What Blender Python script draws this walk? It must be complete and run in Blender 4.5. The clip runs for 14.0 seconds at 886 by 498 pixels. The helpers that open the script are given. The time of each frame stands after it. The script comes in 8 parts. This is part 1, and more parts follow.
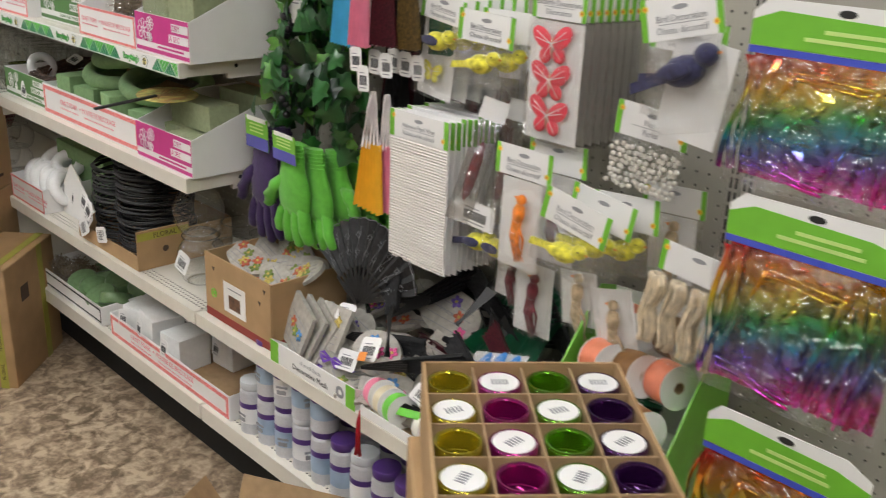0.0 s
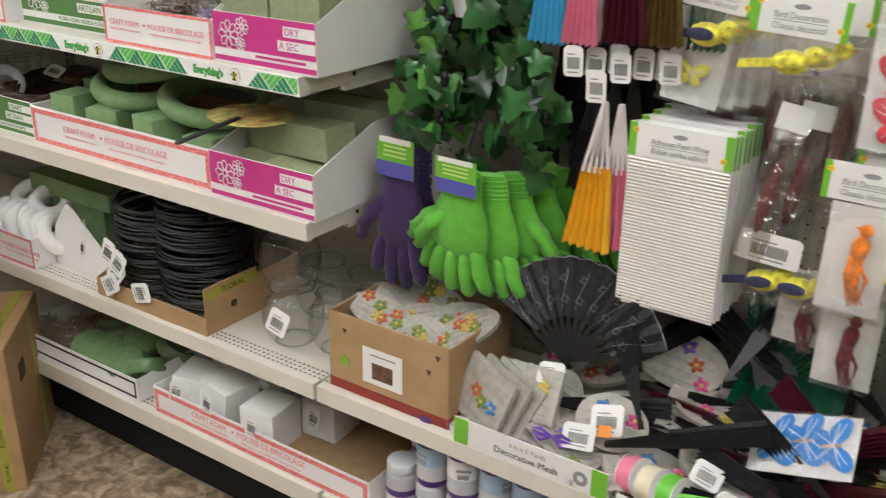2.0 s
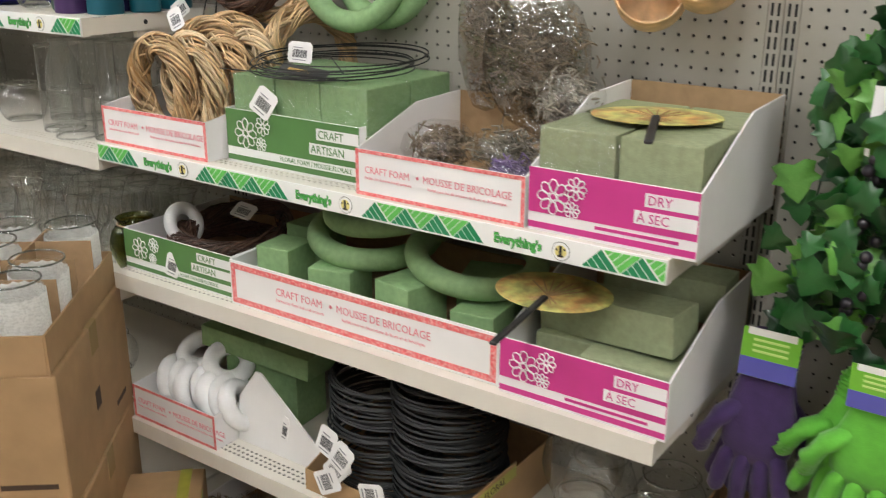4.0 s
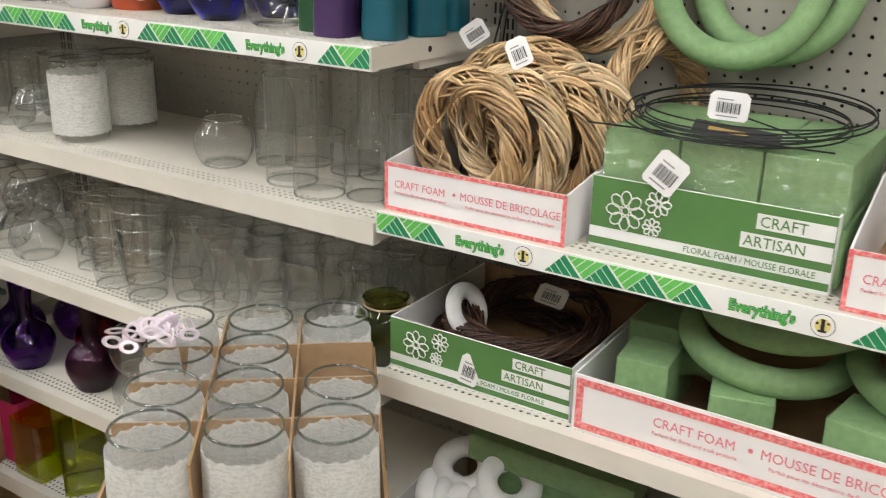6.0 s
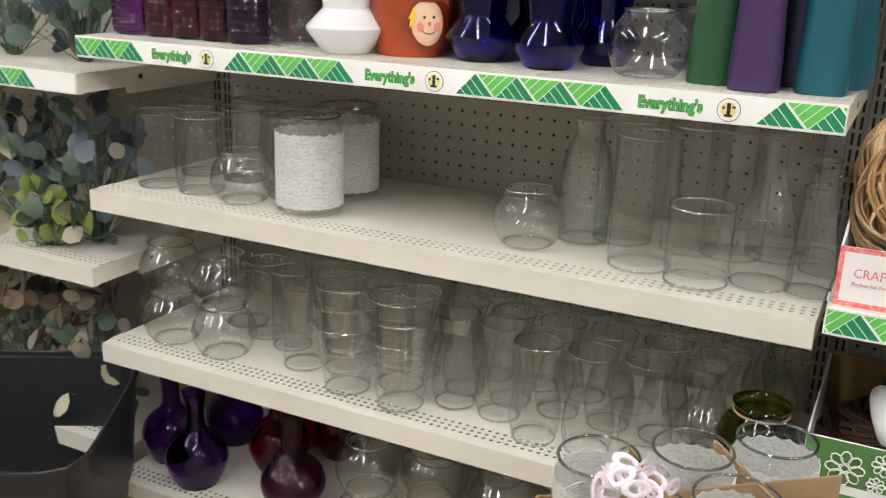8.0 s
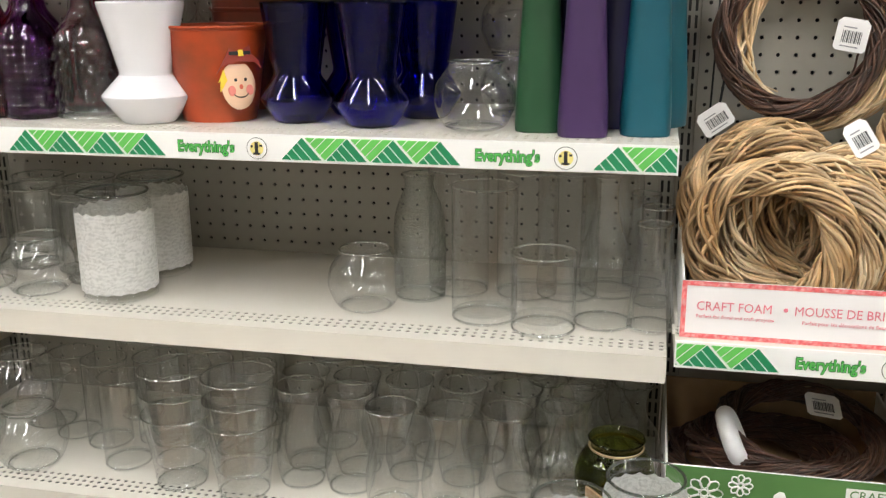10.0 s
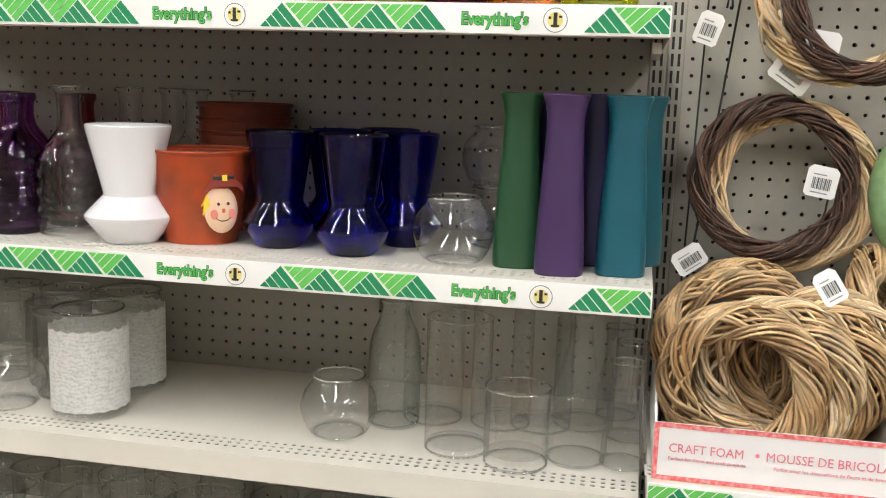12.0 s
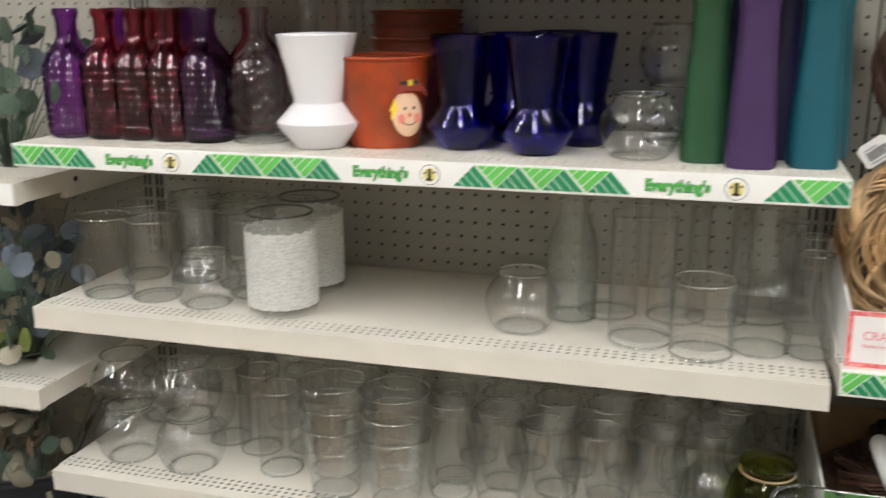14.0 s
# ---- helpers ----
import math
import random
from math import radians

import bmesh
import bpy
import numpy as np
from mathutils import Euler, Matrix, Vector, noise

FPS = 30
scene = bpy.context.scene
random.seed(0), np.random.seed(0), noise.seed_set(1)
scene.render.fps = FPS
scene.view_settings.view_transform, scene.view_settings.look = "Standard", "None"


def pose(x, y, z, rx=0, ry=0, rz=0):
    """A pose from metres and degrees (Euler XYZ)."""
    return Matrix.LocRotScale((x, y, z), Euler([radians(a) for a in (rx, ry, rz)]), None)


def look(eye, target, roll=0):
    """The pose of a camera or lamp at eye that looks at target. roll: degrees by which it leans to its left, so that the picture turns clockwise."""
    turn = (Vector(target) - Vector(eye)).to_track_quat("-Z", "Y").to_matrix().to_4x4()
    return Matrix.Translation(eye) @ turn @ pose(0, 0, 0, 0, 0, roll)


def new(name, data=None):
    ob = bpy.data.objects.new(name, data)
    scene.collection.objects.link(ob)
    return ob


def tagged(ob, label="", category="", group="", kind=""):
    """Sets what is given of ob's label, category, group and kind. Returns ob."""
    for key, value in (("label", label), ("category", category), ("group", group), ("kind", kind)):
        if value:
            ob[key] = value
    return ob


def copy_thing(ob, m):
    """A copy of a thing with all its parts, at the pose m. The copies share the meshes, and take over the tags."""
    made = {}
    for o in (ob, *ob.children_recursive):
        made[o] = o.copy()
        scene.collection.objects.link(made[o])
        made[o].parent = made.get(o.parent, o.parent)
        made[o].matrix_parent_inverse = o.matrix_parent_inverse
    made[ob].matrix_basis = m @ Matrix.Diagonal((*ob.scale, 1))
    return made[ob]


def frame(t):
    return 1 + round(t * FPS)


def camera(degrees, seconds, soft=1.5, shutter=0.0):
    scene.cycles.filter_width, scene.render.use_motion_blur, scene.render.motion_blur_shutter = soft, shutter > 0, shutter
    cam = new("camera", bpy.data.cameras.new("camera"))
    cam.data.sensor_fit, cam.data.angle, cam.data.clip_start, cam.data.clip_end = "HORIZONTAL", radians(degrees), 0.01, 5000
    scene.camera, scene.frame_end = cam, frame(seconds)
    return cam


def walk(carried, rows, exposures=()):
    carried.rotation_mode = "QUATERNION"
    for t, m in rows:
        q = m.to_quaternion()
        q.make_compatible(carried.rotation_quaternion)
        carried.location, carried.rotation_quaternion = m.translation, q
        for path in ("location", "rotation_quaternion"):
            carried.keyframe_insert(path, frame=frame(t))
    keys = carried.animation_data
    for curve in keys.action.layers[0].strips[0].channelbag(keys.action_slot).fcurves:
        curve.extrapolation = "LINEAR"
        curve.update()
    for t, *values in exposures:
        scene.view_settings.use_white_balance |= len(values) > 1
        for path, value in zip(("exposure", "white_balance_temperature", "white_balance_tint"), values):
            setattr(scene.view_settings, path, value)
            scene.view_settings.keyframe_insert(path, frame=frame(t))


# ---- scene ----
cam = camera(49.9, 14.0, soft=1.1, shutter=0.3)
scene.cycles.transparent_max_bounces = 64
PATH = [
    (0, (1.989, -1.081, 1.515), (0.649, 0.228, 0.815), 2.3),
    (0.5, (1.75, -1.102, 1.511), (0.416, 0.197, 0.784), 3.5),
    (1, (1.541, -1.128, 1.503), (0.308, 0.191, 0.761), 2.1),
    (1.5, (1.326, -1.195, 1.5), (0.25, 0.325, 0.771), 0.1),
    (2, (1.143, -1.23, 1.494), (0.103, 0.297, 0.728), 0.9),
    (2.5, (0.913, -1.208, 1.526), (-0.16, 0.298, 0.764), 1.0),
    (2.7, (0.847, -1.186, 1.526), (-0.254, 0.307, 0.779), 1.6),
    (4.8, (0.115, -1.127, 1.563), (-0.955, 0.448, 0.95), -0.3),
    (5, (0.029, -1.118, 1.545), (-1.069, 0.438, 0.935), 0.8),
    (5.5, (-0.159, -1.098, 1.541), (-1.301, 0.401, 0.87), 3.1),
    (6, (-0.389, -1.11, 1.562), (-1.402, 0.477, 0.886), 1.3),
    (6.5, (-0.557, -1.164, 1.57), (-1.467, 0.478, 0.879), 1.8),
    (7, (-0.73, -1.173, 1.544), (-1.752, 0.403, 0.857), 2.1),
    (7.2, (-0.828, -1.184, 1.539), (-1.888, 0.382, 0.887), 1.8),
    (9.3, (-1.367, -1.165, 1.506), (-1.721, 0.712, 0.913), 1.0),
    (9.5, (-1.33, -1.157, 1.531), (-1.717, 0.713, 0.937), 0.5),
    (10, (-1.26, -1.15, 1.552), (-1.674, 0.734, 1.022), -0.3),
    (10.5, (-1.243, -1.159, 1.564), (-1.629, 0.746, 1.093), -1.0),
    (11, (-1.234, -1.157, 1.583), (-1.605, 0.762, 1.162), -0.9),
    (11.5, (-1.24, -1.151, 1.602), (-1.607, 0.781, 1.238), 0.8),
    (12, (-1.254, -1.146, 1.601), (-1.642, 0.787, 1.266), 1.8),
    (12.5, (-1.248, -1.14, 1.603), (-1.679, 0.783, 1.266), 1.4),
    (13, (-1.256, -1.149, 1.607), (-1.701, 0.772, 1.272), 0.6),
    (13.5, (-1.264, -1.217, 1.595), (-1.717, 0.689, 1.189), -0.5),
    (14, (-1.379, -1.224, 1.581), (-1.928, 0.631, 1.076), -0.3),
]
walk(cam, [(t, look(eye, target, roll)) for t, eye, target, roll in PATH], [(0.0, -0.58), (1.2, -0.55), (2.7, -0.49), (5.0, -0.38), (7.2, -0.34), (9.3, -0.20), (13.0, -0.25), (14.0, -0.30)])

# ---- world and lamps: a closed shop hall lit by rows of ceiling tubes ----
CEIL = 3.3
world = bpy.data.worlds.new("hall")
scene.world = world
world.use_nodes = True
world.node_tree.nodes["Background"].inputs[0].default_value = (0.9, 0.95, 1.0, 1)
world.node_tree.nodes["Background"].inputs[1].default_value = 0.02


# ---- materials ----
def mat(name, base, rough=0.5, metal=0.0, vary=0.0, scale=30.0, bump=0.0, bump_scale=200.0, second=None, second_scale=3.0,
        second_amount=0.0, coat=0.0, per_object=0.0, sheen=0.0, island=0.0):
    """A principled surface whose colour varies at two scales, with fine relief."""
    m = bpy.data.materials.new(name)
    m.use_nodes = True
    nt = m.node_tree
    p = nt.nodes["Principled BSDF"]
    p.inputs["Roughness"].default_value, p.inputs["Metallic"].default_value = rough, metal
    p.inputs["Coat Weight"].default_value = coat
    p.inputs["Sheen Weight"].default_value = sheen
    co = nt.nodes.new("ShaderNodeTexCoord")
    rgb = nt.nodes.new("ShaderNodeRGB")
    rgb.outputs[0].default_value = (*base, 1)
    out = rgb.outputs[0]
    if second:
        n = nt.nodes.new("ShaderNodeTexNoise")
        n.inputs["Scale"].default_value, n.inputs["Detail"].default_value = second_scale, 5
        r = nt.nodes.new("ShaderNodeMapRange")
        r.inputs[1].default_value, r.inputs[2].default_value, r.inputs[4].default_value = 0.4, 0.65, second_amount
        x = nt.nodes.new("ShaderNodeMix")
        x.data_type = "RGBA"
        x.inputs[7].default_value = (*second, 1)
        nt.links.new(co.outputs["Object"], n.inputs["Vector"])
        nt.links.new(n.outputs[0], r.inputs[0])
        nt.links.new(r.outputs[0], x.inputs[0])
        nt.links.new(out, x.inputs[6])
        out = x.outputs[2]
    if island:
        gm = nt.nodes.new("ShaderNodeNewGeometry")
        q = nt.nodes.new("ShaderNodeMapRange")
        q.inputs[3].default_value, q.inputs[4].default_value = 1 - island, 1 + island * 0.6
        h = nt.nodes.new("ShaderNodeHueSaturation")
        nt.links.new(gm.outputs["Random Per Island"], q.inputs[0])
        nt.links.new(q.outputs[0], h.inputs["Value"])
        nt.links.new(out, h.inputs["Color"])
        out = h.outputs[0]
    if vary or per_object:
        n = nt.nodes.new("ShaderNodeTexNoise")
        n.inputs["Scale"].default_value, n.inputs["Detail"].default_value = scale, 6
        r = nt.nodes.new("ShaderNodeMapRange")
        r.inputs[1].default_value, r.inputs[2].default_value = 0.3, 0.7
        r.inputs[3].default_value, r.inputs[4].default_value = 1 - vary, 1 + vary
        h = nt.nodes.new("ShaderNodeHueSaturation")
        nt.links.new(co.outputs["Object"], n.inputs["Vector"])
        nt.links.new(n.outputs[0], r.inputs[0])
        val = r.outputs[0]
        if per_object:
            oi = nt.nodes.new("ShaderNodeObjectInfo")
            q = nt.nodes.new("ShaderNodeMapRange")
            q.inputs[3].default_value, q.inputs[4].default_value = 1 - per_object, 1 + per_object
            mu = nt.nodes.new("ShaderNodeMath")
            mu.operation = "MULTIPLY"
            nt.links.new(oi.outputs["Random"], q.inputs[0])
            nt.links.new(q.outputs[0], mu.inputs[0])
            nt.links.new(val, mu.inputs[1])
            val = mu.outputs[0]
        nt.links.new(val, h.inputs["Value"])
        nt.links.new(out, h.inputs["Color"])
        out = h.outputs[0]
    nt.links.new(out, p.inputs["Base Color"])
    if bump:
        n = nt.nodes.new("ShaderNodeTexNoise")
        n.inputs["Scale"].default_value, n.inputs["Detail"].default_value = bump_scale, 4
        b = nt.nodes.new("ShaderNodeBump")
        b.inputs["Strength"].default_value, b.inputs["Distance"].default_value = bump, 0.002
        nt.links.new(co.outputs["Object"], n.inputs["Vector"])
        nt.links.new(n.outputs[0], b.inputs["Height"])
        nt.links.new(b.outputs[0], p.inputs["Normal"])
    return m


def glass(name, tint=(0.984, 0.990, 0.986), rough=0.03, bump=0.0, bump_scale=120.0, g0=0.085, g1=0.9):
    """Clear or tinted thin-walled glass: tinted clear wall, with gloss that grows towards grazing angles."""
    m = bpy.data.materials.new(name)
    m.use_nodes = True
    nt = m.node_tree
    nt.nodes.remove(nt.nodes["Principled BSDF"])
    out = nt.nodes["Material Output"]
    g = nt.nodes.new("ShaderNodeBsdfGlossy")
    g.inputs["Roughness"].default_value = rough
    t = nt.nodes.new("ShaderNodeBsdfTransparent")
    t.inputs[0].default_value = (*tint, 1)
    fr = nt.nodes.new("ShaderNodeLayerWeight")
    pw = nt.nodes.new("ShaderNodeMath")
    pw.operation, pw.inputs[1].default_value = "POWER", 2.6
    ma = nt.nodes.new("ShaderNodeMath")
    ma.operation, ma.inputs[1].default_value, ma.inputs[2].default_value = "MULTIPLY_ADD", g1, g0
    x = nt.nodes.new("ShaderNodeMixShader")
    nt.links.new(fr.outputs["Facing"], pw.inputs[0])
    nt.links.new(pw.outputs[0], ma.inputs[0])
    nt.links.new(ma.outputs[0], x.inputs[0])
    nt.links.new(t.outputs[0], x.inputs[1])
    nt.links.new(g.outputs[0], x.inputs[2])
    nt.links.new(x.outputs[0], out.inputs["Surface"])
    if bump:
        co = nt.nodes.new("ShaderNodeTexCoord")
        n = nt.nodes.new("ShaderNodeTexNoise")
        n.inputs["Scale"].default_value = bump_scale
        b = nt.nodes.new("ShaderNodeBump")
        b.inputs["Strength"].default_value, b.inputs["Distance"].default_value = bump, 0.004
        nt.links.new(co.outputs["Object"], n.inputs["Vector"])
        nt.links.new(n.outputs[0], b.inputs["Height"])
        nt.links.new(b.outputs[0], g.inputs["Normal"])
        nt.links.new(b.outputs[0], fr.inputs["Normal"])
    return m


def solid_glass(name, tint=(0.985, 0.994, 0.989), rough=0.0, bump=0.0, bump_scale=120.0):
    """Refracting glass for closed, hollow bodies; the tint acts at each of its surfaces."""
    m = bpy.data.materials.new(name)
    m.use_nodes = True
    nt = m.node_tree
    nt.nodes.remove(nt.nodes["Principled BSDF"])
    g, w, x, fr = [nt.nodes.new("ShaderNode" + k) for k in ("BsdfRefraction", "BsdfGlossy", "MixShader", "Fresnel")]
    g.inputs["Color"].default_value = (*tint, 1)
    g.inputs["Roughness"].default_value, w.inputs["Roughness"].default_value = rough, 0.025 + rough
    g.inputs["IOR"].default_value = fr.inputs["IOR"].default_value = 1.5
    nt.links.new(fr.outputs[0], x.inputs[0])
    nt.links.new(g.outputs[0], x.inputs[1])
    nt.links.new(w.outputs[0], x.inputs[2])
    nt.links.new(x.outputs[0], nt.nodes["Material Output"].inputs["Surface"])
    if bump:
        co = nt.nodes.new("ShaderNodeTexCoord")
        n = nt.nodes.new("ShaderNodeTexNoise")
        n.inputs["Scale"].default_value = bump_scale
        b = nt.nodes.new("ShaderNodeBump")
        b.inputs["Strength"].default_value, b.inputs["Distance"].default_value = bump, 0.004
        nt.links.new(co.outputs["Object"], n.inputs["Vector"])
        nt.links.new(n.outputs[0], b.inputs["Height"])
        nt.links.new(b.outputs[0], g.inputs["Normal"])
        nt.links.new(b.outputs[0], w.inputs["Normal"])
    return m


def film(name, tint=(0.965, 0.965, 0.965), gloss=0.2, bump=0.8, scale=55.0):
    """Thin crinkled clear wrapping."""
    m = bpy.data.materials.new(name)
    m.use_nodes = True
    nt = m.node_tree
    nt.nodes.remove(nt.nodes["Principled BSDF"])
    out = nt.nodes["Material Output"]
    t = nt.nodes.new("ShaderNodeBsdfTransparent")
    t.inputs[0].default_value = (*tint, 1)
    g = nt.nodes.new("ShaderNodeBsdfGlossy")
    g.inputs["Roughness"].default_value = 0.06
    x = nt.nodes.new("ShaderNodeMixShader")
    x.inputs[0].default_value = gloss
    co = nt.nodes.new("ShaderNodeTexCoord")
    n = nt.nodes.new("ShaderNodeTexNoise")
    n.inputs["Scale"].default_value, n.inputs["Detail"].default_value = scale, 3
    b = nt.nodes.new("ShaderNodeBump")
    b.inputs["Strength"].default_value, b.inputs["Distance"].default_value = bump, 0.02
    nt.links.new(co.outputs["Object"], n.inputs["Vector"])
    nt.links.new(n.outputs[0], b.inputs["Height"])
    nt.links.new(b.outputs[0], g.inputs["Normal"])
    nt.links.new(t.outputs[0], x.inputs[1])
    nt.links.new(g.outputs[0], x.inputs[2])
    nt.links.new(x.outputs[0], out.inputs["Surface"])
    return m


def lamp_glow(name, colour, strength):
    m = bpy.data.materials.new(name)
    m.use_nodes = True
    p = m.node_tree.nodes["Principled BSDF"]
    p.inputs["Emission Color"].default_value = (*colour, 1)
    p.inputs["Emission Strength"].default_value = strength
    return m


TUBE_LIGHT = lamp_glow("tube_light", (0.97, 0.97, 0.96), 45.0)
ENAMEL = mat("cream_enamel", (0.70, 0.665, 0.59), 0.32, vary=0.04, scale=4, bump=0.03, bump_scale=400, second=(0.62, 0.58, 0.50), second_scale=9, second_amount=0.35)
PEG = mat("pegboard_paint", (0.36, 0.342, 0.295), 0.55, vary=0.05, scale=3, bump=0.05, bump_scale=500)
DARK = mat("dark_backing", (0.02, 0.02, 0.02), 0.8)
KICK = mat("black_kick_plate", (0.004, 0.004, 0.004), 0.8, vary=0.3, scale=20)
STEEL = mat("zinc_steel", (0.55, 0.55, 0.55), 0.35, 0.9, vary=0.1)
CARD = mat("brown_cardboard", (0.42, 0.27, 0.135), 0.75, vary=0.10, scale=14, bump=0.12, bump_scale=250, second=(0.34, 0.21, 0.10), second_scale=5, second_amount=0.5)
CARD_IN = mat("cardboard_inside", (0.36, 0.235, 0.125), 0.8, vary=0.12, scale=40, bump=0.1)
PAPER = mat("white_card", (0.80, 0.79, 0.78), 0.5, vary=0.03, scale=12, bump=0.03)
STRIP = mat("white_price_strip", (0.85, 0.85, 0.83), 0.28, vary=0.02, scale=15)
GREEN_D = mat("dark_green_ink", (0.015, 0.24, 0.10), 0.35, vary=0.05, scale=60)
GREEN_L = mat("light_green_ink", (0.14, 0.55, 0.11), 0.35, vary=0.05, scale=60)
GREEN_BOX = mat("green_box_print", (0.085, 0.205, 0.06), 0.45, vary=0.05, scale=20, bump=0.03)
RED_INK = mat("coral_red_ink", (0.74, 0.12, 0.13), 0.5, vary=0.15, scale=160, second=(0.80, 0.42, 0.40), second_scale=190, second_amount=0.8)
MAGENTA = mat("magenta_print", (0.56, 0.04, 0.24), 0.42, vary=0.05, scale=20)
PINK_INK = mat("pink_ink", (0.75, 0.22, 0.28), 0.5)
GREY_INK = mat("grey_ink", (0.28, 0.28, 0.30), 0.6)
BLACK_INK = mat("black_ink", (0.02, 0.02, 0.02), 0.5)
YELLOW_INK = mat("yellow_ink", (0.85, 0.62, 0.05), 0.5)
LIME = mat("lime_print", (0.17, 0.48, 0.04), 0.4, vary=0.05)
BLUE_INK = mat("blue_print", (0.06, 0.09, 0.50), 0.4)
FOAM_G = mat("floral_foam_green", (0.22, 0.36, 0.165), 0.75, vary=0.10, scale=90, bump=0.25, bump_scale=350, second=(0.28, 0.43, 0.21), second_scale=12, second_amount=0.5)
FOAM_O = mat("dry_foam_olive", (0.30, 0.34, 0.20), 0.8, vary=0.10, scale=90, bump=0.25, bump_scale=350)
FOAM_W = mat("white_foam", (0.85, 0.85, 0.84), 0.6, vary=0.04, scale=60, bump=0.3, bump_scale=260)
WICKER = mat("pale_wicker", (0.50, 0.325, 0.16), 0.5, vary=0.25, scale=30, bump=0.2, bump_scale=180, per_object=0.40, second=(0.64, 0.475, 0.28), second_scale=9, second_amount=0.7)
WICKER_TAN = mat("tan_wicker", (0.37, 0.215, 0.09), 0.5, vary=0.28, scale=30, bump=0.2, bump_scale=180, per_object=0.40, second=(0.48, 0.32, 0.17), second_scale=9, second_amount=0.8)
WICKER_CREAM = mat("cream_wicker", (0.76, 0.61, 0.40), 0.5, vary=0.2, scale=30, bump=0.2, bump_scale=180, per_object=0.32, second=(0.50, 0.33, 0.17), second_scale=9, second_amount=0.6)
TWIG = mat("dark_twig", (0.075, 0.036, 0.022), 0.45, per_object=0.6, vary=0.45, scale=40, bump=0.3, bump_scale=200)
WIRE = mat("black_wire", (0.006, 0.007, 0.007), 0.55, vary=0.2)
MILK = mat("white_milk_glass", (0.75, 0.745, 0.765), 0.12, coat=0.5)
ORANGE = mat("orange_painted_tin", (0.43, 0.058, 0.012), 0.42, vary=0.15, scale=12, bump=0.08, bump_scale=90, second=(0.16, 0.05, 0.02), second_scale=22, second_amount=0.55)
SKIN = mat("painted_face_cream", (0.82, 0.55, 0.36), 0.5)
ROSE = mat("rose_paint", (0.8, 0.25, 0.2), 0.5)
MAROON = mat("maroon_paint", (0.28, 0.035, 0.02), 0.45, vary=0.2)
GLASS = glass("clear_glass", (0.988, 0.993, 0.990), 0.03, g0=0.092, g1=0.75)
GLASS_CUT = glass("embossed_clear_glass", (0.972, 0.98, 0.975), 0.03, bump=0.2, bump_scale=75, g0=0.07, g1=0.6)
GLASS_FROST = glass("pebbled_glass", (0.90, 0.93, 0.91), 0.16, g0=0.2, bump=0.9, bump_scale=260, g1=0.7)
GLASS_BLUE = solid_glass("cobalt_glass", (0.17, 0.15, 0.82))
GLASS_PURPLE = solid_glass("purple_glass", (0.70, 0.42, 0.78))
GLASS_RED = solid_glass("wine_red_glass", (0.80, 0.36, 0.46))
GLASS_OLIVE = solid_glass("olive_glass", (0.60, 0.63, 0.34))
GLASS_LIME = glass("yellow_green_glass", (0.75, 0.80, 0.08))
GLASS_AMBER = glass("amber_glass", (0.85, 0.50, 0.05))
PAINT_GREEN = mat("green_sprayed_glass", (0.018, 0.072, 0.030), 0.3, vary=0.12, scale=9)
PAINT_PURPLE = mat("purple_sprayed_glass", (0.052, 0.024, 0.088), 0.3, vary=0.12, scale=9)
PAINT_NAVY = mat("indigo_sprayed_glass", (0.022, 0.02, 0.085), 0.33, vary=0.12, scale=9)
PAINT_TEAL = mat("teal_sprayed_glass", (0.007, 0.085, 0.12), 0.3, vary=0.12, scale=9)
CELLO = film("clear_wrap", (0.98, 0.98, 0.98), 0.115, 1.0, 42)
SMOKE = film("smoky_wrap", (0.88, 0.87, 0.85), 0.19, 0.9, 24)


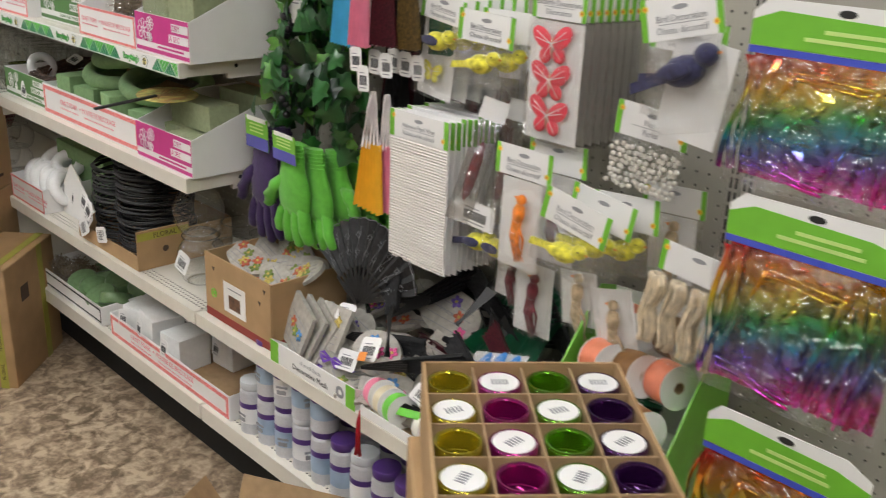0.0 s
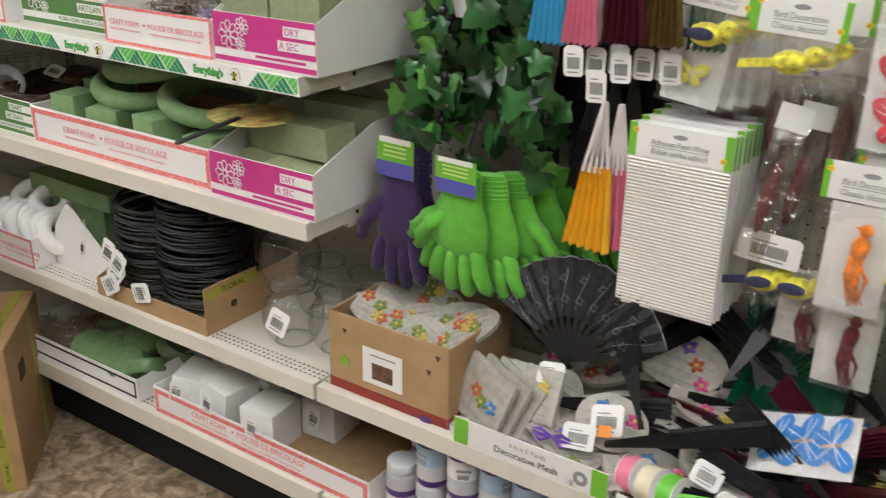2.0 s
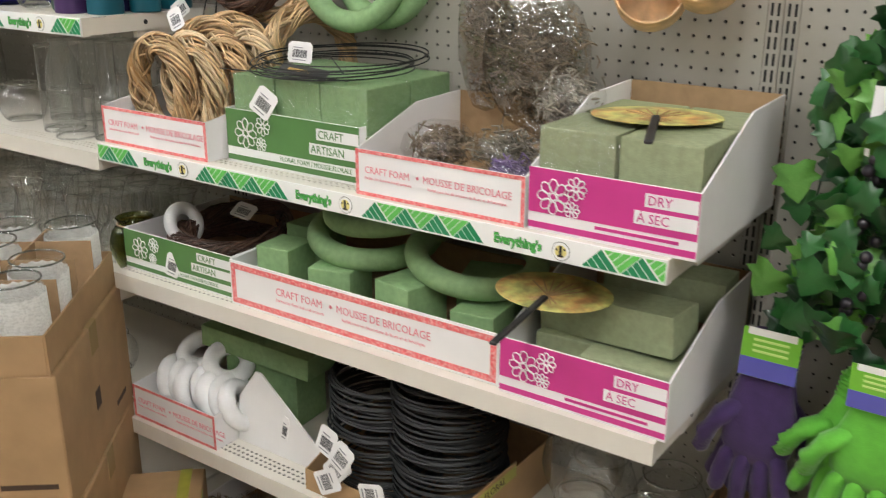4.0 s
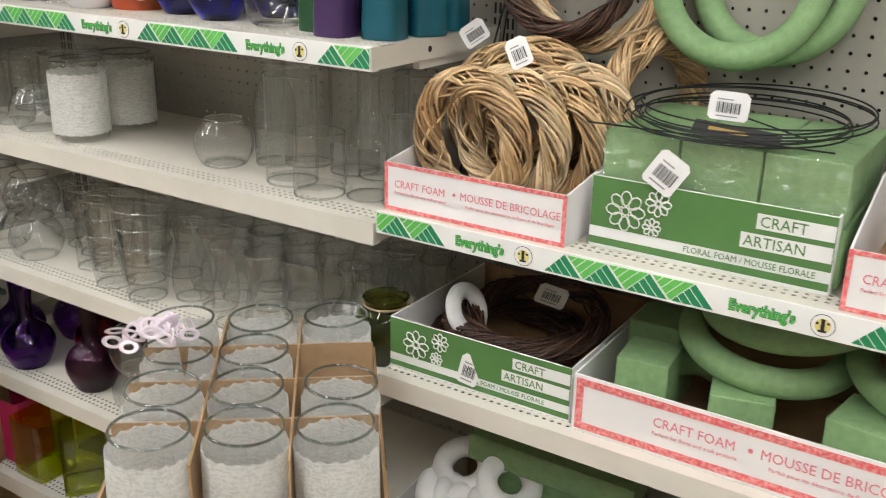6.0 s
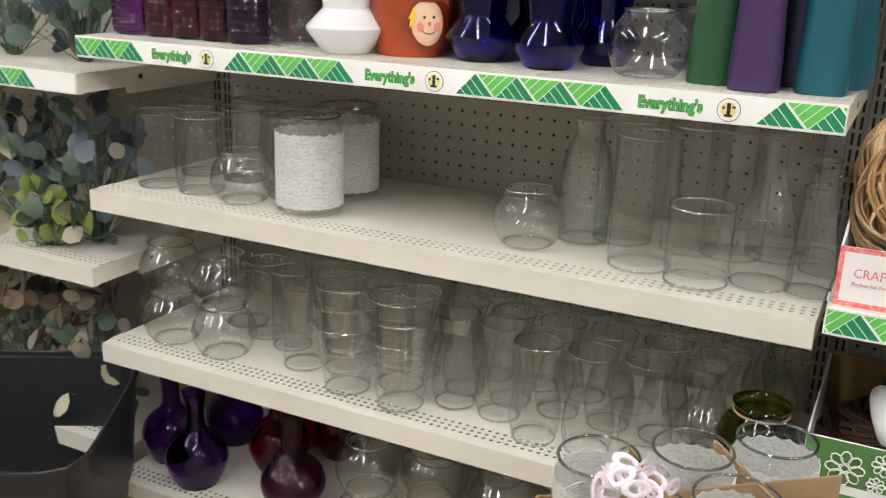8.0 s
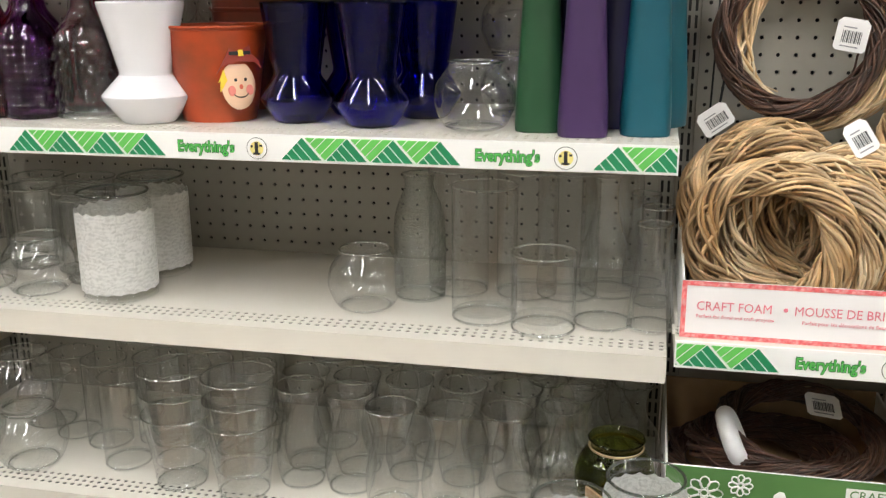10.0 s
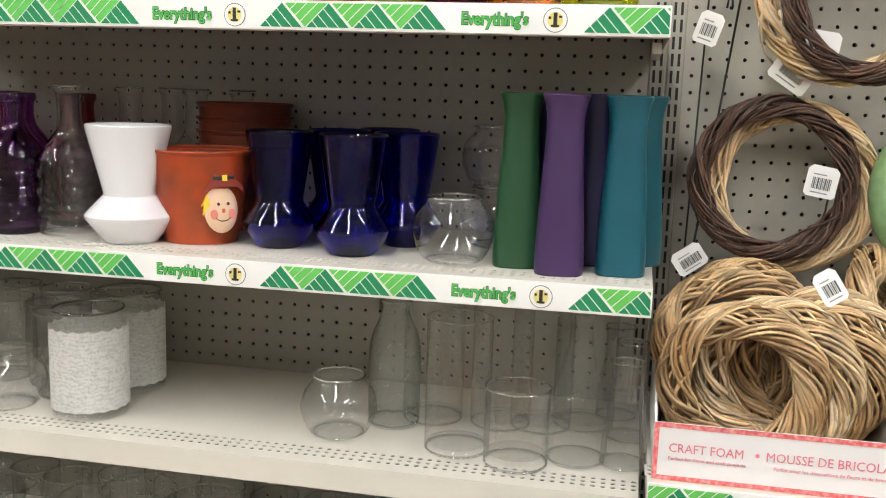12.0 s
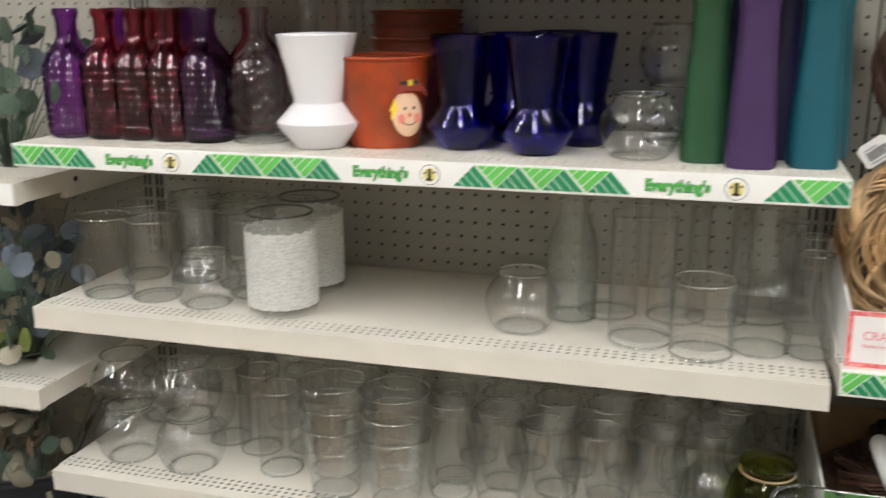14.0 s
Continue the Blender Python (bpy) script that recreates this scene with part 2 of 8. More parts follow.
def lace_material():
    m = mat("white_lace", (0.82, 0.82, 0.80), 0.8)
    nt = m.node_tree
    p = nt.nodes["Principled BSDF"]
    co = nt.nodes.new("ShaderNodeTexCoord")
    v = nt.nodes.new("ShaderNodeTexWave")
    v.bands_direction = "Z"
    v.inputs["Scale"].default_value, v.inputs["Distortion"].default_value, v.inputs["Detail"].default_value, v.inputs["Detail Scale"].default_value = 48, 11, 3, 1.1
    w = nt.nodes.new("ShaderNodeTexNoise")
    w.inputs["Scale"].default_value, w.inputs["Distortion"].default_value = 66, 2.6
    k = nt.nodes.new("ShaderNodeMix")
    k.inputs[0].default_value = 0.84
    a = nt.nodes.new("ShaderNodeMapRange")
    a.inputs[1].default_value, a.inputs[2].default_value, a.inputs[3].default_value, a.inputs[4].default_value = 0.30, 0.60, 0.0, 1.0
    r = nt.nodes.new("ShaderNodeMix")
    r.data_type = "RGBA"
    r.inputs[6].default_value, r.inputs[7].default_value = (0.76, 0.76, 0.74, 1), (0.96, 0.96, 0.94, 1)
    b = nt.nodes.new("ShaderNodeBump")
    b.inputs["Strength"].default_value, b.inputs["Distance"].default_value = 0.45, 0.002
    nt.links.new(co.outputs["Object"], v.inputs["Vector"])
    nt.links.new(co.outputs["Object"], w.inputs["Vector"])
    nt.links.new(v.outputs["Fac"], k.inputs[2])
    nt.links.new(w.outputs[0], k.inputs[3])
    nt.links.new(k.outputs[0], a.inputs[0])
    nt.links.new(a.outputs[0], r.inputs[0])
    nt.links.new(r.outputs[2], p.inputs["Base Color"])
    nt.links.new(a.outputs[0], b.inputs["Height"])
    nt.links.new(b.outputs[0], p.inputs["Normal"])
    tr = nt.nodes.new("ShaderNodeBsdfTranslucent")
    tr.inputs[0].default_value = (0.88, 0.88, 0.86, 1)
    mx = nt.nodes.new("ShaderNodeMixShader")
    mx.inputs[0].default_value = 0.55
    nt.links.new(r.outputs[2], tr.inputs[0])
    nt.links.new(p.outputs[0], mx.inputs[1])
    nt.links.new(tr.outputs[0], mx.inputs[2])
    nt.links.new(mx.outputs[0], nt.nodes["Material Output"].inputs["Surface"])
    return m


LACE = lace_material()


def floor_material():
    m = mat("mottled_brown_vinyl", (0.20, 0.14, 0.09), 0.42, bump=0.08, bump_scale=120)
    nt = m.node_tree
    p = nt.nodes["Principled BSDF"]
    co = nt.nodes.new("ShaderNodeTexCoord")
    n = nt.nodes.new("ShaderNodeTexNoise")
    n.inputs["Scale"].default_value, n.inputs["Detail"].default_value, n.inputs["Distortion"].default_value = 21, 8, 0.8
    f = nt.nodes.new("ShaderNodeTexNoise")
    f.inputs["Scale"].default_value, f.inputs["Detail"].default_value = 70, 6
    ramp = nt.nodes.new("ShaderNodeValToRGB")
    e = ramp.color_ramp.elements
    e[0].position, e[0].color = 0.36, (0.155, 0.108, 0.070, 1)
    e[1].position, e[1].color = 0.64, (0.52, 0.41, 0.29, 1)
    mid = ramp.color_ramp.elements.new(0.5)
    mid.color = (0.315, 0.232, 0.157, 1)
    x = nt.nodes.new("ShaderNodeMath")
    x.operation, x.inputs[1].default_value = "MULTIPLY_ADD", 0.35
    y = nt.nodes.new("ShaderNodeMath")
    y.operation, y.inputs[1].default_value = "SUBTRACT", 0.175
    nt.links.new(co.outputs["Object"], n.inputs["Vector"])
    nt.links.new(co.outputs["Object"], f.inputs["Vector"])
    nt.links.new(f.outputs[0], x.inputs[0])
    nt.links.new(n.outputs[0], x.inputs[2])
    nt.links.new(x.outputs[0], y.inputs[0])
    nt.links.new(y.outputs[0], ramp.inputs[0])
    nt.links.new(ramp.outputs[0], p.inputs["Base Color"])
    return m


FLOOR = floor_material()
CEILING = mat("ceiling_tile", (0.50, 0.49, 0.47), 0.9, vary=0.06, scale=60, bump=0.3, bump_scale=120)
WALL = mat("painted_wall", (0.36, 0.35, 0.32), 0.7, vary=0.04, scale=5, bump=0.05)


# ---- building kit ----
def mesh_of(name, bm, material, smooth=0.0):
    me = bpy.data.meshes.new(name)
    bmesh.ops.recalc_face_normals(bm, faces=bm.faces)
    bm.to_mesh(me)
    bm.free()
    me.materials.append(material)
    if smooth:
        me.shade_smooth()
        me.set_sharp_from_angle(angle=radians(smooth))
    return me


def thing(name, m, label, category, group="", kind=""):
    ob = new(name)
    ob.empty_display_size = 0.02
    ob.matrix_basis = m if isinstance(m, Matrix) else Matrix.Translation(m)
    return tagged(ob, label, category, group, kind)


def part(name, bm, material, parent=None, label="", m=None, smooth=0.0):
    """One mesh object under a thing or under a part. bm may be a ready mesh."""
    me = bm if isinstance(bm, bpy.types.Mesh) else mesh_of(name, bm, material, smooth)
    ob = new(name, me)
    if parent:
        ob.parent = parent
    if m is not None:
        ob.matrix_basis = m
    return tagged(ob, label)


def joined(*bms):
    a = bms[0]
    for b in bms[1:]:
        me = bpy.data.meshes.new("tmp")
        b.to_mesh(me)
        b.free()
        a.from_mesh(me)
        bpy.data.meshes.remove(me)
    return a


def box(x0, x1, y0, y1, z0, z1, bevel=0.0, seg=1):
    bm = bmesh.new()
    bmesh.ops.create_cube(bm, size=1)
    bmesh.ops.transform(bm, verts=bm.verts, matrix=Matrix.Translation(((x0 + x1) / 2, (y0 + y1) / 2, (z0 + z1) / 2)) @ Matrix.Diagonal((x1 - x0, y1 - y0, z1 - z0, 1)))
    if bevel:
        bmesh.ops.bevel(bm, geom=bm.edges[:], offset=bevel, segments=seg, affect="EDGES", profile=0.6)
    return bm


def moved(bm, m):
    bmesh.ops.transform(bm, verts=bm.verts, matrix=m)
    return bm


def plate(points, thick, m=None):
    """A flat outline in x and z, facing -y, as thick as given."""
    bm = bmesh.new()
    f = bm.faces.new([bm.verts.new((x, 0, z)) for x, z in points])
    got = bmesh.ops.extrude_face_region(bm, geom=[f])
    bmesh.ops.translate(bm, verts=[v for v in got["geom"] if isinstance(v, bmesh.types.BMVert)], vec=(0, thick, 0))
    return moved(bm, m) if m is not None else bm


def lathe(profile, n=32, square=0.0):
    """A profile of (radius, height) turned round z; square > 0 makes its plan a rounded square."""
    bm = bmesh.new()
    rings = []
    for r, z in profile:
        if r < 1e-5:
            rings.append([bm.verts.new((0, 0, z))])
            continue
        ring = []
        for k in range(n):
            a = 2 * math.pi * k / n
            q = 1.0
            if square:
                c, s = abs(math.cos(a)), abs(math.sin(a))
                q = (c ** square + s ** square) ** (-1 / square)
            ring.append(bm.verts.new((r * q * math.cos(a), r * q * math.sin(a), z)))
        rings.append(ring)
    for a, b in zip(rings, rings[1:]):
        if len(a) == 1 and len(b) == 1:
            continue
        for k in range(n):
            j = (k + 1) % n
            if len(a) == 1:
                bm.faces.new((a[0], b[k], b[j]))
            elif len(b) == 1:
                bm.faces.new((a[k], a[j], b[0]))
            else:
                bm.faces.new((a[k], a[j], b[j], b[k]))
    return bm


def hollow(outer, wall=0.003, base=0.006):
    """A vessel's closed profile from its outer wall (radius, height), lip to foot and back up inside."""
    inner = [(max(r - wall, 0.002), max(z, outer[0][1] + base)) for r, z in outer]
    inner = [p for i, p in enumerate(inner) if i == 0 or p[1] > inner[i - 1][1] + 1e-6]
    top = outer[-1]
    lip = [(top[0] - wall * 0.3, top[1] + wall * 0.5), (top[0] - wall * 0.75, top[1] + wall * 0.4)]
    return [(0, outer[0][1])] + outer + lip + inner[::-1] + [(0, inner[0][1])]


def smooth_profile(keys, steps=6):
    """Catmull-Rom through (radius, height) keys."""
    out = []
    for i in range(len(keys) - 1):
        p0, p1, p2, p3 = keys[max(i - 1, 0)], keys[i], keys[i + 1], keys[min(i + 2, len(keys) - 1)]
        for k in range(steps):
            t = k / steps
            out.append(tuple(0.5 * (2 * b + (c - a) * t + (2 * a - 5 * b + 4 * c - d) * t * t + (3 * b - a - 3 * c + d) * t ** 3) for a, b, c, d in zip(p0, p1, p2, p3)))
    return out + [keys[-1]]


def tubes(paths, n=5, closed=False):
    """Many round strands as one mesh: each path is a list of (point, radius)."""
    vs, fs = [], []
    for path in paths:
        pts = [Vector(p) for p, _ in path]
        base = len(vs)
        up = Vector((0.31, 0.17, 0.94))
        cnt = len(pts)
        for i, (p, r) in enumerate(path):
            if closed:
                d = pts[(i + 1) % cnt] - pts[i - 1]
            else:
                d = pts[min(i + 1, cnt - 1)] - pts[max(i - 1, 0)]
            d.normalize()
            a = d.cross(up)
            if a.length < 1e-3:
                a = d.cross(Vector((1, 0, 0)))
            a.normalize()
            b = d.cross(a)
            for k in range(n):
                w = 2 * math.pi * k / n
                vs.append(tuple(Vector(p) + r * (math.cos(w) * a + math.sin(w) * b)))
        for i in range(cnt if closed else cnt - 1):
            j = (i + 1) % cnt
            for k in range(n):
                l = (k + 1) % n
                fs.append((base + i * n + k, base + i * n + l, base + j * n + l, base + j * n + k))
        if not closed:
            fs.append(tuple(base + k for k in range(n))[::-1])
            fs.append(tuple(base + (cnt - 1) * n + k for k in range(n)))
    return vs, fs


def raw_mesh(name, vs, fs, material, smooth=True):
    me = bpy.data.meshes.new(name)
    me.from_pydata(vs, [], fs)
    me.materials.append(material)
    if smooth:
        me.shade_smooth()
    me.update()
    return me


def torus(R, r, n=48, k=12, squash=1.0):
    """A ring lying flat round z."""
    bm = bmesh.new()
    rings = [[bm.verts.new(((R + r * math.cos(b)) * math.cos(a), (R + r * math.cos(b)) * math.sin(a), r * squash * math.sin(b)))
              for b in [2 * math.pi * j / k for j in range(k)]] for a in [2 * math.pi * i / n for i in range(n)]]
    for i in range(n):
        for j in range(k):
            bm.faces.new((rings[i][j], rings[(i + 1) % n][j], rings[(i + 1) % n][(j + 1) % k], rings[i][(j + 1) % k]))
    return bm


def text_mesh(body, size, material, align="LEFT", depth=0.0002, squeeze=1.0, bold=0.0):
    cu = bpy.data.curves.new("words", "FONT")
    cu.body, cu.size, cu.align_x, cu.extrude = body, size, align, depth
    cu.resolution_u, cu.offset = 2, bold
    ob = bpy.data.objects.new("words", cu)
    scene.collection.objects.link(ob)
    bpy.context.view_layer.update()
    me = bpy.data.meshes.new_from_object(ob.evaluated_get(bpy.context.evaluated_depsgraph_get()))
    bpy.data.objects.remove(ob)
    bpy.data.curves.remove(cu)
    me.transform(Matrix.Diagonal((squeeze, 1, 1, 1)))
    me.materials.clear()
    me.materials.append(material)
    return me


def words(body, size, material, parent, x, y, z, align="LEFT", squeeze=1.0, name="lettering", tilt=0):
    """Lettering that stands upright and faces -y, its base line starting at x, y, z."""
    return part(name, text_mesh(body, size, material, align, squeeze=squeeze), material, parent, m=pose(x, y, z, 90, tilt, 0))


def holed_sheet(nu, nv, pu, pv, ru, rv, u0=0.0, v0=0.0, depth=0.003):
    """A sheet in u and v with a row-and-column lattice of octagonal holes, with their inner walls (w runs 0 to depth)."""
    out = np.array([(-.5, -.5), (0, -.5), (.5, -.5), (.5, 0), (.5, .5), (0, .5), (-.5, .5), (-.5, 0)]) * (pu, pv)
    ang = np.radians([225, 270, 315, 0, 45, 90, 135, 180])
    inn = np.stack((ru * np.cos(ang), rv * np.sin(ang)), 1)
    cell = np.concatenate((np.c_[out, np.zeros(8)], np.c_[inn, np.zeros(8)], np.c_[inn, np.full(8, depth)]))
    k = np.arange(8)
    l = (k + 1) % 8
    quads = np.concatenate((np.stack((k, l, l + 8, k + 8), 1), np.stack((k + 8, l + 8, l + 16, k + 16), 1)))
    iu, iv = np.meshgrid(np.arange(nu), np.arange(nv))
    shift = np.stack((u0 + (iu.ravel() + .5) * pu, v0 + (iv.ravel() + .5) * pv, np.zeros(nu * nv)), 1)
    vs = (cell[None] + shift[:, None]).reshape(-1, 3)
    fs = (quads[None] + 24 * np.arange(nu * nv)[:, None, None]).reshape(-1, 4)
    _, first, back = np.unique(np.round(vs, 5), axis=0, return_index=True, return_inverse=True)
    return vs[first], back.reshape(-1)[fs]


# ---- the hall ----
BACK = 0.375
UNIT = 1.22


def hall():
    part("floor", box(-9, 8, -4, 4, -0.1, 0.0), FLOOR)
    tagged(bpy.data.objects["floor"], "mottled brown vinyl shop floor", "floor", kind="structure")
    c = part("ceiling", box(-9, 8, -4, 4, CEIL, CEIL + 0.1), CEILING)
    tagged(c, "white tiled shop ceiling", "ceiling", kind="structure")
    for n, b in (("wall_north", (-9, 8, 4, 4.15)), ("wall_south", (-9, 8, -4.15, -4.0)), ("wall_east", (8, 8.15, -4, 4)), ("wall_west", (-9.15, -9, -4, 4))):
        w = part(n, box(*b, 0, CEIL), WALL)
        tagged(w, "plain painted shop wall", "wall", kind="structure")


hall()


def ceiling_light():
    o = thing("ceiling_light", (0, 0, CEIL), "long white fluorescent strip light on the ceiling", "ceiling light", "ceiling lights")
    part("housing", box(-0.11, 0.11, -1.2, 1.2, -0.06, -0.002, 0.006), ENAMEL, o)
    part("diffuser", box(-0.09, 0.09, -1.16, 1.16, -0.085, -0.061, 0.008, 2), TUBE_LIGHT, o, "glowing white diffuser")
    for y in (-1.18, 1.18):
        part("end_cap", box(-0.1, 0.1, y - 0.012, y + 0.012, -0.09, -0.061, 0.002), ENAMEL, o)
    return o


first_light = ceiling_light()
LIGHTS = [(x, y) for x in (-5.2, -3.4, -1.6, 0.2, 2.0, 3.8) for y in (-1.8, 2.2)]
first_light.matrix_basis = Matrix.Translation((*LIGHTS[0], CEIL))
for x, y in LIGHTS[1:]:
    copy_thing(first_light, Matrix.Translation((x, y, CEIL)))


# ---- shelving ----
def stripes(tri, bands, gap):
    """Bands of a triangle that run along its first side."""
    a, b, c = [Vector(p) for p in tri]
    out = []
    for k in range(bands):
        t0, t1 = k / bands, (k + 1 - gap) / bands
        p = [a.lerp(c, t0), b.lerp(c, t0), b.lerp(c, t1), a.lerp(c, t1)]
        out.append(p)
    return out


def strip_print(green, cut=(0.0, 0.236)):
    """A stretch of green hatched triangles, 0.236 m long and 0.029 m high, cut off where the strip ends."""
    vs, fs = [], []
    step, base, h = 0.0605, 0.0545, 0.029
    for i in range(4):
        x = i * step
        up = ((x, 0), (x + base, 0), (x + base * 0.53, h))
        down = ((x + base * 0.60, h), (x + step + base * 0.50, h), (x + base * 1.08, 0.0005))
        if green == "dark":
            tri = [up[1], up[2], up[0]]
        elif i < 3:
            tri = [down[1], down[2], down[0]]
        else:
            continue
        for q in stripes(tri, 4, 0.13):
            poly = [(p.x, p.y) for p in q]
            for sign, lim in ((1, cut[0]), (-1, cut[1])):
                kept = []
                for a, b in zip(poly, poly[1:] + poly[:1]):
                    da, db = sign * (a[0] - lim), sign * (b[0] - lim)
                    if da >= 0:
                        kept.append(a)
                    if (da >= 0) != (db >= 0):
                        t = da / (da - db)
                        kept.append((a[0] + t * (b[0] - a[0]), a[1] + t * (b[1] - a[1])))
                poly = kept
            if len(poly) > 2:
                k = len(vs)
                vs += [(p[0], 0, p[1]) for p in poly]
                fs.append(tuple(range(k, k + len(poly))))
    return raw_mesh("print_" + green, vs, fs, GREEN_D if green == "dark" else GREEN_L, False)


HATCH_D, HATCH_L = strip_print("dark"), strip_print("light")
EVERY = text_mesh("Everything's", 0.0205, mat("deep_green_ink", (0.01, 0.13, 0.03), 0.4), squeeze=0.82, bold=0.0012)
EVERY_IN = text_mesh("Everything's", 0.0205, mat("strong_green_ink", (0.10, 0.50, 0.10), 0.4), squeeze=0.82, bold=0.0003)
ONE = text_mesh("1", 0.021, BLACK_INK, "CENTER", bold=0.0012)
for me in (EVERY, EVERY_IN, ONE):
    me.transform(pose(0, 0, 0, 90, 0, 0))


def disc_mesh(name, r, material):
    bm = lathe([(0, 0), (r, 0), (r, 0.0004), (0, 0.0004)], 24)
    return mesh_of(name, moved(bm, pose(0, 0, 0, 90, 0, 0)), material)


EMBLEM = disc_mesh("emblem", 0.0142, mat("dark_olive_ink", (0.05, 0.06, 0.03), 0.4))
EMBLEM_FACE = disc_mesh("emblem_face", 0.0134, STRIP)
EMBLEM_HEART = disc_mesh("emblem_heart", 0.0092, mat("pale_yellow_ink", (0.80, 0.70, 0.24), 0.4))
ONE_FOOT = mesh_of("numeral_foot", joined(box(-0.0048, 0.0048, -0.0003, 0.0003, 0, 0.0026), box(-0.0078, -0.0050, -0.0003, 0.0003, 0.009, 0.012), box(0.0042, 0.0080, -0.0003, 0.0003, 0.0105, 0.013)), BLACK_INK)
perf_v, perf_f = holed_sheet(94, 3, UNIT / 94, 0.0125, 0.0041, 0.0034, depth=-0.0015)
PERF = raw_mesh("perforated_strip", [tuple(v) for v in perf_v], [tuple(f) for f in perf_f], ENAMEL, False)


def shelf(unit, z, strip=None, depth=BACK, lip=0.036):
    """A steel shelf whose deck is at z, on the unit's own axes: x from 0 to its width, front at y 0."""
    w = UNIT - 0.006
    s = part("shelf", box(0.003, w, 0.0575, depth, z - 0.0015, z), ENAMEL, unit, "cream enamelled steel shelf")
    part("front_edge", box(0.003, w, 0.0, 0.02, z - 0.0015, z), ENAMEL, s)
    part("front_rail", box(0.003, w, 0.0, 0.002, z - lip, z - 0.0016), ENAMEL, s)
    part("rail_return", box(0.003, w, 0.0021, 0.016, z - lip, z - lip + 0.0015), ENAMEL, s)
    for x in (0.003, w - 0.0015):
        part("side_flange", box(x, x + 0.0015, 0.0021, depth - 0.005, z - lip * 0.95, z - 0.0016), ENAMEL, s)
    for x in (0.0046, w - 0.0186):
        part("bracket", box(x, x + 0.012, depth * 0.35, depth - 0.004, z - lip * 1.35, z - lip * 0.96), ENAMEL, s)
    part("perforated_strip", PERF, ENAMEL, s, m=Matrix.Translation((0, 0.02, z)) @ Matrix.Diagonal((w / UNIT, 1, 1, 1)))
    # Added dark plate that gives the deck holes their shaded look.
    part("hole_shade_plate", box(0.006, w - 0.003, 0.0205, 0.057, z - 0.012, z - 0.0024), DARK, s)
    for sx in (0.0029, w + 0.0001):
        part("bolt", lathe([(0, -0.0006), (0.005, -0.0006), (0.005, 0.0006), (0, 0.0006)], 10), DARK, s, m=pose(sx, depth * 0.4, z - lip * 0.5, 0, 90, 0))
    if strip is not None:
        part("price_strip", box(0.003, w, -0.004, -0.0005, z - lip + 0.001, z + 0.0005, 0.0006), STRIP, s, "glossy white price strip printed in green")
        x = strip - 0.399
        base = z - lip + 0.0045
        while x < UNIT:
            if x > 0.02:
                part("emblem", EMBLEM, None, s, m=Matrix.Translation((x, -0.0046, base + 0.0135)))
                part("emblem", EMBLEM_FACE, None, s, m=Matrix.Translation((x, -0.0050, base + 0.0135)))
                part("emblem", EMBLEM_HEART, None, s, m=Matrix.Translation((x, -0.0054, base + 0.0135)))
                part("numeral", ONE, None, s, m=Matrix.Translation((x, -0.0064, base + 0.0065)))
                part("numeral", ONE_FOOT, None, s, m=Matrix.Translation((x, -0.0064, base + 0.0055)))
            if 0.005 < x - 0.112 < UNIT - 0.1:
                part("lettering", EVERY, None, s, m=Matrix.Translation((x - 0.112, -0.0046, base + 0.007)))
                part("lettering", EVERY_IN, None, s, m=Matrix.Translation((x - 0.112, -0.0051, base + 0.007)))
            lo = x + 0.033
            if 0.003 < lo and lo + 0.236 < w:
                hatch = (HATCH_D, HATCH_L)
            elif lo < w - 0.02 and lo + 0.236 > 0.02:
                hatch = [strip_print(g, (max(0.0, 0.005 - lo), min(0.236, w - 0.002 - lo))) for g in ("dark", "light")]
            else:
                hatch = ()
            for me in hatch:
                part("print", me, None, s, m=Matrix.Translation((lo, -0.0047, base)))
            x += 0.399
    return s


def gondola(x0, decks, base=0.24, top=2.13):
    u = thing("shelving_unit", (x0, 0, 0), "cream steel shop shelving unit with a pegboard back", "shelving", "shelving units in the aisle")
    rows = int((top - 0.22) / 0.0254)
    v, f = holed_sheet(46, rows, 0.0254, 0.0254, 0.0031, 0.0031, depth=0.004)
    v = np.stack((v[:, 0] + (UNIT - 46 * 0.0254) / 2, BACK + v[:, 2], 0.22 + v[:, 1]), 1)
    part("pegboard", raw_mesh("pegboard", v.tolist(), f.tolist(), PEG, False), PEG, u, "beige pegboard back panel")
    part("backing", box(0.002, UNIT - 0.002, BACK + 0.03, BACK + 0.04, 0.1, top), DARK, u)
    for x in (0.0, UNIT - 0.026):
        bm = box(x + 0.0005, x + 0.0255, BACK - 0.002, BACK + 0.029, 0.02, top + 0.01, 0.002)
        up = part("upright", bm, PEG, u)
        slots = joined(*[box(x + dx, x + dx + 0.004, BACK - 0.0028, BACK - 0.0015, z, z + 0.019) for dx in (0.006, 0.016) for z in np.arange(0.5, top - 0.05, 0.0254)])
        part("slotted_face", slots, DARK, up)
    part("kick_plate", box(0.0, UNIT, 0.10, 0.115, 0.0, base - 0.046), KICK, u, "black kick plate")
    shelf(u, base, None, BACK, 0.045)
    for z, strip in decks:
        shelf(u, z, strip)
    part("header_rail", box(0.0, UNIT, BACK - 0.002, BACK + 0.04, top + 0.011, top + 0.03, 0.003), PEG, u)
    return u


gondola(-3.66, [(1.305, 0.05), (0.955, None), (0.6, None)])
gondola(-2.44, [(1.70, 0.284), (1.37, 0.283), (1.103, None), (0.811, None), (0.53, None)])
gondola(-1.22, [(1.127, 0.258), (0.85, None), (0.505, None)])
gondola(0.0, [(0.505, None)])
gondola(1.22, [(0.505, None)])
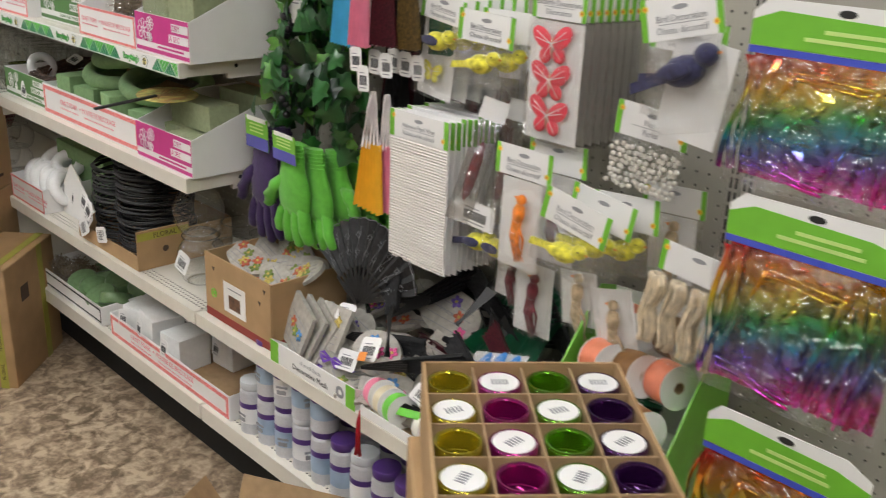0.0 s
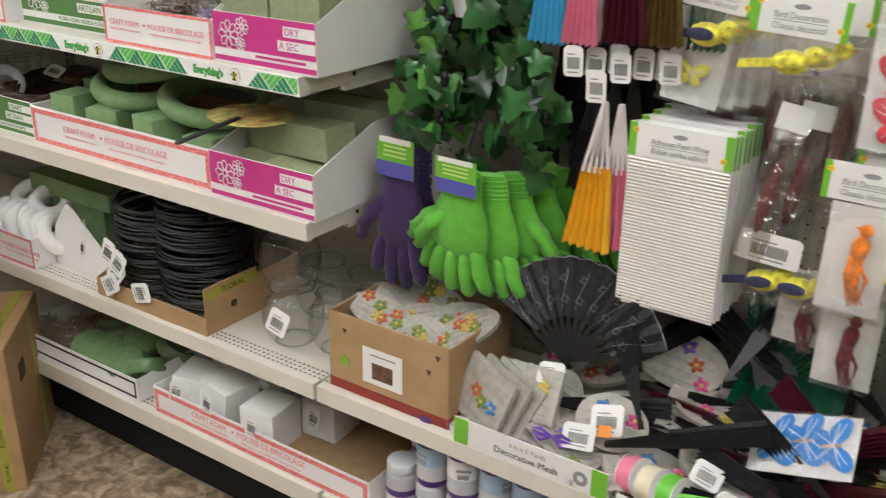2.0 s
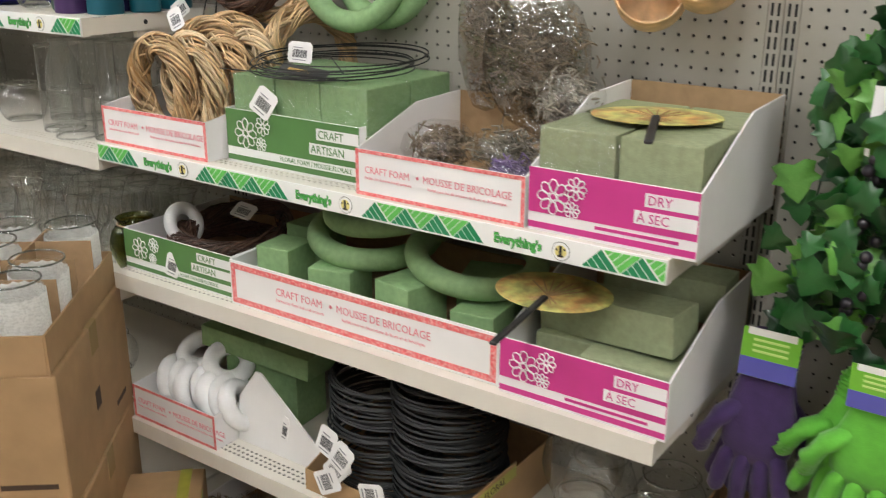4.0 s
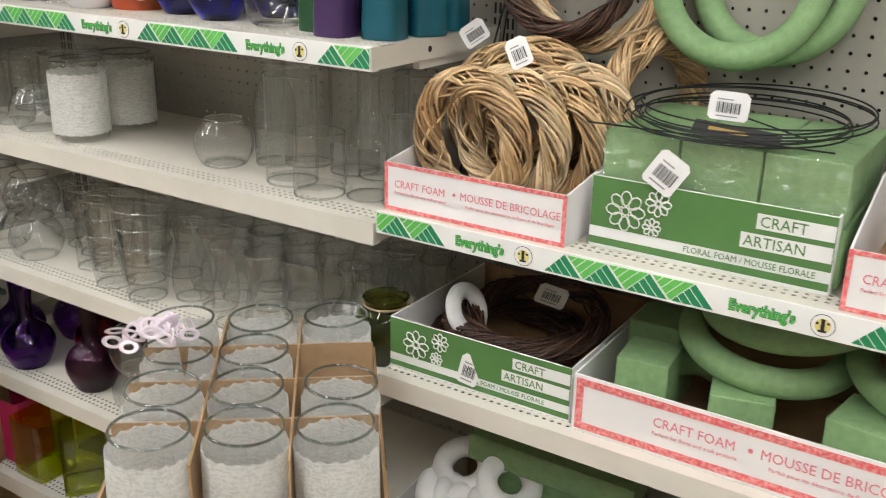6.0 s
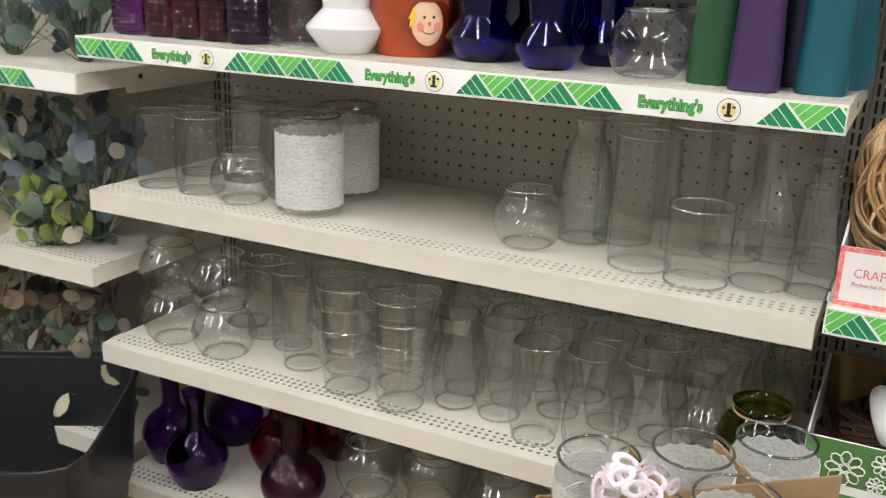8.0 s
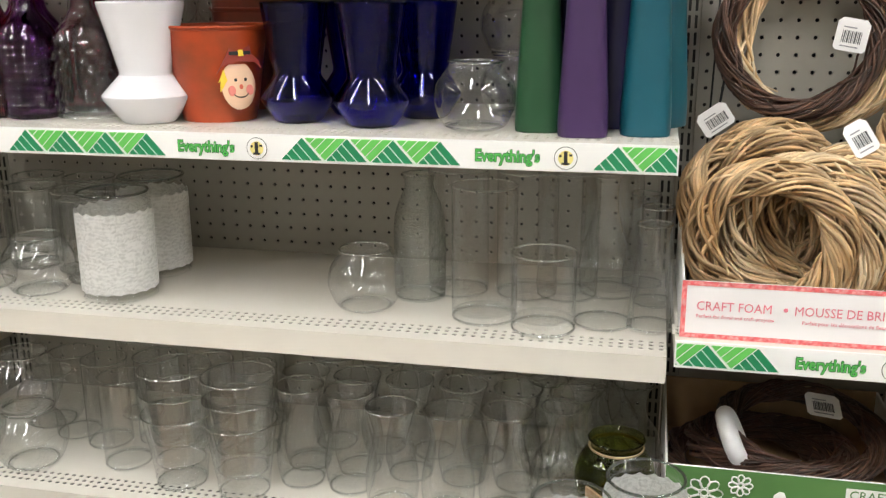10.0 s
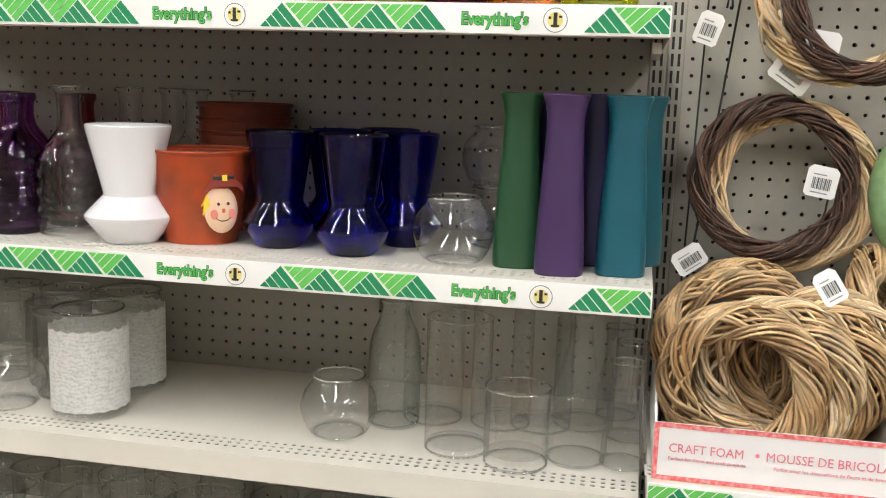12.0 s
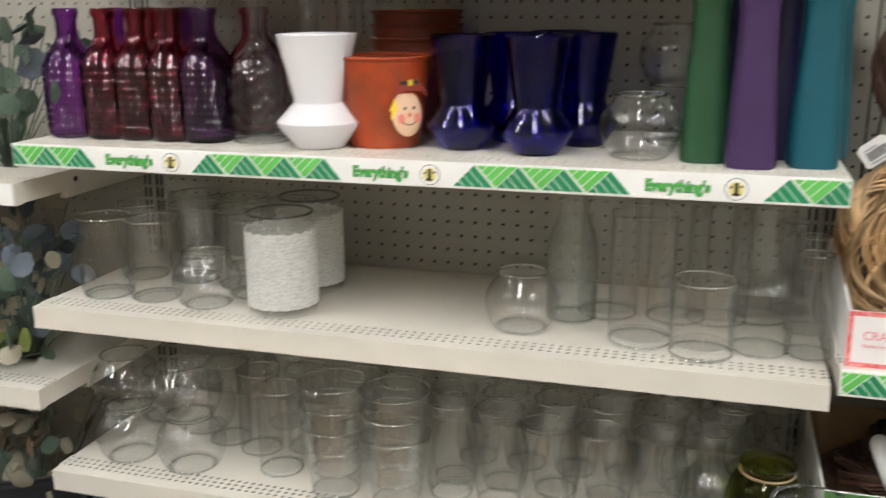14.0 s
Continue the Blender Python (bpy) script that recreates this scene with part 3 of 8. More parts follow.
gondola(2.44, [(1.2, None), (0.85, None), (0.505, None)])


# ---- vessels ----
THIN = {m.name for m in (GLASS, GLASS_CUT, GLASS_FROST, GLASS_LIME, GLASS_AMBER)}
CLEAR = {"clear_glass", "embossed_clear_glass", "pebbled_glass"}
RIM = glass("glass_rim", (0.80, 0.85, 0.82), 0.05, g0=0.36)
JAR_GLASS = glass("jar_glass", (0.993, 0.996, 0.994), 0.028, g0=0.04, g1=0.25)
JAR_RIM = glass("jar_rim_glass", (0.50, 0.55, 0.52), 0.06, g0=0.2)
THICK = glass("thick_base_glass", (0.985, 0.993, 0.988), 0.12, g0=0.07, g1=0.5)
FOOT = glass("glass_foot", (0.96, 0.98, 0.97), 0.08, g0=0.3)


def emboss(bm, outer, z0, z1, count, pitch, d):
    """Raises a lattice of lozenges on the outside of a turned body between two heights."""
    for v in list(bm.verts)[:outer]:
        if z0 < v.co.z < z1:
            a = math.atan2(v.co.y, v.co.x)
            u, w = a * count / 2, (v.co.z - z0) / pitch * math.pi
            k = abs(math.sin(u + w)) * abs(math.sin(u - w))
            q = math.hypot(v.co.x, v.co.y)
            f = 1 + d * (1 - 2 * k) / q
            v.co.x *= f
            v.co.y *= f


def dense(keys, step=0.0022):
    p = smooth_profile(keys)
    zs = np.arange(p[0][1], p[-1][1], step)
    return [(float(np.interp(z, [q[1] for q in p], [q[0] for q in p])), float(z)) for z in zs] + [p[-1]]


def vessel(name, keys, at, material, label, category="vase", group="", wall=0.003, base=0.006, n=36, square=0.0, smooth=True, turn=0, lying=None, relief=None):
    outer = smooth_profile(keys) if smooth else keys
    if material.name in THIN:
        top = outer[-1]
        foot = (float(np.interp(0.003, [q[1] for q in outer], [q[0] for q in outer])), 0.003)
        shell = lathe(outer, n, square)
        if relief:
            emboss(shell, len(shell.verts), *relief)
        me = mesh_of(name, shell, material, 60 if relief else 35)
        o = new(name, me)
        inner = float(np.interp(base, [q[1] for q in outer], [q[0] for q in outer])) - 0.0015
        part("thick_base", lathe([(inner, base * 0.7), (inner * 0.94, base), (inner * 0.5, base * 0.85), (0, base * 0.8)], n, square), THICK if material.name in CLEAR else material, o, smooth=40)
        if not square:
            part("rim", torus(top[0], 0.0014, n, 6), RIM if material.name in CLEAR else material, o, m=Matrix.Translation((0, 0, top[1])), smooth=70)
            if material.name in CLEAR:
                part("foot", torus(foot[0] - 0.0012, 0.0016, n, 6), FOOT, o, m=Matrix.Translation((0, 0, foot[1] + 0.001)), smooth=70)
    else:
        body = lathe(hollow(outer, wall, base), n, square)
        if relief:
            emboss(body, 1 + len(outer) * n, *relief)
        o = new(name, mesh_of(name, body, material, 60 if relief else 35))
    o.matrix_basis = lying if lying is not None else pose(*at, 0, 0, turn)
    return tagged(o, label, category, group)


def copies(o, places, turn=0):
    for p in places:
        copy_thing(o, pose(*p, 0, 0, turn + 37 * p[0] * 100 % 360))


def bowl_keys(R, h):
    return [(R * 0.55, 0), (R * 0.8, h * 0.1), (R, h * 0.42), (R * 0.93, h * 0.7), (R * 0.66, h * 0.93), (R * 0.68, h)]


C0, C1, C2, C3, C4, CB = 1.7006, 1.3706, 1.1036, 0.8116, 0.5306, 0.2406

# upper shelf
bottle_keys = [(0.036, 0), (0.041, 0.006), (0.041, 0.02), (0.042, 0.10), (0.036, 0.128), (0.018, 0.155), (0.0165, 0.185), (0.020, 0.192), (0.0195, 0.20)]
ribs = [(r + (0.0020 * abs(math.sin(math.pi * z / 0.0118)) if 0.010 < z < 0.120 else 0.0), z) for r, z in dense(bottle_keys, 0.0014)]
purple_bottle = vessel("glass_bottle", ribs, (-2.395, 0.10, C1), GLASS_PURPLE, "purple ribbed glass bottle vase on the shelf", "bottle", "ribbed coloured bottles", smooth=False, relief=(0.010, 0.118, 18, 0.0118, 0.0007))
copies(purple_bottle, [(-2.150, 0.10, C1), (-2.375, 0.20, C1), (-2.21, 0.21, C1), (-2.30, 0.30, C1)])
red_bottle = vessel("glass_bottle", ribs, (-2.325, 0.10, C1), GLASS_RED, "wine-red ribbed glass bottle vase on the shelf", "bottle", "ribbed coloured bottles", smooth=False, relief=(0.010, 0.118, 18, 0.0118, 0.0007))
copies(red_bottle, [(-2.268, 0.102, C1), (-2.209, 0.102, C1), (-2.12, 0.20, C1), (-2.30, 0.205, C1), (-2.16, 0.30, C1), (-2.38, 0.30, C1)])
clear_keys = [(0.040, 0), (0.046, 0.006), (0.047, 0.02), (0.047, 0.09), (0.040, 0.122), (0.019, 0.15), (0.017, 0.20), (0.021, 0.209), (0.020, 0.215)]
clear_bottle = vessel("glass_bottle", dense(clear_keys), (-2.062, 0.105, C1), GLASS_CUT, "clear embossed glass bottle with a narrow neck", "bottle", "clear embossed bottles", n=96, smooth=False, relief=(0.012, 0.112, 14, 0.026, 0.0016))
copies(clear_bottle, [(-2.03, 0.22, C1), (-1.985, 0.27, C1), (-1.925, 0.23, C1), (-1.87, 0.28, C1)])
white_keys = [(0.036, 0), (0.039, 0.003), (0.062, 0.033), (0.063, 0.038), (0.060, 0.042), (0.037, 0.066), (0.0365, 0.071), (0.0585, 0.158), (0.0595, 0.164)]
vessel("vase", white_keys, (-1.957, 0.085, C1), MILK, "white milk-glass vase with a waisted middle", smooth=False)
blue_keys = [(0.030, 0), (0.034, 0.003), (0.052, 0.030), (0.053, 0.035), (0.050, 0.040), (0.034, 0.064), (0.0335, 0.069), (0.0465, 0.155), (0.0475, 0.162)]
blue = vessel("vase", blue_keys, (-1.748, 0.125, C1), GLASS_BLUE, "cobalt blue glass vase with a waisted middle", "vase", "cobalt blue vases", wall=0.004, smooth=False)
copies(blue, [(-1.632, 0.10, C1), (-1.69, 0.215, C1), (-1.582, 0.20, C1), (-1.635, 0.305, C1)])


RUST = mat("rust_brown_tin", (0.22, 0.036, 0.012), 0.5, vary=0.2, scale=14, bump=0.1, bump_scale=80, second=(0.10, 0.035, 0.018), second_scale=18, second_amount=0.6)


def bucket(at, label, face=False, turn=0):
    o = thing("bucket", pose(*at, 0, 0, turn), label, "bucket", "orange tin buckets")
    part("body", lathe(hollow([(0.052, 0), (0.053, 0.004), (0.0565, 0.02), (0.0565, 0.023), (0.057, 0.025), (0.0725, 0.126), (0.0745, 0.128), (0.0745, 0.131)], 0.0015, 0.003), 40), ORANGE if face else RUST, o, smooth=30)
    part("rolled_rim", torus(0.0745, 0.0022, 40, 6), ORANGE if face else RUST, o, m=Matrix.Translation((0, 0, 0.131)), smooth=70)
    if face:
        f = part("painted_face", moved(lathe([(0, 0.006), (0.018, 0.005), (0.027, 0.002), (0.028, 0), (0, 0)], 24), pose(0, 0, 0, 90, 0, 0)), SKIN, o, "round cream painted face ornament", m=pose(0.050, -0.0430, 0.052, -7, 0, 50) @ Matrix.Diagonal((0.92, 1, 1.2, 1)), smooth=50)
        part("hat_brim", plate([(-0.036, 0.014), (-0.026, 0.022), (0.0, 0.027), (0.027, 0.025), (0.036, 0.018), (0.034, 0.026), (0.023, 0.034), (0.016, 0.064), (-0.002, 0.060), (-0.018, 0.034)], 0.003), MAROON, f, m=Matrix.Translation((0, -0.008, 0)))
        part("hat_band", box(-0.014, 0.020, -0.0095, -0.008, 0.034, 0.038), BLACK_INK, f)
        part("hair", plate([(-0.024, 0.018), (-0.034, 0.004), (-0.030, 0.006), (-0.032, -0.006), (-0.020, 0.006)], 0.003), YELLOW_INK, f, m=Matrix.Translation((0, -0.006, 0)))
        for x in (-0.007, 0.009):
            part("eye", lathe([(0, -0.001), (0.002, -0.001), (0.002, 0.001), (0, 0.001)], 8), BLACK_INK, f, m=pose(x, -0.0066, 0.006, 90, 0, 0))
        part("buckle", box(0.000, 0.008, -0.0105, -0.0094, 0.0325, 0.0395), YELLOW_INK, f)
        part("nose", moved(lathe([(0, -0.0008), (0.0028, -0.0008), (0.0028, 0.0008), (0, 0.0008)], 10), pose(0.001, -0.0066, -0.002, 90, 0, 0)), mat("coral_paint", (0.75, 0.16, 0.08), 0.5), f)
        part("smile", raw_mesh("smile", *tubes([[((0.012 * math.cos(t), -0.0062, -0.008 + 0.006 * math.sin(t)), 0.0006) for t in np.linspace(math.pi * 1.1, math.pi * 1.9, 9)]], 4), BLACK_INK), BLACK_INK, f)
        for x in (-0.014, 0.015):
            part("cheek", lathe([(0, -0.0006), (0.006, -0.0006), (0.006, 0.0006), (0, 0.0006)], 14), ROSE, f, m=pose(x, -0.0054, -0.006, 90, 0, 0))
    return o


bucket((-1.872, 0.135, C1), "orange painted tin bucket with a painted face on it", True)
for k in range(4):
    bucket((-1.868, 0.285, C1 + 0.021 * k + 0.0005), "rust-orange painted tin bucket in a nested stack", turn=20 * k)

bowl = vessel("glass_bowl", bowl_keys(0.0545, 0.088), (-1.488, 0.088, C1), GLASS, "round clear glass bubble bowl", "bowl", "bubble bowls", base=0.008)
copies(bowl, [(-1.452, 0.235, C1), (-1.452, 0.235, C1 + 0.0885)])


def tower(at, material, label):
    """A tall vase with a square waisted body and flared lip."""
    return vessel("vase", [(0.029, 0), (0.0315, 0.004), (0.031, 0.04), (0.0265, 0.12), (0.0235, 0.185), (0.0255, 0.21), (0.0295, 0.224), (0.029, 0.226)], at, material, label, "vase", "tall painted vases", square=3.4, n=40, turn=4)


tower((-1.404, 0.100, C1), PAINT_GREEN, "tall green painted glass vase with a flared lip")
tower((-1.345, 0.066, C1), PAINT_PURPLE, "tall purple painted glass vase with a flared lip")
copies(tower((-1.308, 0.152, C1), PAINT_NAVY, "tall indigo painted glass vase with a flared lip"), [(-1.375, 0.16, C1), (-1.33, 0.25, C1)])
copies(tower((-1.268, 0.088, C1), PAINT_TEAL, "tall teal painted glass vase with a flared lip"), [(-1.250, 0.172, C1), (-1.262, 0.26, C1)])

# middle shelf
def lace_jar(at, turn=0, group="lace jars"):
    o = thing("lace_jar", pose(*at, 0, 0, turn), "clear glass jar wrapped in white lace", "jar", group)
    j = part("jar", lathe(smooth_profile([(0.048, 0), (0.053, 0.004), (0.0545, 0.012), (0.0545, 0.13), (0.052, 0.143), (0.0475, 0.149), (0.0475, 0.154), (0.051, 0.157), (0.051, 0.161)]), 36), JAR_GLASS, o, smooth=35)
    part("rim", torus(0.0505, 0.0021, 36, 8), JAR_RIM, j, m=Matrix.Translation((0, 0, 0.1605)), smooth=70)
    part("thick_base", lathe([(0.0525, 0.007), (0.050, 0.011), (0, 0.009)], 36), THICK, j, smooth=40)
    bm = bmesh.new()
    n = 72
    lo = [bm.verts.new((0.0556 * math.cos(2 * math.pi * k / n), 0.0556 * math.sin(2 * math.pi * k / n), 0.014 + 0.0022 * abs(math.sin(k * math.pi / 4)))) for k in range(n)]
    hi = [bm.verts.new((0.0556 * math.cos(2 * math.pi * k / n), 0.0556 * math.sin(2 * math.pi * k / n), 0.138 - 0.004 * abs(math.sin(k * math.pi / 4)))) for k in range(n)]
    for k in range(n):
        bm.faces.new((lo[k], lo[(k + 1) % n], hi[(k + 1) % n], hi[k]))
    got = bmesh.ops.extrude_face_region(bm, geom=bm.faces[:])
    for v in got["geom"]:
        if isinstance(v, bmesh.types.BMVert):
            v.co.x *= 1.012
            v.co.y *= 1.012
    part("lace_wrap", bm, LACE, o, "white lace band")
    return o


jar_a = lace_jar((-2.035, 0.095, C2))
for p in ((-2.042, 0.222, C2), ):
    copy_thing(jar_a, pose(*p, 0, 0, 40))
copy_thing(bowl, pose(-1.652, 0.112, C2))
copies(bowl, [(-2.165, 0.085, C2)])
frost_keys = [(0.034, 0), (0.038, 0.006), (0.0385, 0.10), (0.034, 0.135), (0.022, 0.165), (0.0215, 0.178), (0.0235, 0.181), (0.0235, 0.187)]
vessel("glass_bottle", frost_keys, (-1.588, 0.182, C2), GLASS_FROST, "pebbled clear glass milk bottle", "bottle")
cyl = vessel("glass_cylinder", [(0.042, 0), (0.0455, 0.004), (0.0455, 0.05), (0.0455, 0.19)], (-1.476, 0.100, C2), GLASS, "tall clear glass cylinder vase", "vase", "clear cylinder vases", wall=0.0035, base=0.012, smooth=False)
copies(cyl, [(-1.535, 0.215, C2), (-1.432, 0.22, C2), (-1.372, 0.225, C2), (-1.31, 0.25, C2)])
vessel("glass_tumbler", [(0.040, 0), (0.0435, 0.003), (0.0435, 0.04), (0.0435, 0.108)], (-1.390, 0.070, C2), GLASS, "short clear glass tumbler with a thick base", "tumbler", wall=0.0035, base=0.018, smooth=False)
vessel("glass_bottle", dense([(0.036, 0), (0.0405, 0.006), (0.0405, 0.06), (0.038, 0.085), (0.026, 0.125), (0.0165, 0.16), (0.0155, 0.195), (0.018, 0.199), (0.018, 0.207)]), (-1.312, 0.108, C2), GLASS_CUT, "clear embossed glass bottle with a slim neck", "bottle", n=96, smooth=False, relief=(0.012, 0.10, 10, 0.036, 0.0016))
bud = vessel("bud_vase", [(0.029, 0), (0.0315, 0.004), (0.028, 0.05), (0.022, 0.10), (0.0205, 0.13), (0.0225, 0.145)], (-1.248, 0.105, C2), GLASS, "slim clear glass bud vase", "vase", "slim bud vases")
copies(bud, [(-1.243, 0.21, C2), (-1.262, 0.30, C2)])
goblet_keys = [(0.030, 0), (0.040, 0.003), (0.044, 0.03), (0.045, 0.08), (0.0415, 0.125), (0.043, 0.135)]
goblet = vessel("glass_jar", goblet_keys, (-2.357, 0.095, C2), GLASS, "clear glass vase with a rounded body", "vase", "clear rounded vases")
copies(goblet, [(-2.268, 0.10, C2), (-2.36, 0.21, C2), (-2.26, 0.215, C2), (-2.165, 0.205, C2), (-2.21, 0.31, C2), (-2.31, 0.31, C2), (-2.11, 0.30, C2), (-2.12, 0.16, C2)])

# third shelf
big_bowl = vessel("glass_bowl", bowl_keys(0.058, 0.095), (-2.212, 0.078, C3), GLASS, "round clear glass bubble bowl in a stack of two", "bowl", "stacked bubble bowls", base=0.008)
copies(big_bowl, [(-2.212, 0.078, C3 + 0.0955), (-2.335, 0.085, C3), (-2.335, 0.085, C3 + 0.0955), (-2.27, 0.22, C3), (-2.37, 0.25, C3)])
tumbler_keys = [(0.036, 0), (0.039, 0.004), (0.0415, 0.03), (0.054, 0.115), (0.0545, 0.118)]
tumbler = vessel("glass_tumbler", tumbler_keys, (-1.945, 0.07, C3), GLASS, "tapered clear glass tumbler in a nested stack", "tumbler", "nested glass tumblers", wall=0.0035, base=0.012, smooth=False)
copies(tumbler, [(-1.945, 0.07, C3 + 0.036), (-1.945, 0.07, C3 + 0.072), (-1.838, 0.062, C3), (-1.838, 0.062, C3 + 0.036), (-1.838, 0.062, C3 + 0.072)])
mid_cyl = vessel("glass_cylinder", [(0.034, 0), (0.037, 0.004), (0.037, 0.05), (0.037, 0.15)], (-2.200, 0.19, C3), GLASS, "clear glass cylinder vase", "vase", "clear cylinder vases", base=0.01, smooth=False)
copies(mid_cyl, [(-2.128, 0.17, C3), (-2.06, 0.11, C3), (-2.05, 0.2, C3), (-2.13, 0.28, C3), (-2.0, 0.29, C3), (-1.95, 0.2, C3), (-1.87, 0.19, C3), (-1.9, 0.3, C3)])
hour_keys = [(0.030, 0), (0.034, 0.004), (0.0395, 0.035), (0.0365, 0.07), (0.0275, 0.11), (0.028, 0.13), (0.036, 0.158), (0.0365, 0.16)]
hour = vessel("glass_vase", hour_keys, (-1.605, 0.065, C3), GLASS, "clear glass hurricane vase with a waisted neck", "vase", "waisted glass vases", base=0.012)
copies(hour, [(-1.522, 0.07, C3), (-1.44, 0.085, C3), (-1.762, 0.112, C3), (-1.682, 0.108, C3)] + [(-1.77 + 0.084 * i + 0.02 * (j % 2), 0.165 + 0.078 * j, C3) for i in range(6) for j in range(2)])
copies(vessel("glass_vase", [(0.036, 0), (0.04, 0.005), (0.047, 0.035), (0.04, 0.07), (0.022, 0.10), (0.021, 0.13), (0.030, 0.15), (0.030, 0.152)], (-1.365, 0.13, C3), GLASS, "clear glass vase with a bulging foot", "vase", "bulging glass vases"), [(-1.335, 0.225, C3), (-1.395, 0.225, C3), (-1.30, 0.31, C3), (-1.265, 0.24, C3)])
green_pot = thing("vase", (-1.285, 0.115, C3), "squat olive green glass vase with a narrow collar", "vase")
part("body", lathe(hollow(smooth_profile([(0.034, 0), (0.042, 0.006), (0.058, 0.05), (0.052, 0.085), (0.038, 0.104), (0.0365, 0.110), (0.041, 0.118)]), 0.003), 40), GLASS_OLIVE, green_pot, smooth=40)
part("raffia_tie", torus(0.0385, 0.0016, 40, 6), WICKER, green_pot, m=Matrix.Translation((0, 0, 0.106)), smooth=60)

# fourth shelf
flask_keys = [(0.034, 0), (0.042, 0.004), (0.060, 0.05), (0.050, 0.085), (0.021, 0.115), (0.017, 0.15), (0.021, 0.185), (0.023, 0.19)]
fl = vessel("glass_flask", flask_keys, (-2.285, 0.07, C4), solid_glass("violet_glass", (0.60, 0.32, 0.78)), "violet glass flask vase with a round body", "vase", "coloured flask vases")
copies(fl, [(-2.39, 0.12, C4), (-2.33, 0.24, C4)])
fr = vessel("glass_flask", flask_keys, (-2.18, 0.19, C4), solid_glass("ruby_glass", (0.76, 0.18, 0.36)), "ruby red glass flask vase with a round body", "vase", "coloured flask vases")
copies(fr, [(-2.22, 0.31, C4), (-2.10, 0.3, C4)])
vessel("glass_flask", flask_keys, (-2.072, 0.085, C4), solid_glass("plum_glass", (0.58, 0.24, 0.50), 0.03, bump=0.4, bump_scale=300), "dark plum dimpled glass flask vase", "vase", "coloured flask vases")
copies(big_bowl, [(-1.905, 0.075, C4), (-1.905, 0.075, C4 + 0.0955), (-1.80, 0.105, C4), (-1.80, 0.105, C4 + 0.0955), (-1.66, 0.09, C4), (-1.66, 0.09, C4 + 0.0955), (-1.85, 0.23, C4), (-1.72, 0.23, C4), (-1.52, 0.1, C4), (-1.4, 0.1, C4)])

# base shelf and top shelf
sq = vessel("square_vase", [(0.050, 0), (0.054, 0.004), (0.054, 0.10), (0.054, 0.155)], (-2.28, 0.07, CB), GLASS_LIME, "square yellow-green glass vase", "vase", "square glass vases", square=9, smooth=False)
copies(sq, [(-2.15, 0.09, CB), (-2.26, 0.23, CB), (-2.10, 0.24, CB)])
vessel("square_vase", [(0.046, 0), (0.05, 0.004), (0.05, 0.10), (0.05, 0.17)], (-2.385, 0.09, CB), mat("pink_glass_paint", (0.45, 0.02, 0.10), 0.2), "deep pink square glass vase", "vase", "square glass vases", square=9, smooth=False)
copies(big_bowl, [(-2.0, 0.08, CB), (-1.87, 0.09, CB), (-1.74, 0.1, CB)])
for i, (mt, nm) in enumerate(((GLASS_LIME, "yellow-green"), (GLASS_AMBER, "amber"), (GLASS_RED, "wine-red"))):
    v = vessel("square_vase", [(0.034, 0), (0.036, 0.003), (0.036, 0.05), (0.036, 0.1)], (-1.30 - 0.09 * i, 0.05, C0), mt, "small square %s glass vase" % nm, "vase", "small square vases", square=9, smooth=False)
    copies(v, [(-1.30 - 0.09 * (i + 3 * k), 0.05, C0) for k in range(1, 4)] + [(-1.33 - 0.09 * (i + 3 * k), 0.15, C0) for k in range(0, 4)])


# ---- printed display boxes ----
def open_box(o, w, d, hf, hb, outside, inside=None, thick=0.003, name="box"):
    """An open display carton on its thing's axes: low front, sides that rise to a high back."""
    inside = inside or CARD_IN
    part("front_panel", box(0, w, 0, thick, 0, hf, 0.0006), outside, o)
    part("back_panel", box(0, w, d - thick, d, 0, hb, 0.0006), inside, o)
    part("bottom_panel", box(thick, w - thick, thick, d - thick, 0, thick), inside, o)
    for x in (0, w - thick):
        side = plate([(thick, 0), (d - thick, 0), (d - thick, hb), (d * 0.55, hb * 0.98), (thick, hf)], thick)
        part("side_panel", moved(side, pose(x + thick, 0, 0, 0, 0, 90)), outside, o)


def bars(o, rects, material, y=-0.0008, name="print"):
    for x0, x1, z0, z1 in rects:
        part(name, box(x0, x1, y, y + 0.0006, z0, z1), material, o)


def petals(cx, cz, R, n=8):
    paths = []
    for k in range(n):
        a = 2 * math.pi * k / n
        c = (cx + R * 0.62 * math.cos(a), cz + R * 0.62 * math.sin(a))
        paths.append([((c[0] + R * (0.36 * math.cos(t) * math.cos(a) - 0.26 * math.sin(t) * math.sin(a)), -0.001,
                        c[1] + R * (0.36 * math.cos(t) * math.sin(a) + 0.26 * math.sin(t) * math.cos(a))), 0.0011) for t in [2 * math.pi * j / 10 for j in range(10)]])
    paths.append([((cx + R * 0.2 * math.cos(t), -0.001, cz + R * 0.2 * math.sin(t)), 0.0011) for t in [2 * math.pi * j / 10 for j in range(10)]])
    return tubes(paths, 4, True)


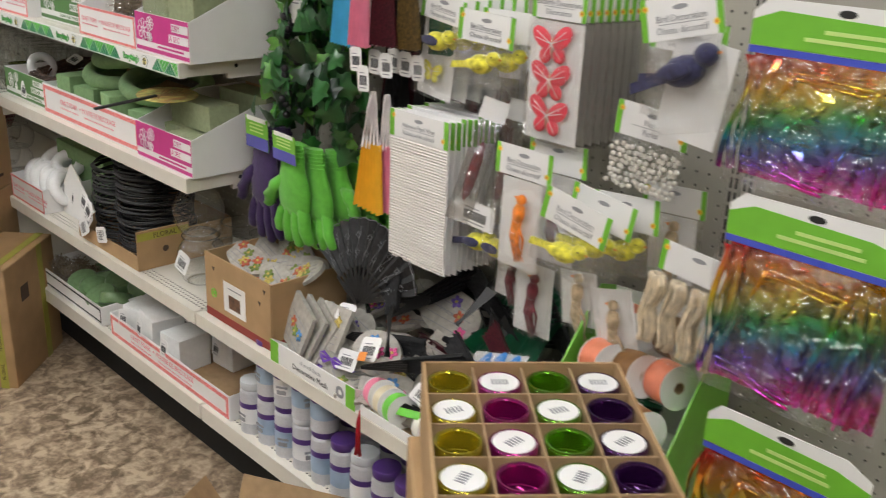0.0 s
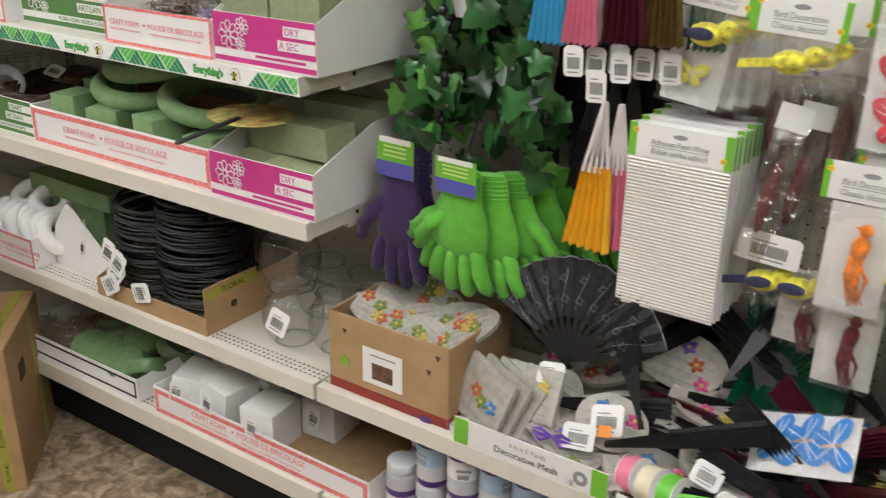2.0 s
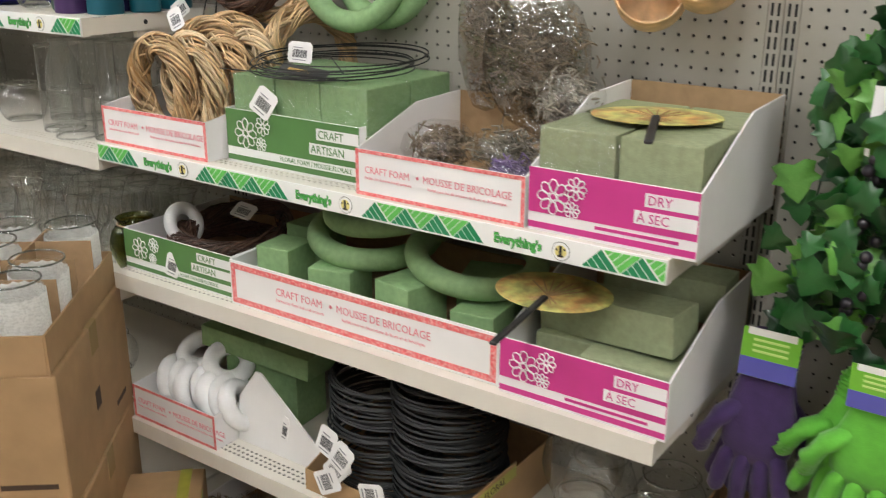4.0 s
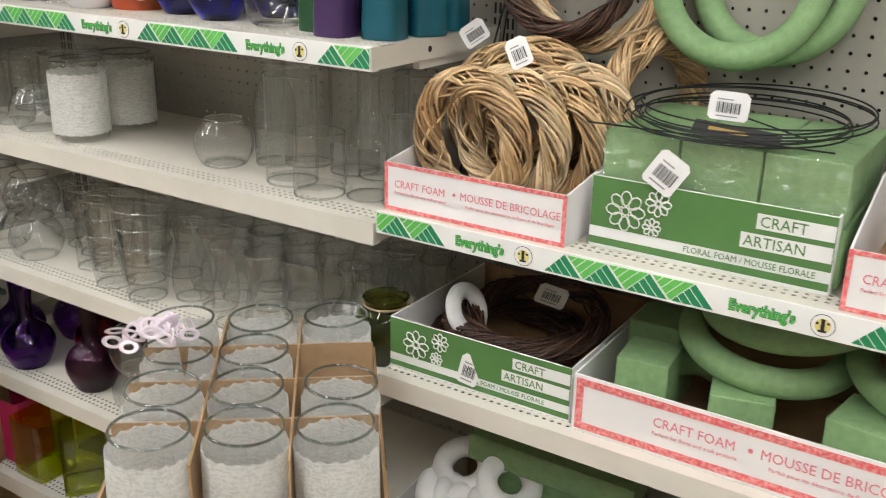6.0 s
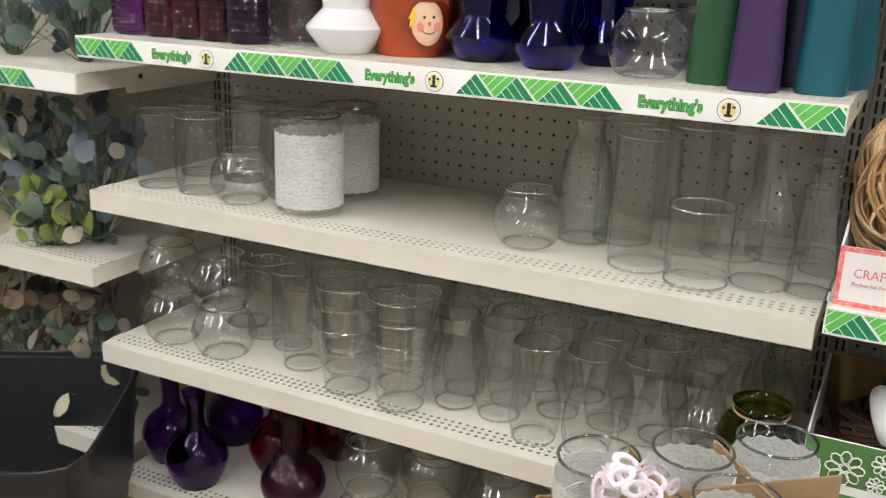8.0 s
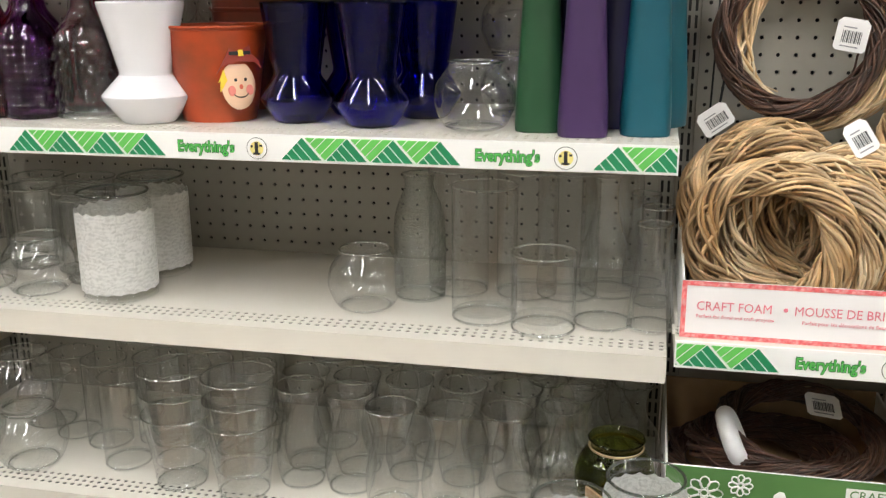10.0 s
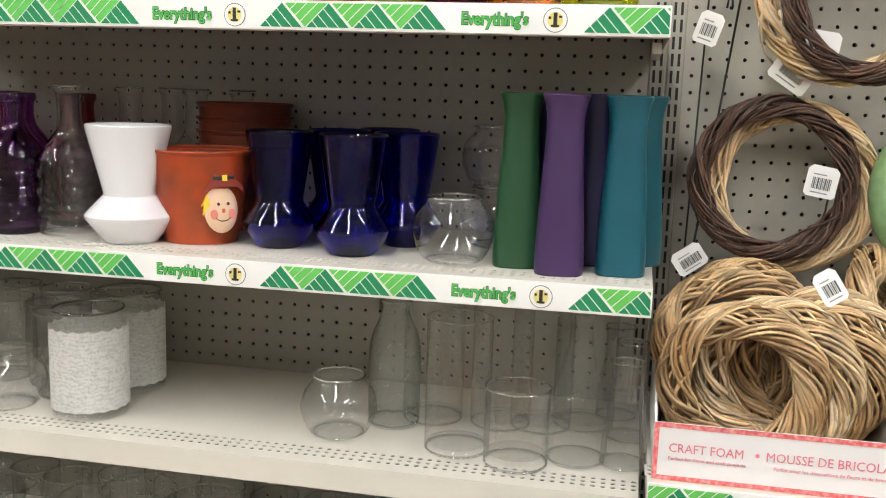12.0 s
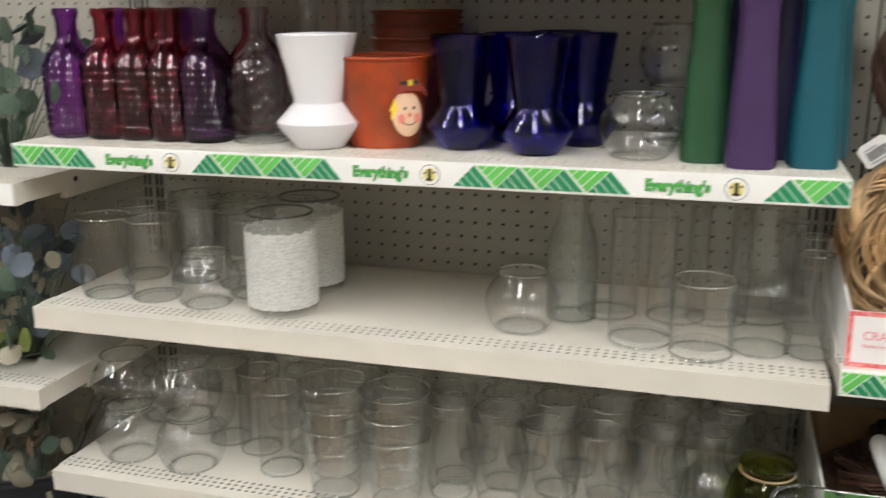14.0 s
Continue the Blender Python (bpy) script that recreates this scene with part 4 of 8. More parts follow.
def craft_box(at, w, h, d=0.30, hb=None, wide=False, turn=0):
    o = thing("display_box", pose(*at, 0, 0, turn), "white cardboard display box with a coral red printed border", "box", "printed display boxes")
    open_box(o, w, d, h, hb or h + 0.004, PAPER)
    e, g = (0.006, 0.0) if not wide else (0.011, 0.005)
    bars(o, [(g, w - g, h - g - e, h - g), (g, w - g, g, g + e), (g, g + e, g + e, h - g - e), (w - g - e, w - g, g + e, h - g - e)], RED_INK)
    s = 0.0165 if not wide else 0.021
    z = h * 0.5
    c = w * (0.20 if wide else 0.06)
    words("CRAFT FOAM", s, PINK_INK, o, c, -0.0008, z, squeeze=0.9)
    words("MOUSSE DE BRICOLAGE", s, PINK_INK, o, c + s * 7.0, -0.0008, z, squeeze=0.9)
    part("print", lathe([(0, -0.0004), (s * 0.16, -0.0004), (s * 0.16, 0.0004), (0, 0.0004)], 12), PINK_INK, o, m=pose(c + s * 6.4, -0.0008, z + s * 0.36, 90, 0, 0))
    words("Perfect for floral and craft projects", s * 0.40, PINK_INK, o, c, -0.0008, z - s * 0.62)
    words("Parfait pour les d\u00e9corations de fleurs et de bricolages", s * 0.40, PINK_INK, o, c + s * 7.6, -0.0008, z - s * 0.66)
    return o


def print_box(at, w, h, hb, d, style, turn=0):
    ink, lab = (GREEN_BOX, ("CRAFT", "ARTISAN")) if style == "green" else (MAGENTA, ("DRY", "\u00c0 SEC"))
    col = "dark green" if style == "green" else "magenta"
    o = thing("display_box", pose(*at, 0, 0, turn), "%s and white printed floral foam display box" % col, "box", "printed display boxes")
    open_box(o, w, d, h, hb, PAPER)
    k = h * 0.30
    bars(o, [(0.001, w - 0.001, k, h - 0.0005), (0.001, w - 0.001, h * 0.05, h * 0.15)], ink)
    if style == "green":
        words("FLORAL FOAM / MOUSSE FLORALE", h * 0.12, ink, o, w * 0.42, -0.0010, h * 0.185, squeeze=0.9)
    else:
        bars(o, [(w * 0.42, w * 0.9, h * 0.2, h * 0.25)], ink, -0.0010)
    v, f = petals(w * 0.16, h * 0.58, h * 0.28)
    part("flower_print", raw_mesh("flower_print", v, f, PAPER), PAPER, o, m=Matrix.Translation((0, -0.0008, 0)))
    v, f = petals(w * 0.30, h * 0.76, h * 0.18)
    part("flower_print", raw_mesh("flower_print", v, f, PAPER), PAPER, o, m=Matrix.Translation((0, -0.0008, 0)))
    v, f = petals(w * 0.28, h * 0.42, h * 0.13)
    part("flower_print", raw_mesh("flower_print", v, f, PAPER), PAPER, o, m=Matrix.Translation((0, -0.0008, 0)))
    s = h * 0.2
    for i, t in enumerate(lab):
        z = h * (0.68 - 0.27 * i)
        x0 = w * (0.70 if i == 0 else 0.645)
        bars(o, [(x0, w - 0.002, z, z + h * 0.2)], PAPER, -0.0016)
        words(t, s, ink, o, x0 + 0.004, -0.0022, z + h * 0.035, squeeze=0.95)
    return o


R_GOLD = mat("gold_print", (0.50, 0.33, 0.10), 0.4, 0.5)
BAR_INK = mat("faded_black_ink", (0.09, 0.09, 0.095), 0.6)


def hang_tag(at, w=0.03, h=0.04, turn=0, tilt=0, lean=0, label="white barcode price tag"):
    o = thing("price_tag", pose(*at, lean, tilt, turn), label, "tag", "price tags")
    part("card", plate([(-w / 2, 0.004), (-w / 2 + 0.004, 0), (w / 2 - 0.004, 0), (w / 2, 0.004), (w / 2, h - 0.006), (w / 2 - 0.006, h), (-w / 2 + 0.006, h), (-w / 2, h - 0.006)], 0.0008), PAPER, o)
    x = -w * 0.3
    k = 0
    while x < w * 0.3:
        b = (0.0009, 0.0016, 0.0007, 0.0021)[k % 4]
        part("barcode_bar", box(x, x + b, -0.0007, -0.0001, h * 0.25, h * 0.62), BAR_INK, o)
        x += b + 0.0012
        k += 1
    bars(o, [(-w * 0.3, w * 0.25, h * 0.12, h * 0.16), (-w * 0.3, w * 0.1, h * 0.7, h * 0.74)], GREY_INK, -0.0006)
    return o


def foam_block(name, at, size, material, label, turn=0, tilt=0, group="foam blocks"):
    w, d, h = size
    ob = new(name, mesh_of(name, box(-w / 2, w / 2, -d / 2, d / 2, 0, h, 0.003, 2), material))
    ob.matrix_basis = pose(*at, 0, tilt, turn)
    return tagged(ob, label, "foam block", group)


def foam_ring(at, R, r, material, label, rx=0, ry=0, rz=0, group="foam rings"):
    ob = new("foam_ring", mesh_of("foam_ring", torus(R, r, 56, 16), material, 60))
    ob.matrix_basis = pose(*at, rx, ry, rz)
    return tagged(ob, label, "foam ring", group)


def strands(R, r, count, seed, width, loose, turns):
    """Wound wreath strands round z, one path each; every sixth one winds against the rest."""
    rnd = random.Random(seed)
    paths = []
    for i in range(count):
        ph, a0 = 2 * math.pi * (i * 0.618 % 1), rnd.uniform(0, 2 * math.pi)
        k = turns * rnd.uniform(0.85, 1.15) * (-1 if i % 6 == 0 else 1)
        rr = r * (rnd.uniform(0.86, 1.0) if i % 4 else rnd.uniform(0.4, 0.7))
        span = rnd.uniform(0.8, 1.1)
        n = int(46 * span)
        wob = [rnd.uniform(-1, 1) for _ in range(4)]
        w0 = width * rnd.uniform(0.75, 1.2)
        path = []
        for j in range(n + 1):
            a = a0 + 2 * math.pi * span * j / n
            b = ph + k * (a - a0) + 0.25 * wob[3] * math.sin(3 * a + wob[1] * 3)
            q = rr * (1 + loose * (wob[0] * math.sin(2 * a + wob[1] * 3) + wob[2] * math.sin(5 * a)))
            if j > n - 4 and i % 6 == 0:
                q += 0.003 * (j - n + 4)
            path.append((((R + q * math.cos(b)) * math.cos(a), (R + q * math.cos(b)) * math.sin(a), q * math.sin(b)), w0 * (1 if j < n - 2 else 0.6)))
        paths.append(path)
    return paths


def strand_meshes(paths, materials):
    return [raw_mesh("strand", *tubes([p], 6), materials[i % len(materials)]) for i, p in enumerate(paths)]


PALE_PATHS = strands(0.0855, 0.0210, 54, 3, 0.0023, 0.13, 2.3)
PALE_WREATH = strand_meshes(PALE_PATHS, [WICKER, WICKER_TAN, WICKER])
CREAM_WREATH = strand_meshes(PALE_PATHS, [WICKER_CREAM, WICKER_CREAM, WICKER])
DARK_WREATH = strand_meshes(strands(0.104, 0.0150, 46, 5, 0.0019, 0.24, 2.4), [TWIG])
LOOSE_WREATH = strand_meshes(strands(0.110, 0.0150, 32, 8, 0.0024, 0.16, 2.6), [WICKER_CREAM, WICKER])


def wreath(meshes, at, rx=0, ry=0, rz=0, label="pale woven wicker wreath", group="wicker wreaths"):
    o = thing("wreath", pose(*at, rx, ry, rz), label, "wreath", group)
    for me in meshes:
        part("strand", me, None, o)
    return o


INK_BROWN = mat("dark_brown_ink", (0.06, 0.035, 0.02), 0.7)
YEL_TAPE = mat("yellow_green_printed_tape", (0.36, 0.34, 0.05), 0.35, vary=0.1)
B1, B2, B3, BB = 1.1276, 0.8506, 0.5056, 0.2406

# upper shelf of the foam bay
craft_box((-1.212, 0.012, B1), 0.303, 0.074, 0.30, 0.10)
for x, y, z_, yaw, lean in ((-1.106, 0.082, 1.238, -8, 3), (-1.058, 0.120, 1.240, -12, 2), (-1.012, 0.160, 1.237, -10, 4), (-0.985, 0.204, 1.242, -14, 3)):
    wreath(CREAM_WREATH if y in (0.120, 0.204) else PALE_WREATH, (x, y, z_), 88 + lean, 400 * y, yaw, "pale woven wicker wreath standing in a display box")
wreath(PALE_WREATH, (-1.112, 0.205, 1.260), 84, 0, 4, "pale woven wicker wreath leaning on the others")
wreath(PALE_WREATH, (-1.090, 0.255, 1.266), 84, 40, 2, "pale woven wicker wreath leaning on the others")
wreath(PALE_WREATH, (-0.905, 0.30, B1 + 0.165), 84, 0, 66, "pale woven wicker wreath standing in a display box")
hang_tag((-1.005, 0.05, B1 + 0.232), 0.032, 0.042, 20, -28, -20)
print_box((-0.889, 0.045, B1), 0.318, 0.100, 0.104, 0.29, "green")
for i in range(3):
    for j in range(2):
        foam_block("foam_block", (-0.829 + 0.106 * i, 0.120 + 0.125 * j, B1 + 0.0035), (0.103, 0.118, 0.078), FOAM_G, "green wet floral foam brick in a display box")
        foam_block("foam_block", (-0.832 + 0.106 * i, 0.122 + 0.122 * j, B1 + 0.082), (0.103, 0.118, 0.078), FOAM_G, "green wet floral foam brick wrapped in clear film")
wrap1 = new("clear_wrap", mesh_of("clear_wrap", box(-0.889, -0.565, 0.0580, 0.3095, B1 + 0.081, B1 + 0.1625, 0.004, 2), CELLO))
tagged(wrap1, "clear plastic film round green foam bricks", "wrap")
wire = thing("wire_wreath_form", (-0.748, 0.185, B1 + 0.164), "flat black wire wreath form lying on foam bricks", "wreath form", "wire wreath forms")
for i in range(7):
    part("wire_ring", torus(0.150 - 0.009 * (i % 4) + 0.003 * i, 0.0013, 48, 5), WIRE, wire, m=pose(0.004 * i, 0.003 * (i % 3), 0.003 + 0.0042 * i, 1.5 * (i % 3), -1.2 * (i % 2), 0))
part("cross_wire", raw_mesh("cross_wire", *tubes([[((-0.16, -0.13, 0.004), 0.0012), ((0.16, -0.145, 0.012), 0.0012)], [((-0.1, 0.1, 0.01), 0.0012), ((0.12, -0.11, 0.016), 0.0012)]], 5), WIRE), WIRE, wire)
wire_label = part("label", box(-0.05, 0.06, -0.001, 0.0, 0.0, 0.022), BLACK_INK, wire, "black printed card label", m=pose(0.03, -0.125, 0.006, -50, 3, 0))
bars(wire_label, [(-0.03, 0.02, 0.008, 0.014)], R_GOLD, -0.0016)
hang_tag((-0.728, 0.075, B1 + 0.190), 0.05, 0.036, 8, 2, -10)
hang_tag((-0.80, 0.038, B1 + 0.098), 0.046, 0.05, 6, 32, -8)
craft_box((-0.551, 0.010, B1), 0.317, 0.076, 0.30, 0.13)


def moss(at, size, seed, label, material, wrap=CELLO):
    """A clump of dry fibres in a clear bag."""
    o = thing("moss_bag", pose(*at), label, "bag", "bags of moss")
    rnd = random.Random(seed)
    paths = []
    for i in range(int(120 + 26000 * size[0] * size[2])):
        p = Vector((rnd.gauss(0, 0.30) * size[0] / 2, rnd.gauss(0, 0.30) * size[1] / 2, size[2] / 2 + rnd.gauss(0, 0.30) * size[2] / 2))
        d = Vector((rnd.gauss(0, 1), rnd.gauss(0, 1), rnd.gauss(0, 0.7))).normalized() * 0.012
        q = Vector((rnd.gauss(0, 1), rnd.gauss(0, 1), rnd.gauss(0, 1))) * 0.006
        paths.append([(p - d, 0.0012), (p + q, 0.0020), (p + d, 0.001)])
    part("moss", raw_mesh("moss", *tubes(paths, 4), material), material, o)
    bm = bmesh.new()
    bmesh.ops.create_icosphere(bm, subdivisions=3, radius=0.5)
    for v in bm.verts:
        n = noise.noise(v.co * 6 + Vector((seed, 0, 0))) * 0.12 + noise.noise(v.co * 17) * 0.05
        v.co *= 1 + n
        v.co = Vector((v.co.x * size[0], v.co.y * size[1], (v.co.z + 0.5) * size[2]))
    part("bag", bm, wrap, o, "crinkled clear plastic bag", smooth=20)
    return o


MOSS_MAT = mat("dry_brown_moss", (0.24, 0.185, 0.13), 0.9, vary=0.4, scale=60)
moss((-0.46, 0.12, B1 + 0.03), (0.13, 0.14, 0.085), 4, "bag of dry brown moss in a display box", MOSS_MAT)
moss((-0.35, 0.16, B1 + 0.03), (0.14, 0.14, 0.08), 7, "bag of grey-brown moss in a display box", mat("grey_moss", (0.25, 0.22, 0.17), 0.9, vary=0.3))
moss((-0.30, 0.075, B1 + 0.02), (0.09, 0.09, 0.07), 9, "bag of purple dyed moss in a display box", mat("purple_moss", (0.22, 0.15, 0.32), 0.8, vary=0.3))
moss((-0.37, 0.27, B1 + 0.075), (0.20, 0.10, 0.26), 11, "large hanging bag of dry brown moss", MOSS_MAT, SMOKE)
moss((-0.48, 0.29, B1 + 0.10), (0.11, 0.09, 0.27), 12, "hanging bag of dry brown moss", MOSS_MAT, SMOKE)
moss((-0.27, 0.20, B1 + 0.09), (0.12, 0.11, 0.12), 13, "bag of pale dry moss", mat("pale_moss", (0.34, 0.30, 0.24), 0.9, vary=0.3))
print_box((-0.228, 0.010, B1), 0.255, 0.094, 0.175, 0.33, "dry")
for i in range(2):
    for j in range(2):
        foam_block("foam_block", (-0.165 + 0.124 * i, 0.095 + 0.14 * j, B1 + 0.0035), (0.118, 0.13, 0.145), FOAM_O, "olive dry floral foam brick in a display box")
wr = new("clear_wrap", mesh_of("clear_wrap", box(-0.2245, -0.098, 0.026, 0.172, B1 + 0.05, B1 + 0.151, 0.004, 2), CELLO))
tagged(wr, "clear plastic film round olive foam bricks", "wrap")

# hanging rings and wreaths over it
foam_ring((-0.800, 0.312, 1.472), 0.108, 0.021, FOAM_G, "green foam wreath ring hung on the pegboard", 83, 0, 4)
foam_ring((-0.757, 0.353, 1.478), 0.108, 0.021, FOAM_G, "green foam wreath ring hung on the pegboard", 84, 0, -4)
wreath(DARK_WREATH, (-1.062, 0.285, 1.485), 84, 0, 6, "dark brown twig wreath hung on the pegboard", "hung wreaths")
wreath(LOOSE_WREATH, (-1.030, 0.322, 1.472), 86, 0, 2, "pale vine wreath hung behind a dark one", "hung wreaths")
wreath(LOOSE_WREATH, (-0.985, 0.29, 1.745), 84, 0, 6, "pale vine wreath hung on the pegboard", "hung wreaths")
wreath(DARK_WREATH, (-0.955, 0.275, 1.74), 84, 0, 6, "dark brown twig wreath hung on the pegboard", "hung wreaths")
hang_tag((-1.003, 0.262, 1.465), 0.044, 0.044, 6, 10, -4)
hang_tag((-1.02, 0.285, 1.625), 0.05, 0.07, 4, 8, 0)
hang_tag((-1.06, 0.285, 1.618), 0.06, 0.05, 4, 34, 0)
hang_tag((-1.165, 0.20, 1.362), 0.045, 0.035, 10, -35, 0)
hang_tag((-1.175, 0.26, 1.672), 0.035, 0.045, 10, 18, 0)
cyl_bark = vessel("bark_ring", [(0.055, 0), (0.056, 0.002), (0.056, 0.06), (0.055, 0.062)], (0, 0, 0), WICKER, "rolled birch bark ring hung on the pegboard", "bark ring", wall=0.004, base=0.0, smooth=False, lying=pose(-0.185, 0.30, 1.44, 74, 0, 20))
copy_thing(cyl_bark, pose(-0.10, 0.31, 1.47, 70, 0, 10))
stake = thing("garden_stake", (-1.195, 0.24, B1 + 0.001), "thin black wire plant stake leaning on the pegboard", "stake", "plant stakes")
part("rod", raw_mesh("rod", *tubes([[((-0.005, -0.04, 0.0), 0.0018), ((0.075, 0.11, 0.62), 0.0018)], [((0.01, 0.02, 0.0), 0.0016), ((0.03, 0.12, 0.62), 0.0016)]], 6), WIRE), WIRE, stake)
scroll = []
for s in (-1, 1):
    scroll.append([((0.06 + s * (0.004 + 0.0035 * t) * math.cos(t * 1.3), 0.11, 0.60 + 0.008 * t + 0.012 * math.sin(t * 1.3)), 0.0017) for t in range(10)])
part("scroll", raw_mesh("scroll", *tubes(scroll, 6), WIRE), WIRE, stake)

# middle shelf of the foam bay
print_box((-1.218, 0.035, B2), 0.325, 0.088, 0.09, 0.30, "green")
for i, (dx, dz, rx, ry) in enumerate(((0.12, 0.03, 4, 0), (0.15, 0.058, -5, 4), (0.19, 0.085, 6, -8))):
    wreath(DARK_WREATH, (-1.218 + dx, 0.18, B2 + dz), rx, ry, 30 * i, "dark brown twig wreath lying in a display box", "lying twig wreaths")
foam_ring((-1.125, 0.12, B2 + 0.092), 0.034, 0.013, FOAM_W, "white foam ring lying among twig wreaths", 20, 64, 20)
hang_tag((-1.07, 0.03, B2 + 0.012), 0.034, 0.05, 8, 12, -4)
hang_tag((-1.00, 0.16, B2 + 0.118), 0.05, 0.04, 10, 10, -60)
craft_box((-0.884, 0.022, B2), 0.606, 0.090, 0.31, 0.095, True)
for x, y, w, h, t in ((-0.80, 0.09, 0.075, 0.118, 6), (-0.665, 0.092, 0.085, 0.105, 14), (-0.50, 0.088, 0.085, 0.112, -10), (-0.36, 0.10, 0.08, 0.09, 8), (-0.82, 0.20, 0.08, 0.13, 0), (-0.42, 0.22, 0.1, 0.10, 20)):
    foam_block("foam_block", (x, y, B2 + 0.0035), (w, w * 1.1, h), FOAM_G, "green floral foam cube in a long display box", t)
foam_ring((-0.66, 0.19, B2 + 0.142), 0.108, 0.021, FOAM_G, "green foam wreath ring lying on foam cubes", 8, 6, 0)
foam_ring((-0.64, 0.21, B2 + 0.19), 0.106, 0.021, FOAM_G, "green foam wreath ring lying on foam cubes", 5, -4, 0)
foam_ring((-0.43, 0.19, B2 + 0.140), 0.108, 0.021, FOAM_G, "green foam wreath ring lying on foam cubes", 6, 10, 0)
foam_ring((-0.74, 0.13, B2 + 0.045), 0.062, 0.02, FOAM_G, "small green foam ring in a long display box", 30, 20, 0)
print_box((-0.271, 0.012, B2), 0.277, 0.094, 0.16, 0.33, "dry")
foam_block("foam_block", (-0.13, 0.13, B2 + 0.088), (0.235, 0.08, 0.066), FOAM_O, "long olive foam brick lying in a display box", -6, -4)
foam_block("foam_block", (-0.10, 0.26, B2 + 0.1), (0.2, 0.08, 0.07), FOAM_O, "long olive foam brick lying in a display box", 4, 0)
foam_block("foam_block", (-0.08, 0.09, B2 + 0.0035), (0.14, 0.1, 0.082), FOAM_O, "olive foam brick in a display box", 3, 0)
foam_block("foam_block", (-0.2, 0.18, B2 + 0.0035), (0.1, 0.2, 0.082), FOAM_O, "olive foam brick in a display box", 3, 0)


def paper_fan(at, turn, rx, label):
    o = thing("paper_fan", pose(*at, rx, 0, turn), label, "paper fan", "paper fans")
    part("leaf", moved(lathe([(0, -0.0008), (0.075, -0.0008), (0.076, 0), (0.075, 0.0008), (0, 0.0008)], 40), Matrix.Diagonal((1.25, 0.9, 1, 1))), mat("printed_fan_paper", (0.50, 0.50, 0.16), 0.5, vary=0.5, scale=34, second=(0.50, 0.06, 0.03), second_scale=26, second_amount=0.55), o, "paper leaf printed in red, yellow and green")
    part("handle", box(-0.006, 0.006, -0.20, -0.03, 0.001, 0.007, 0.002), BLACK_INK, o, "black plastic handle")
    for a in range(-3, 4):
        part("rib", box(-0.001, 0.001, -0.03, 0.06, 0.0008, 0.0022), CARD, o, m=pose(0, -0.02, 0, 0, 0, a * 16))
    return o


paper_fan((-0.215, 0.075, B2 + 0.160), 4, 4, "printed paper fan with a black handle lying on foam bricks")
paper_fan((-0.10, 0.15, B1 + 0.158), 20, 0, "printed paper fan lying on foam bricks")

# lower shelf of the foam bay
craft_box((-1.215, 0.012, B3), 0.262, 0.078, 0.28, 0.09)
for i in range(7):
    foam_ring((-1.165 + 0.034 * i, 0.09 + 0.01 * (i % 2), B3 + 0.070), 0.040, 0.0185, FOAM_W, "small white foam ring in a display box", 8 * (i % 3), 78 - 3 * i, 20, "white foam rings")
for i in range(2):
    foam_ring((-1.13 + 0.09 * i, 0.14, B3 + 0.128), 0.040, 0.0185, FOAM_W, "small white foam ring in a display box", 30, 20 * i, 15, "white foam rings")
foam_block("foam_block", (-0.98, 0.2, B3 + 0.14), (0.3, 0.1, 0.05), FOAM_G, "long green foam brick behind white foam rings", 4, 3)
foam_block("foam_block", (-0.98, 0.22, B3), (0.2, 0.1, 0.138), FOAM_G, "green foam brick behind white foam rings", 4, 0)
flap = thing("box_flap", pose(-0.95, 0.072, B3 + 0.0005, -6, 0, 0), "white cardboard side panel torn off a display box", "cardboard")
part("panel", plate([(0.0, 0.0), (0.235, 0.0), (0.23, 0.045), (0.06, 0.165), (0.045, 0.165), (0.0, 0.10)], 0.004), PAPER, flap)
hang_tag((-0.775, 0.03, B3 + 0.075), 0.022, 0.05, -10, 4, -10)
wc = thing("cardboard_tray", pose(-0.705, 0.015, B3), "brown cardboard tray of black wire wreath forms", "box")
open_box(wc, 0.375, 0.30, 0.045, 0.10, CARD)
side_flap = part("side_flap", box(0.374, 0.377, 0.0, 0.16, 0.0, 0.115, 0.0006), CARD, wc)
part("printed_tape", box(0.3772, 0.3778, 0.002, 0.158, 0.086, 0.108), YEL_TAPE, side_flap)
part("lettering", text_mesh("FLORAL", 0.020, INK_BROWN), INK_BROWN, side_flap, m=pose(0.3780, 0.05, 0.090, 90, 0, 90))
part("round_mark", lathe([(0, 0), (0.009, 0), (0.009, 0.0006), (0, 0.0006)], 16), INK_BROWN, side_flap, m=pose(0.3772, 0.085, 0.052, 0, 90, 0))
for i, (x, z) in enumerate(((0.10, 0.0), (0.25, 0.0))):
    coil = thing("wire_wreath_form", (-0.705 + x, 0.145, B3 + 0.004), "stack of round black wire wreath forms in a tray", "wreath form", "wire wreath forms")
    for j in range(52 if i else 46):
        part("wire_ring", torus(0.104 + 0.004 * math.sin(j * 1.9), 0.0025, 36, 5), WIRE, coil, m=pose(0.004 * math.sin(j * 2.3), 0.004 * math.cos(j * 1.7), 0.004 + j * (0.0053 if i else 0.0050), 3 * math.sin(j), 3 * math.cos(1.4 * j), 0))
for x, y, z, r in ((-0.65, 0.008, 0.10, 14), (-0.60, 0.008, 0.075, -20), (-0.635, 0.005, 0.058, 40), (-0.66, 0.0, 0.035, 60), (-0.56, 0.006, 0.045, 75), (-0.615, 0.002, 0.085, 28)):
    hang_tag((x, y, B3 + z), 0.047, 0.056, -6, r, -10)
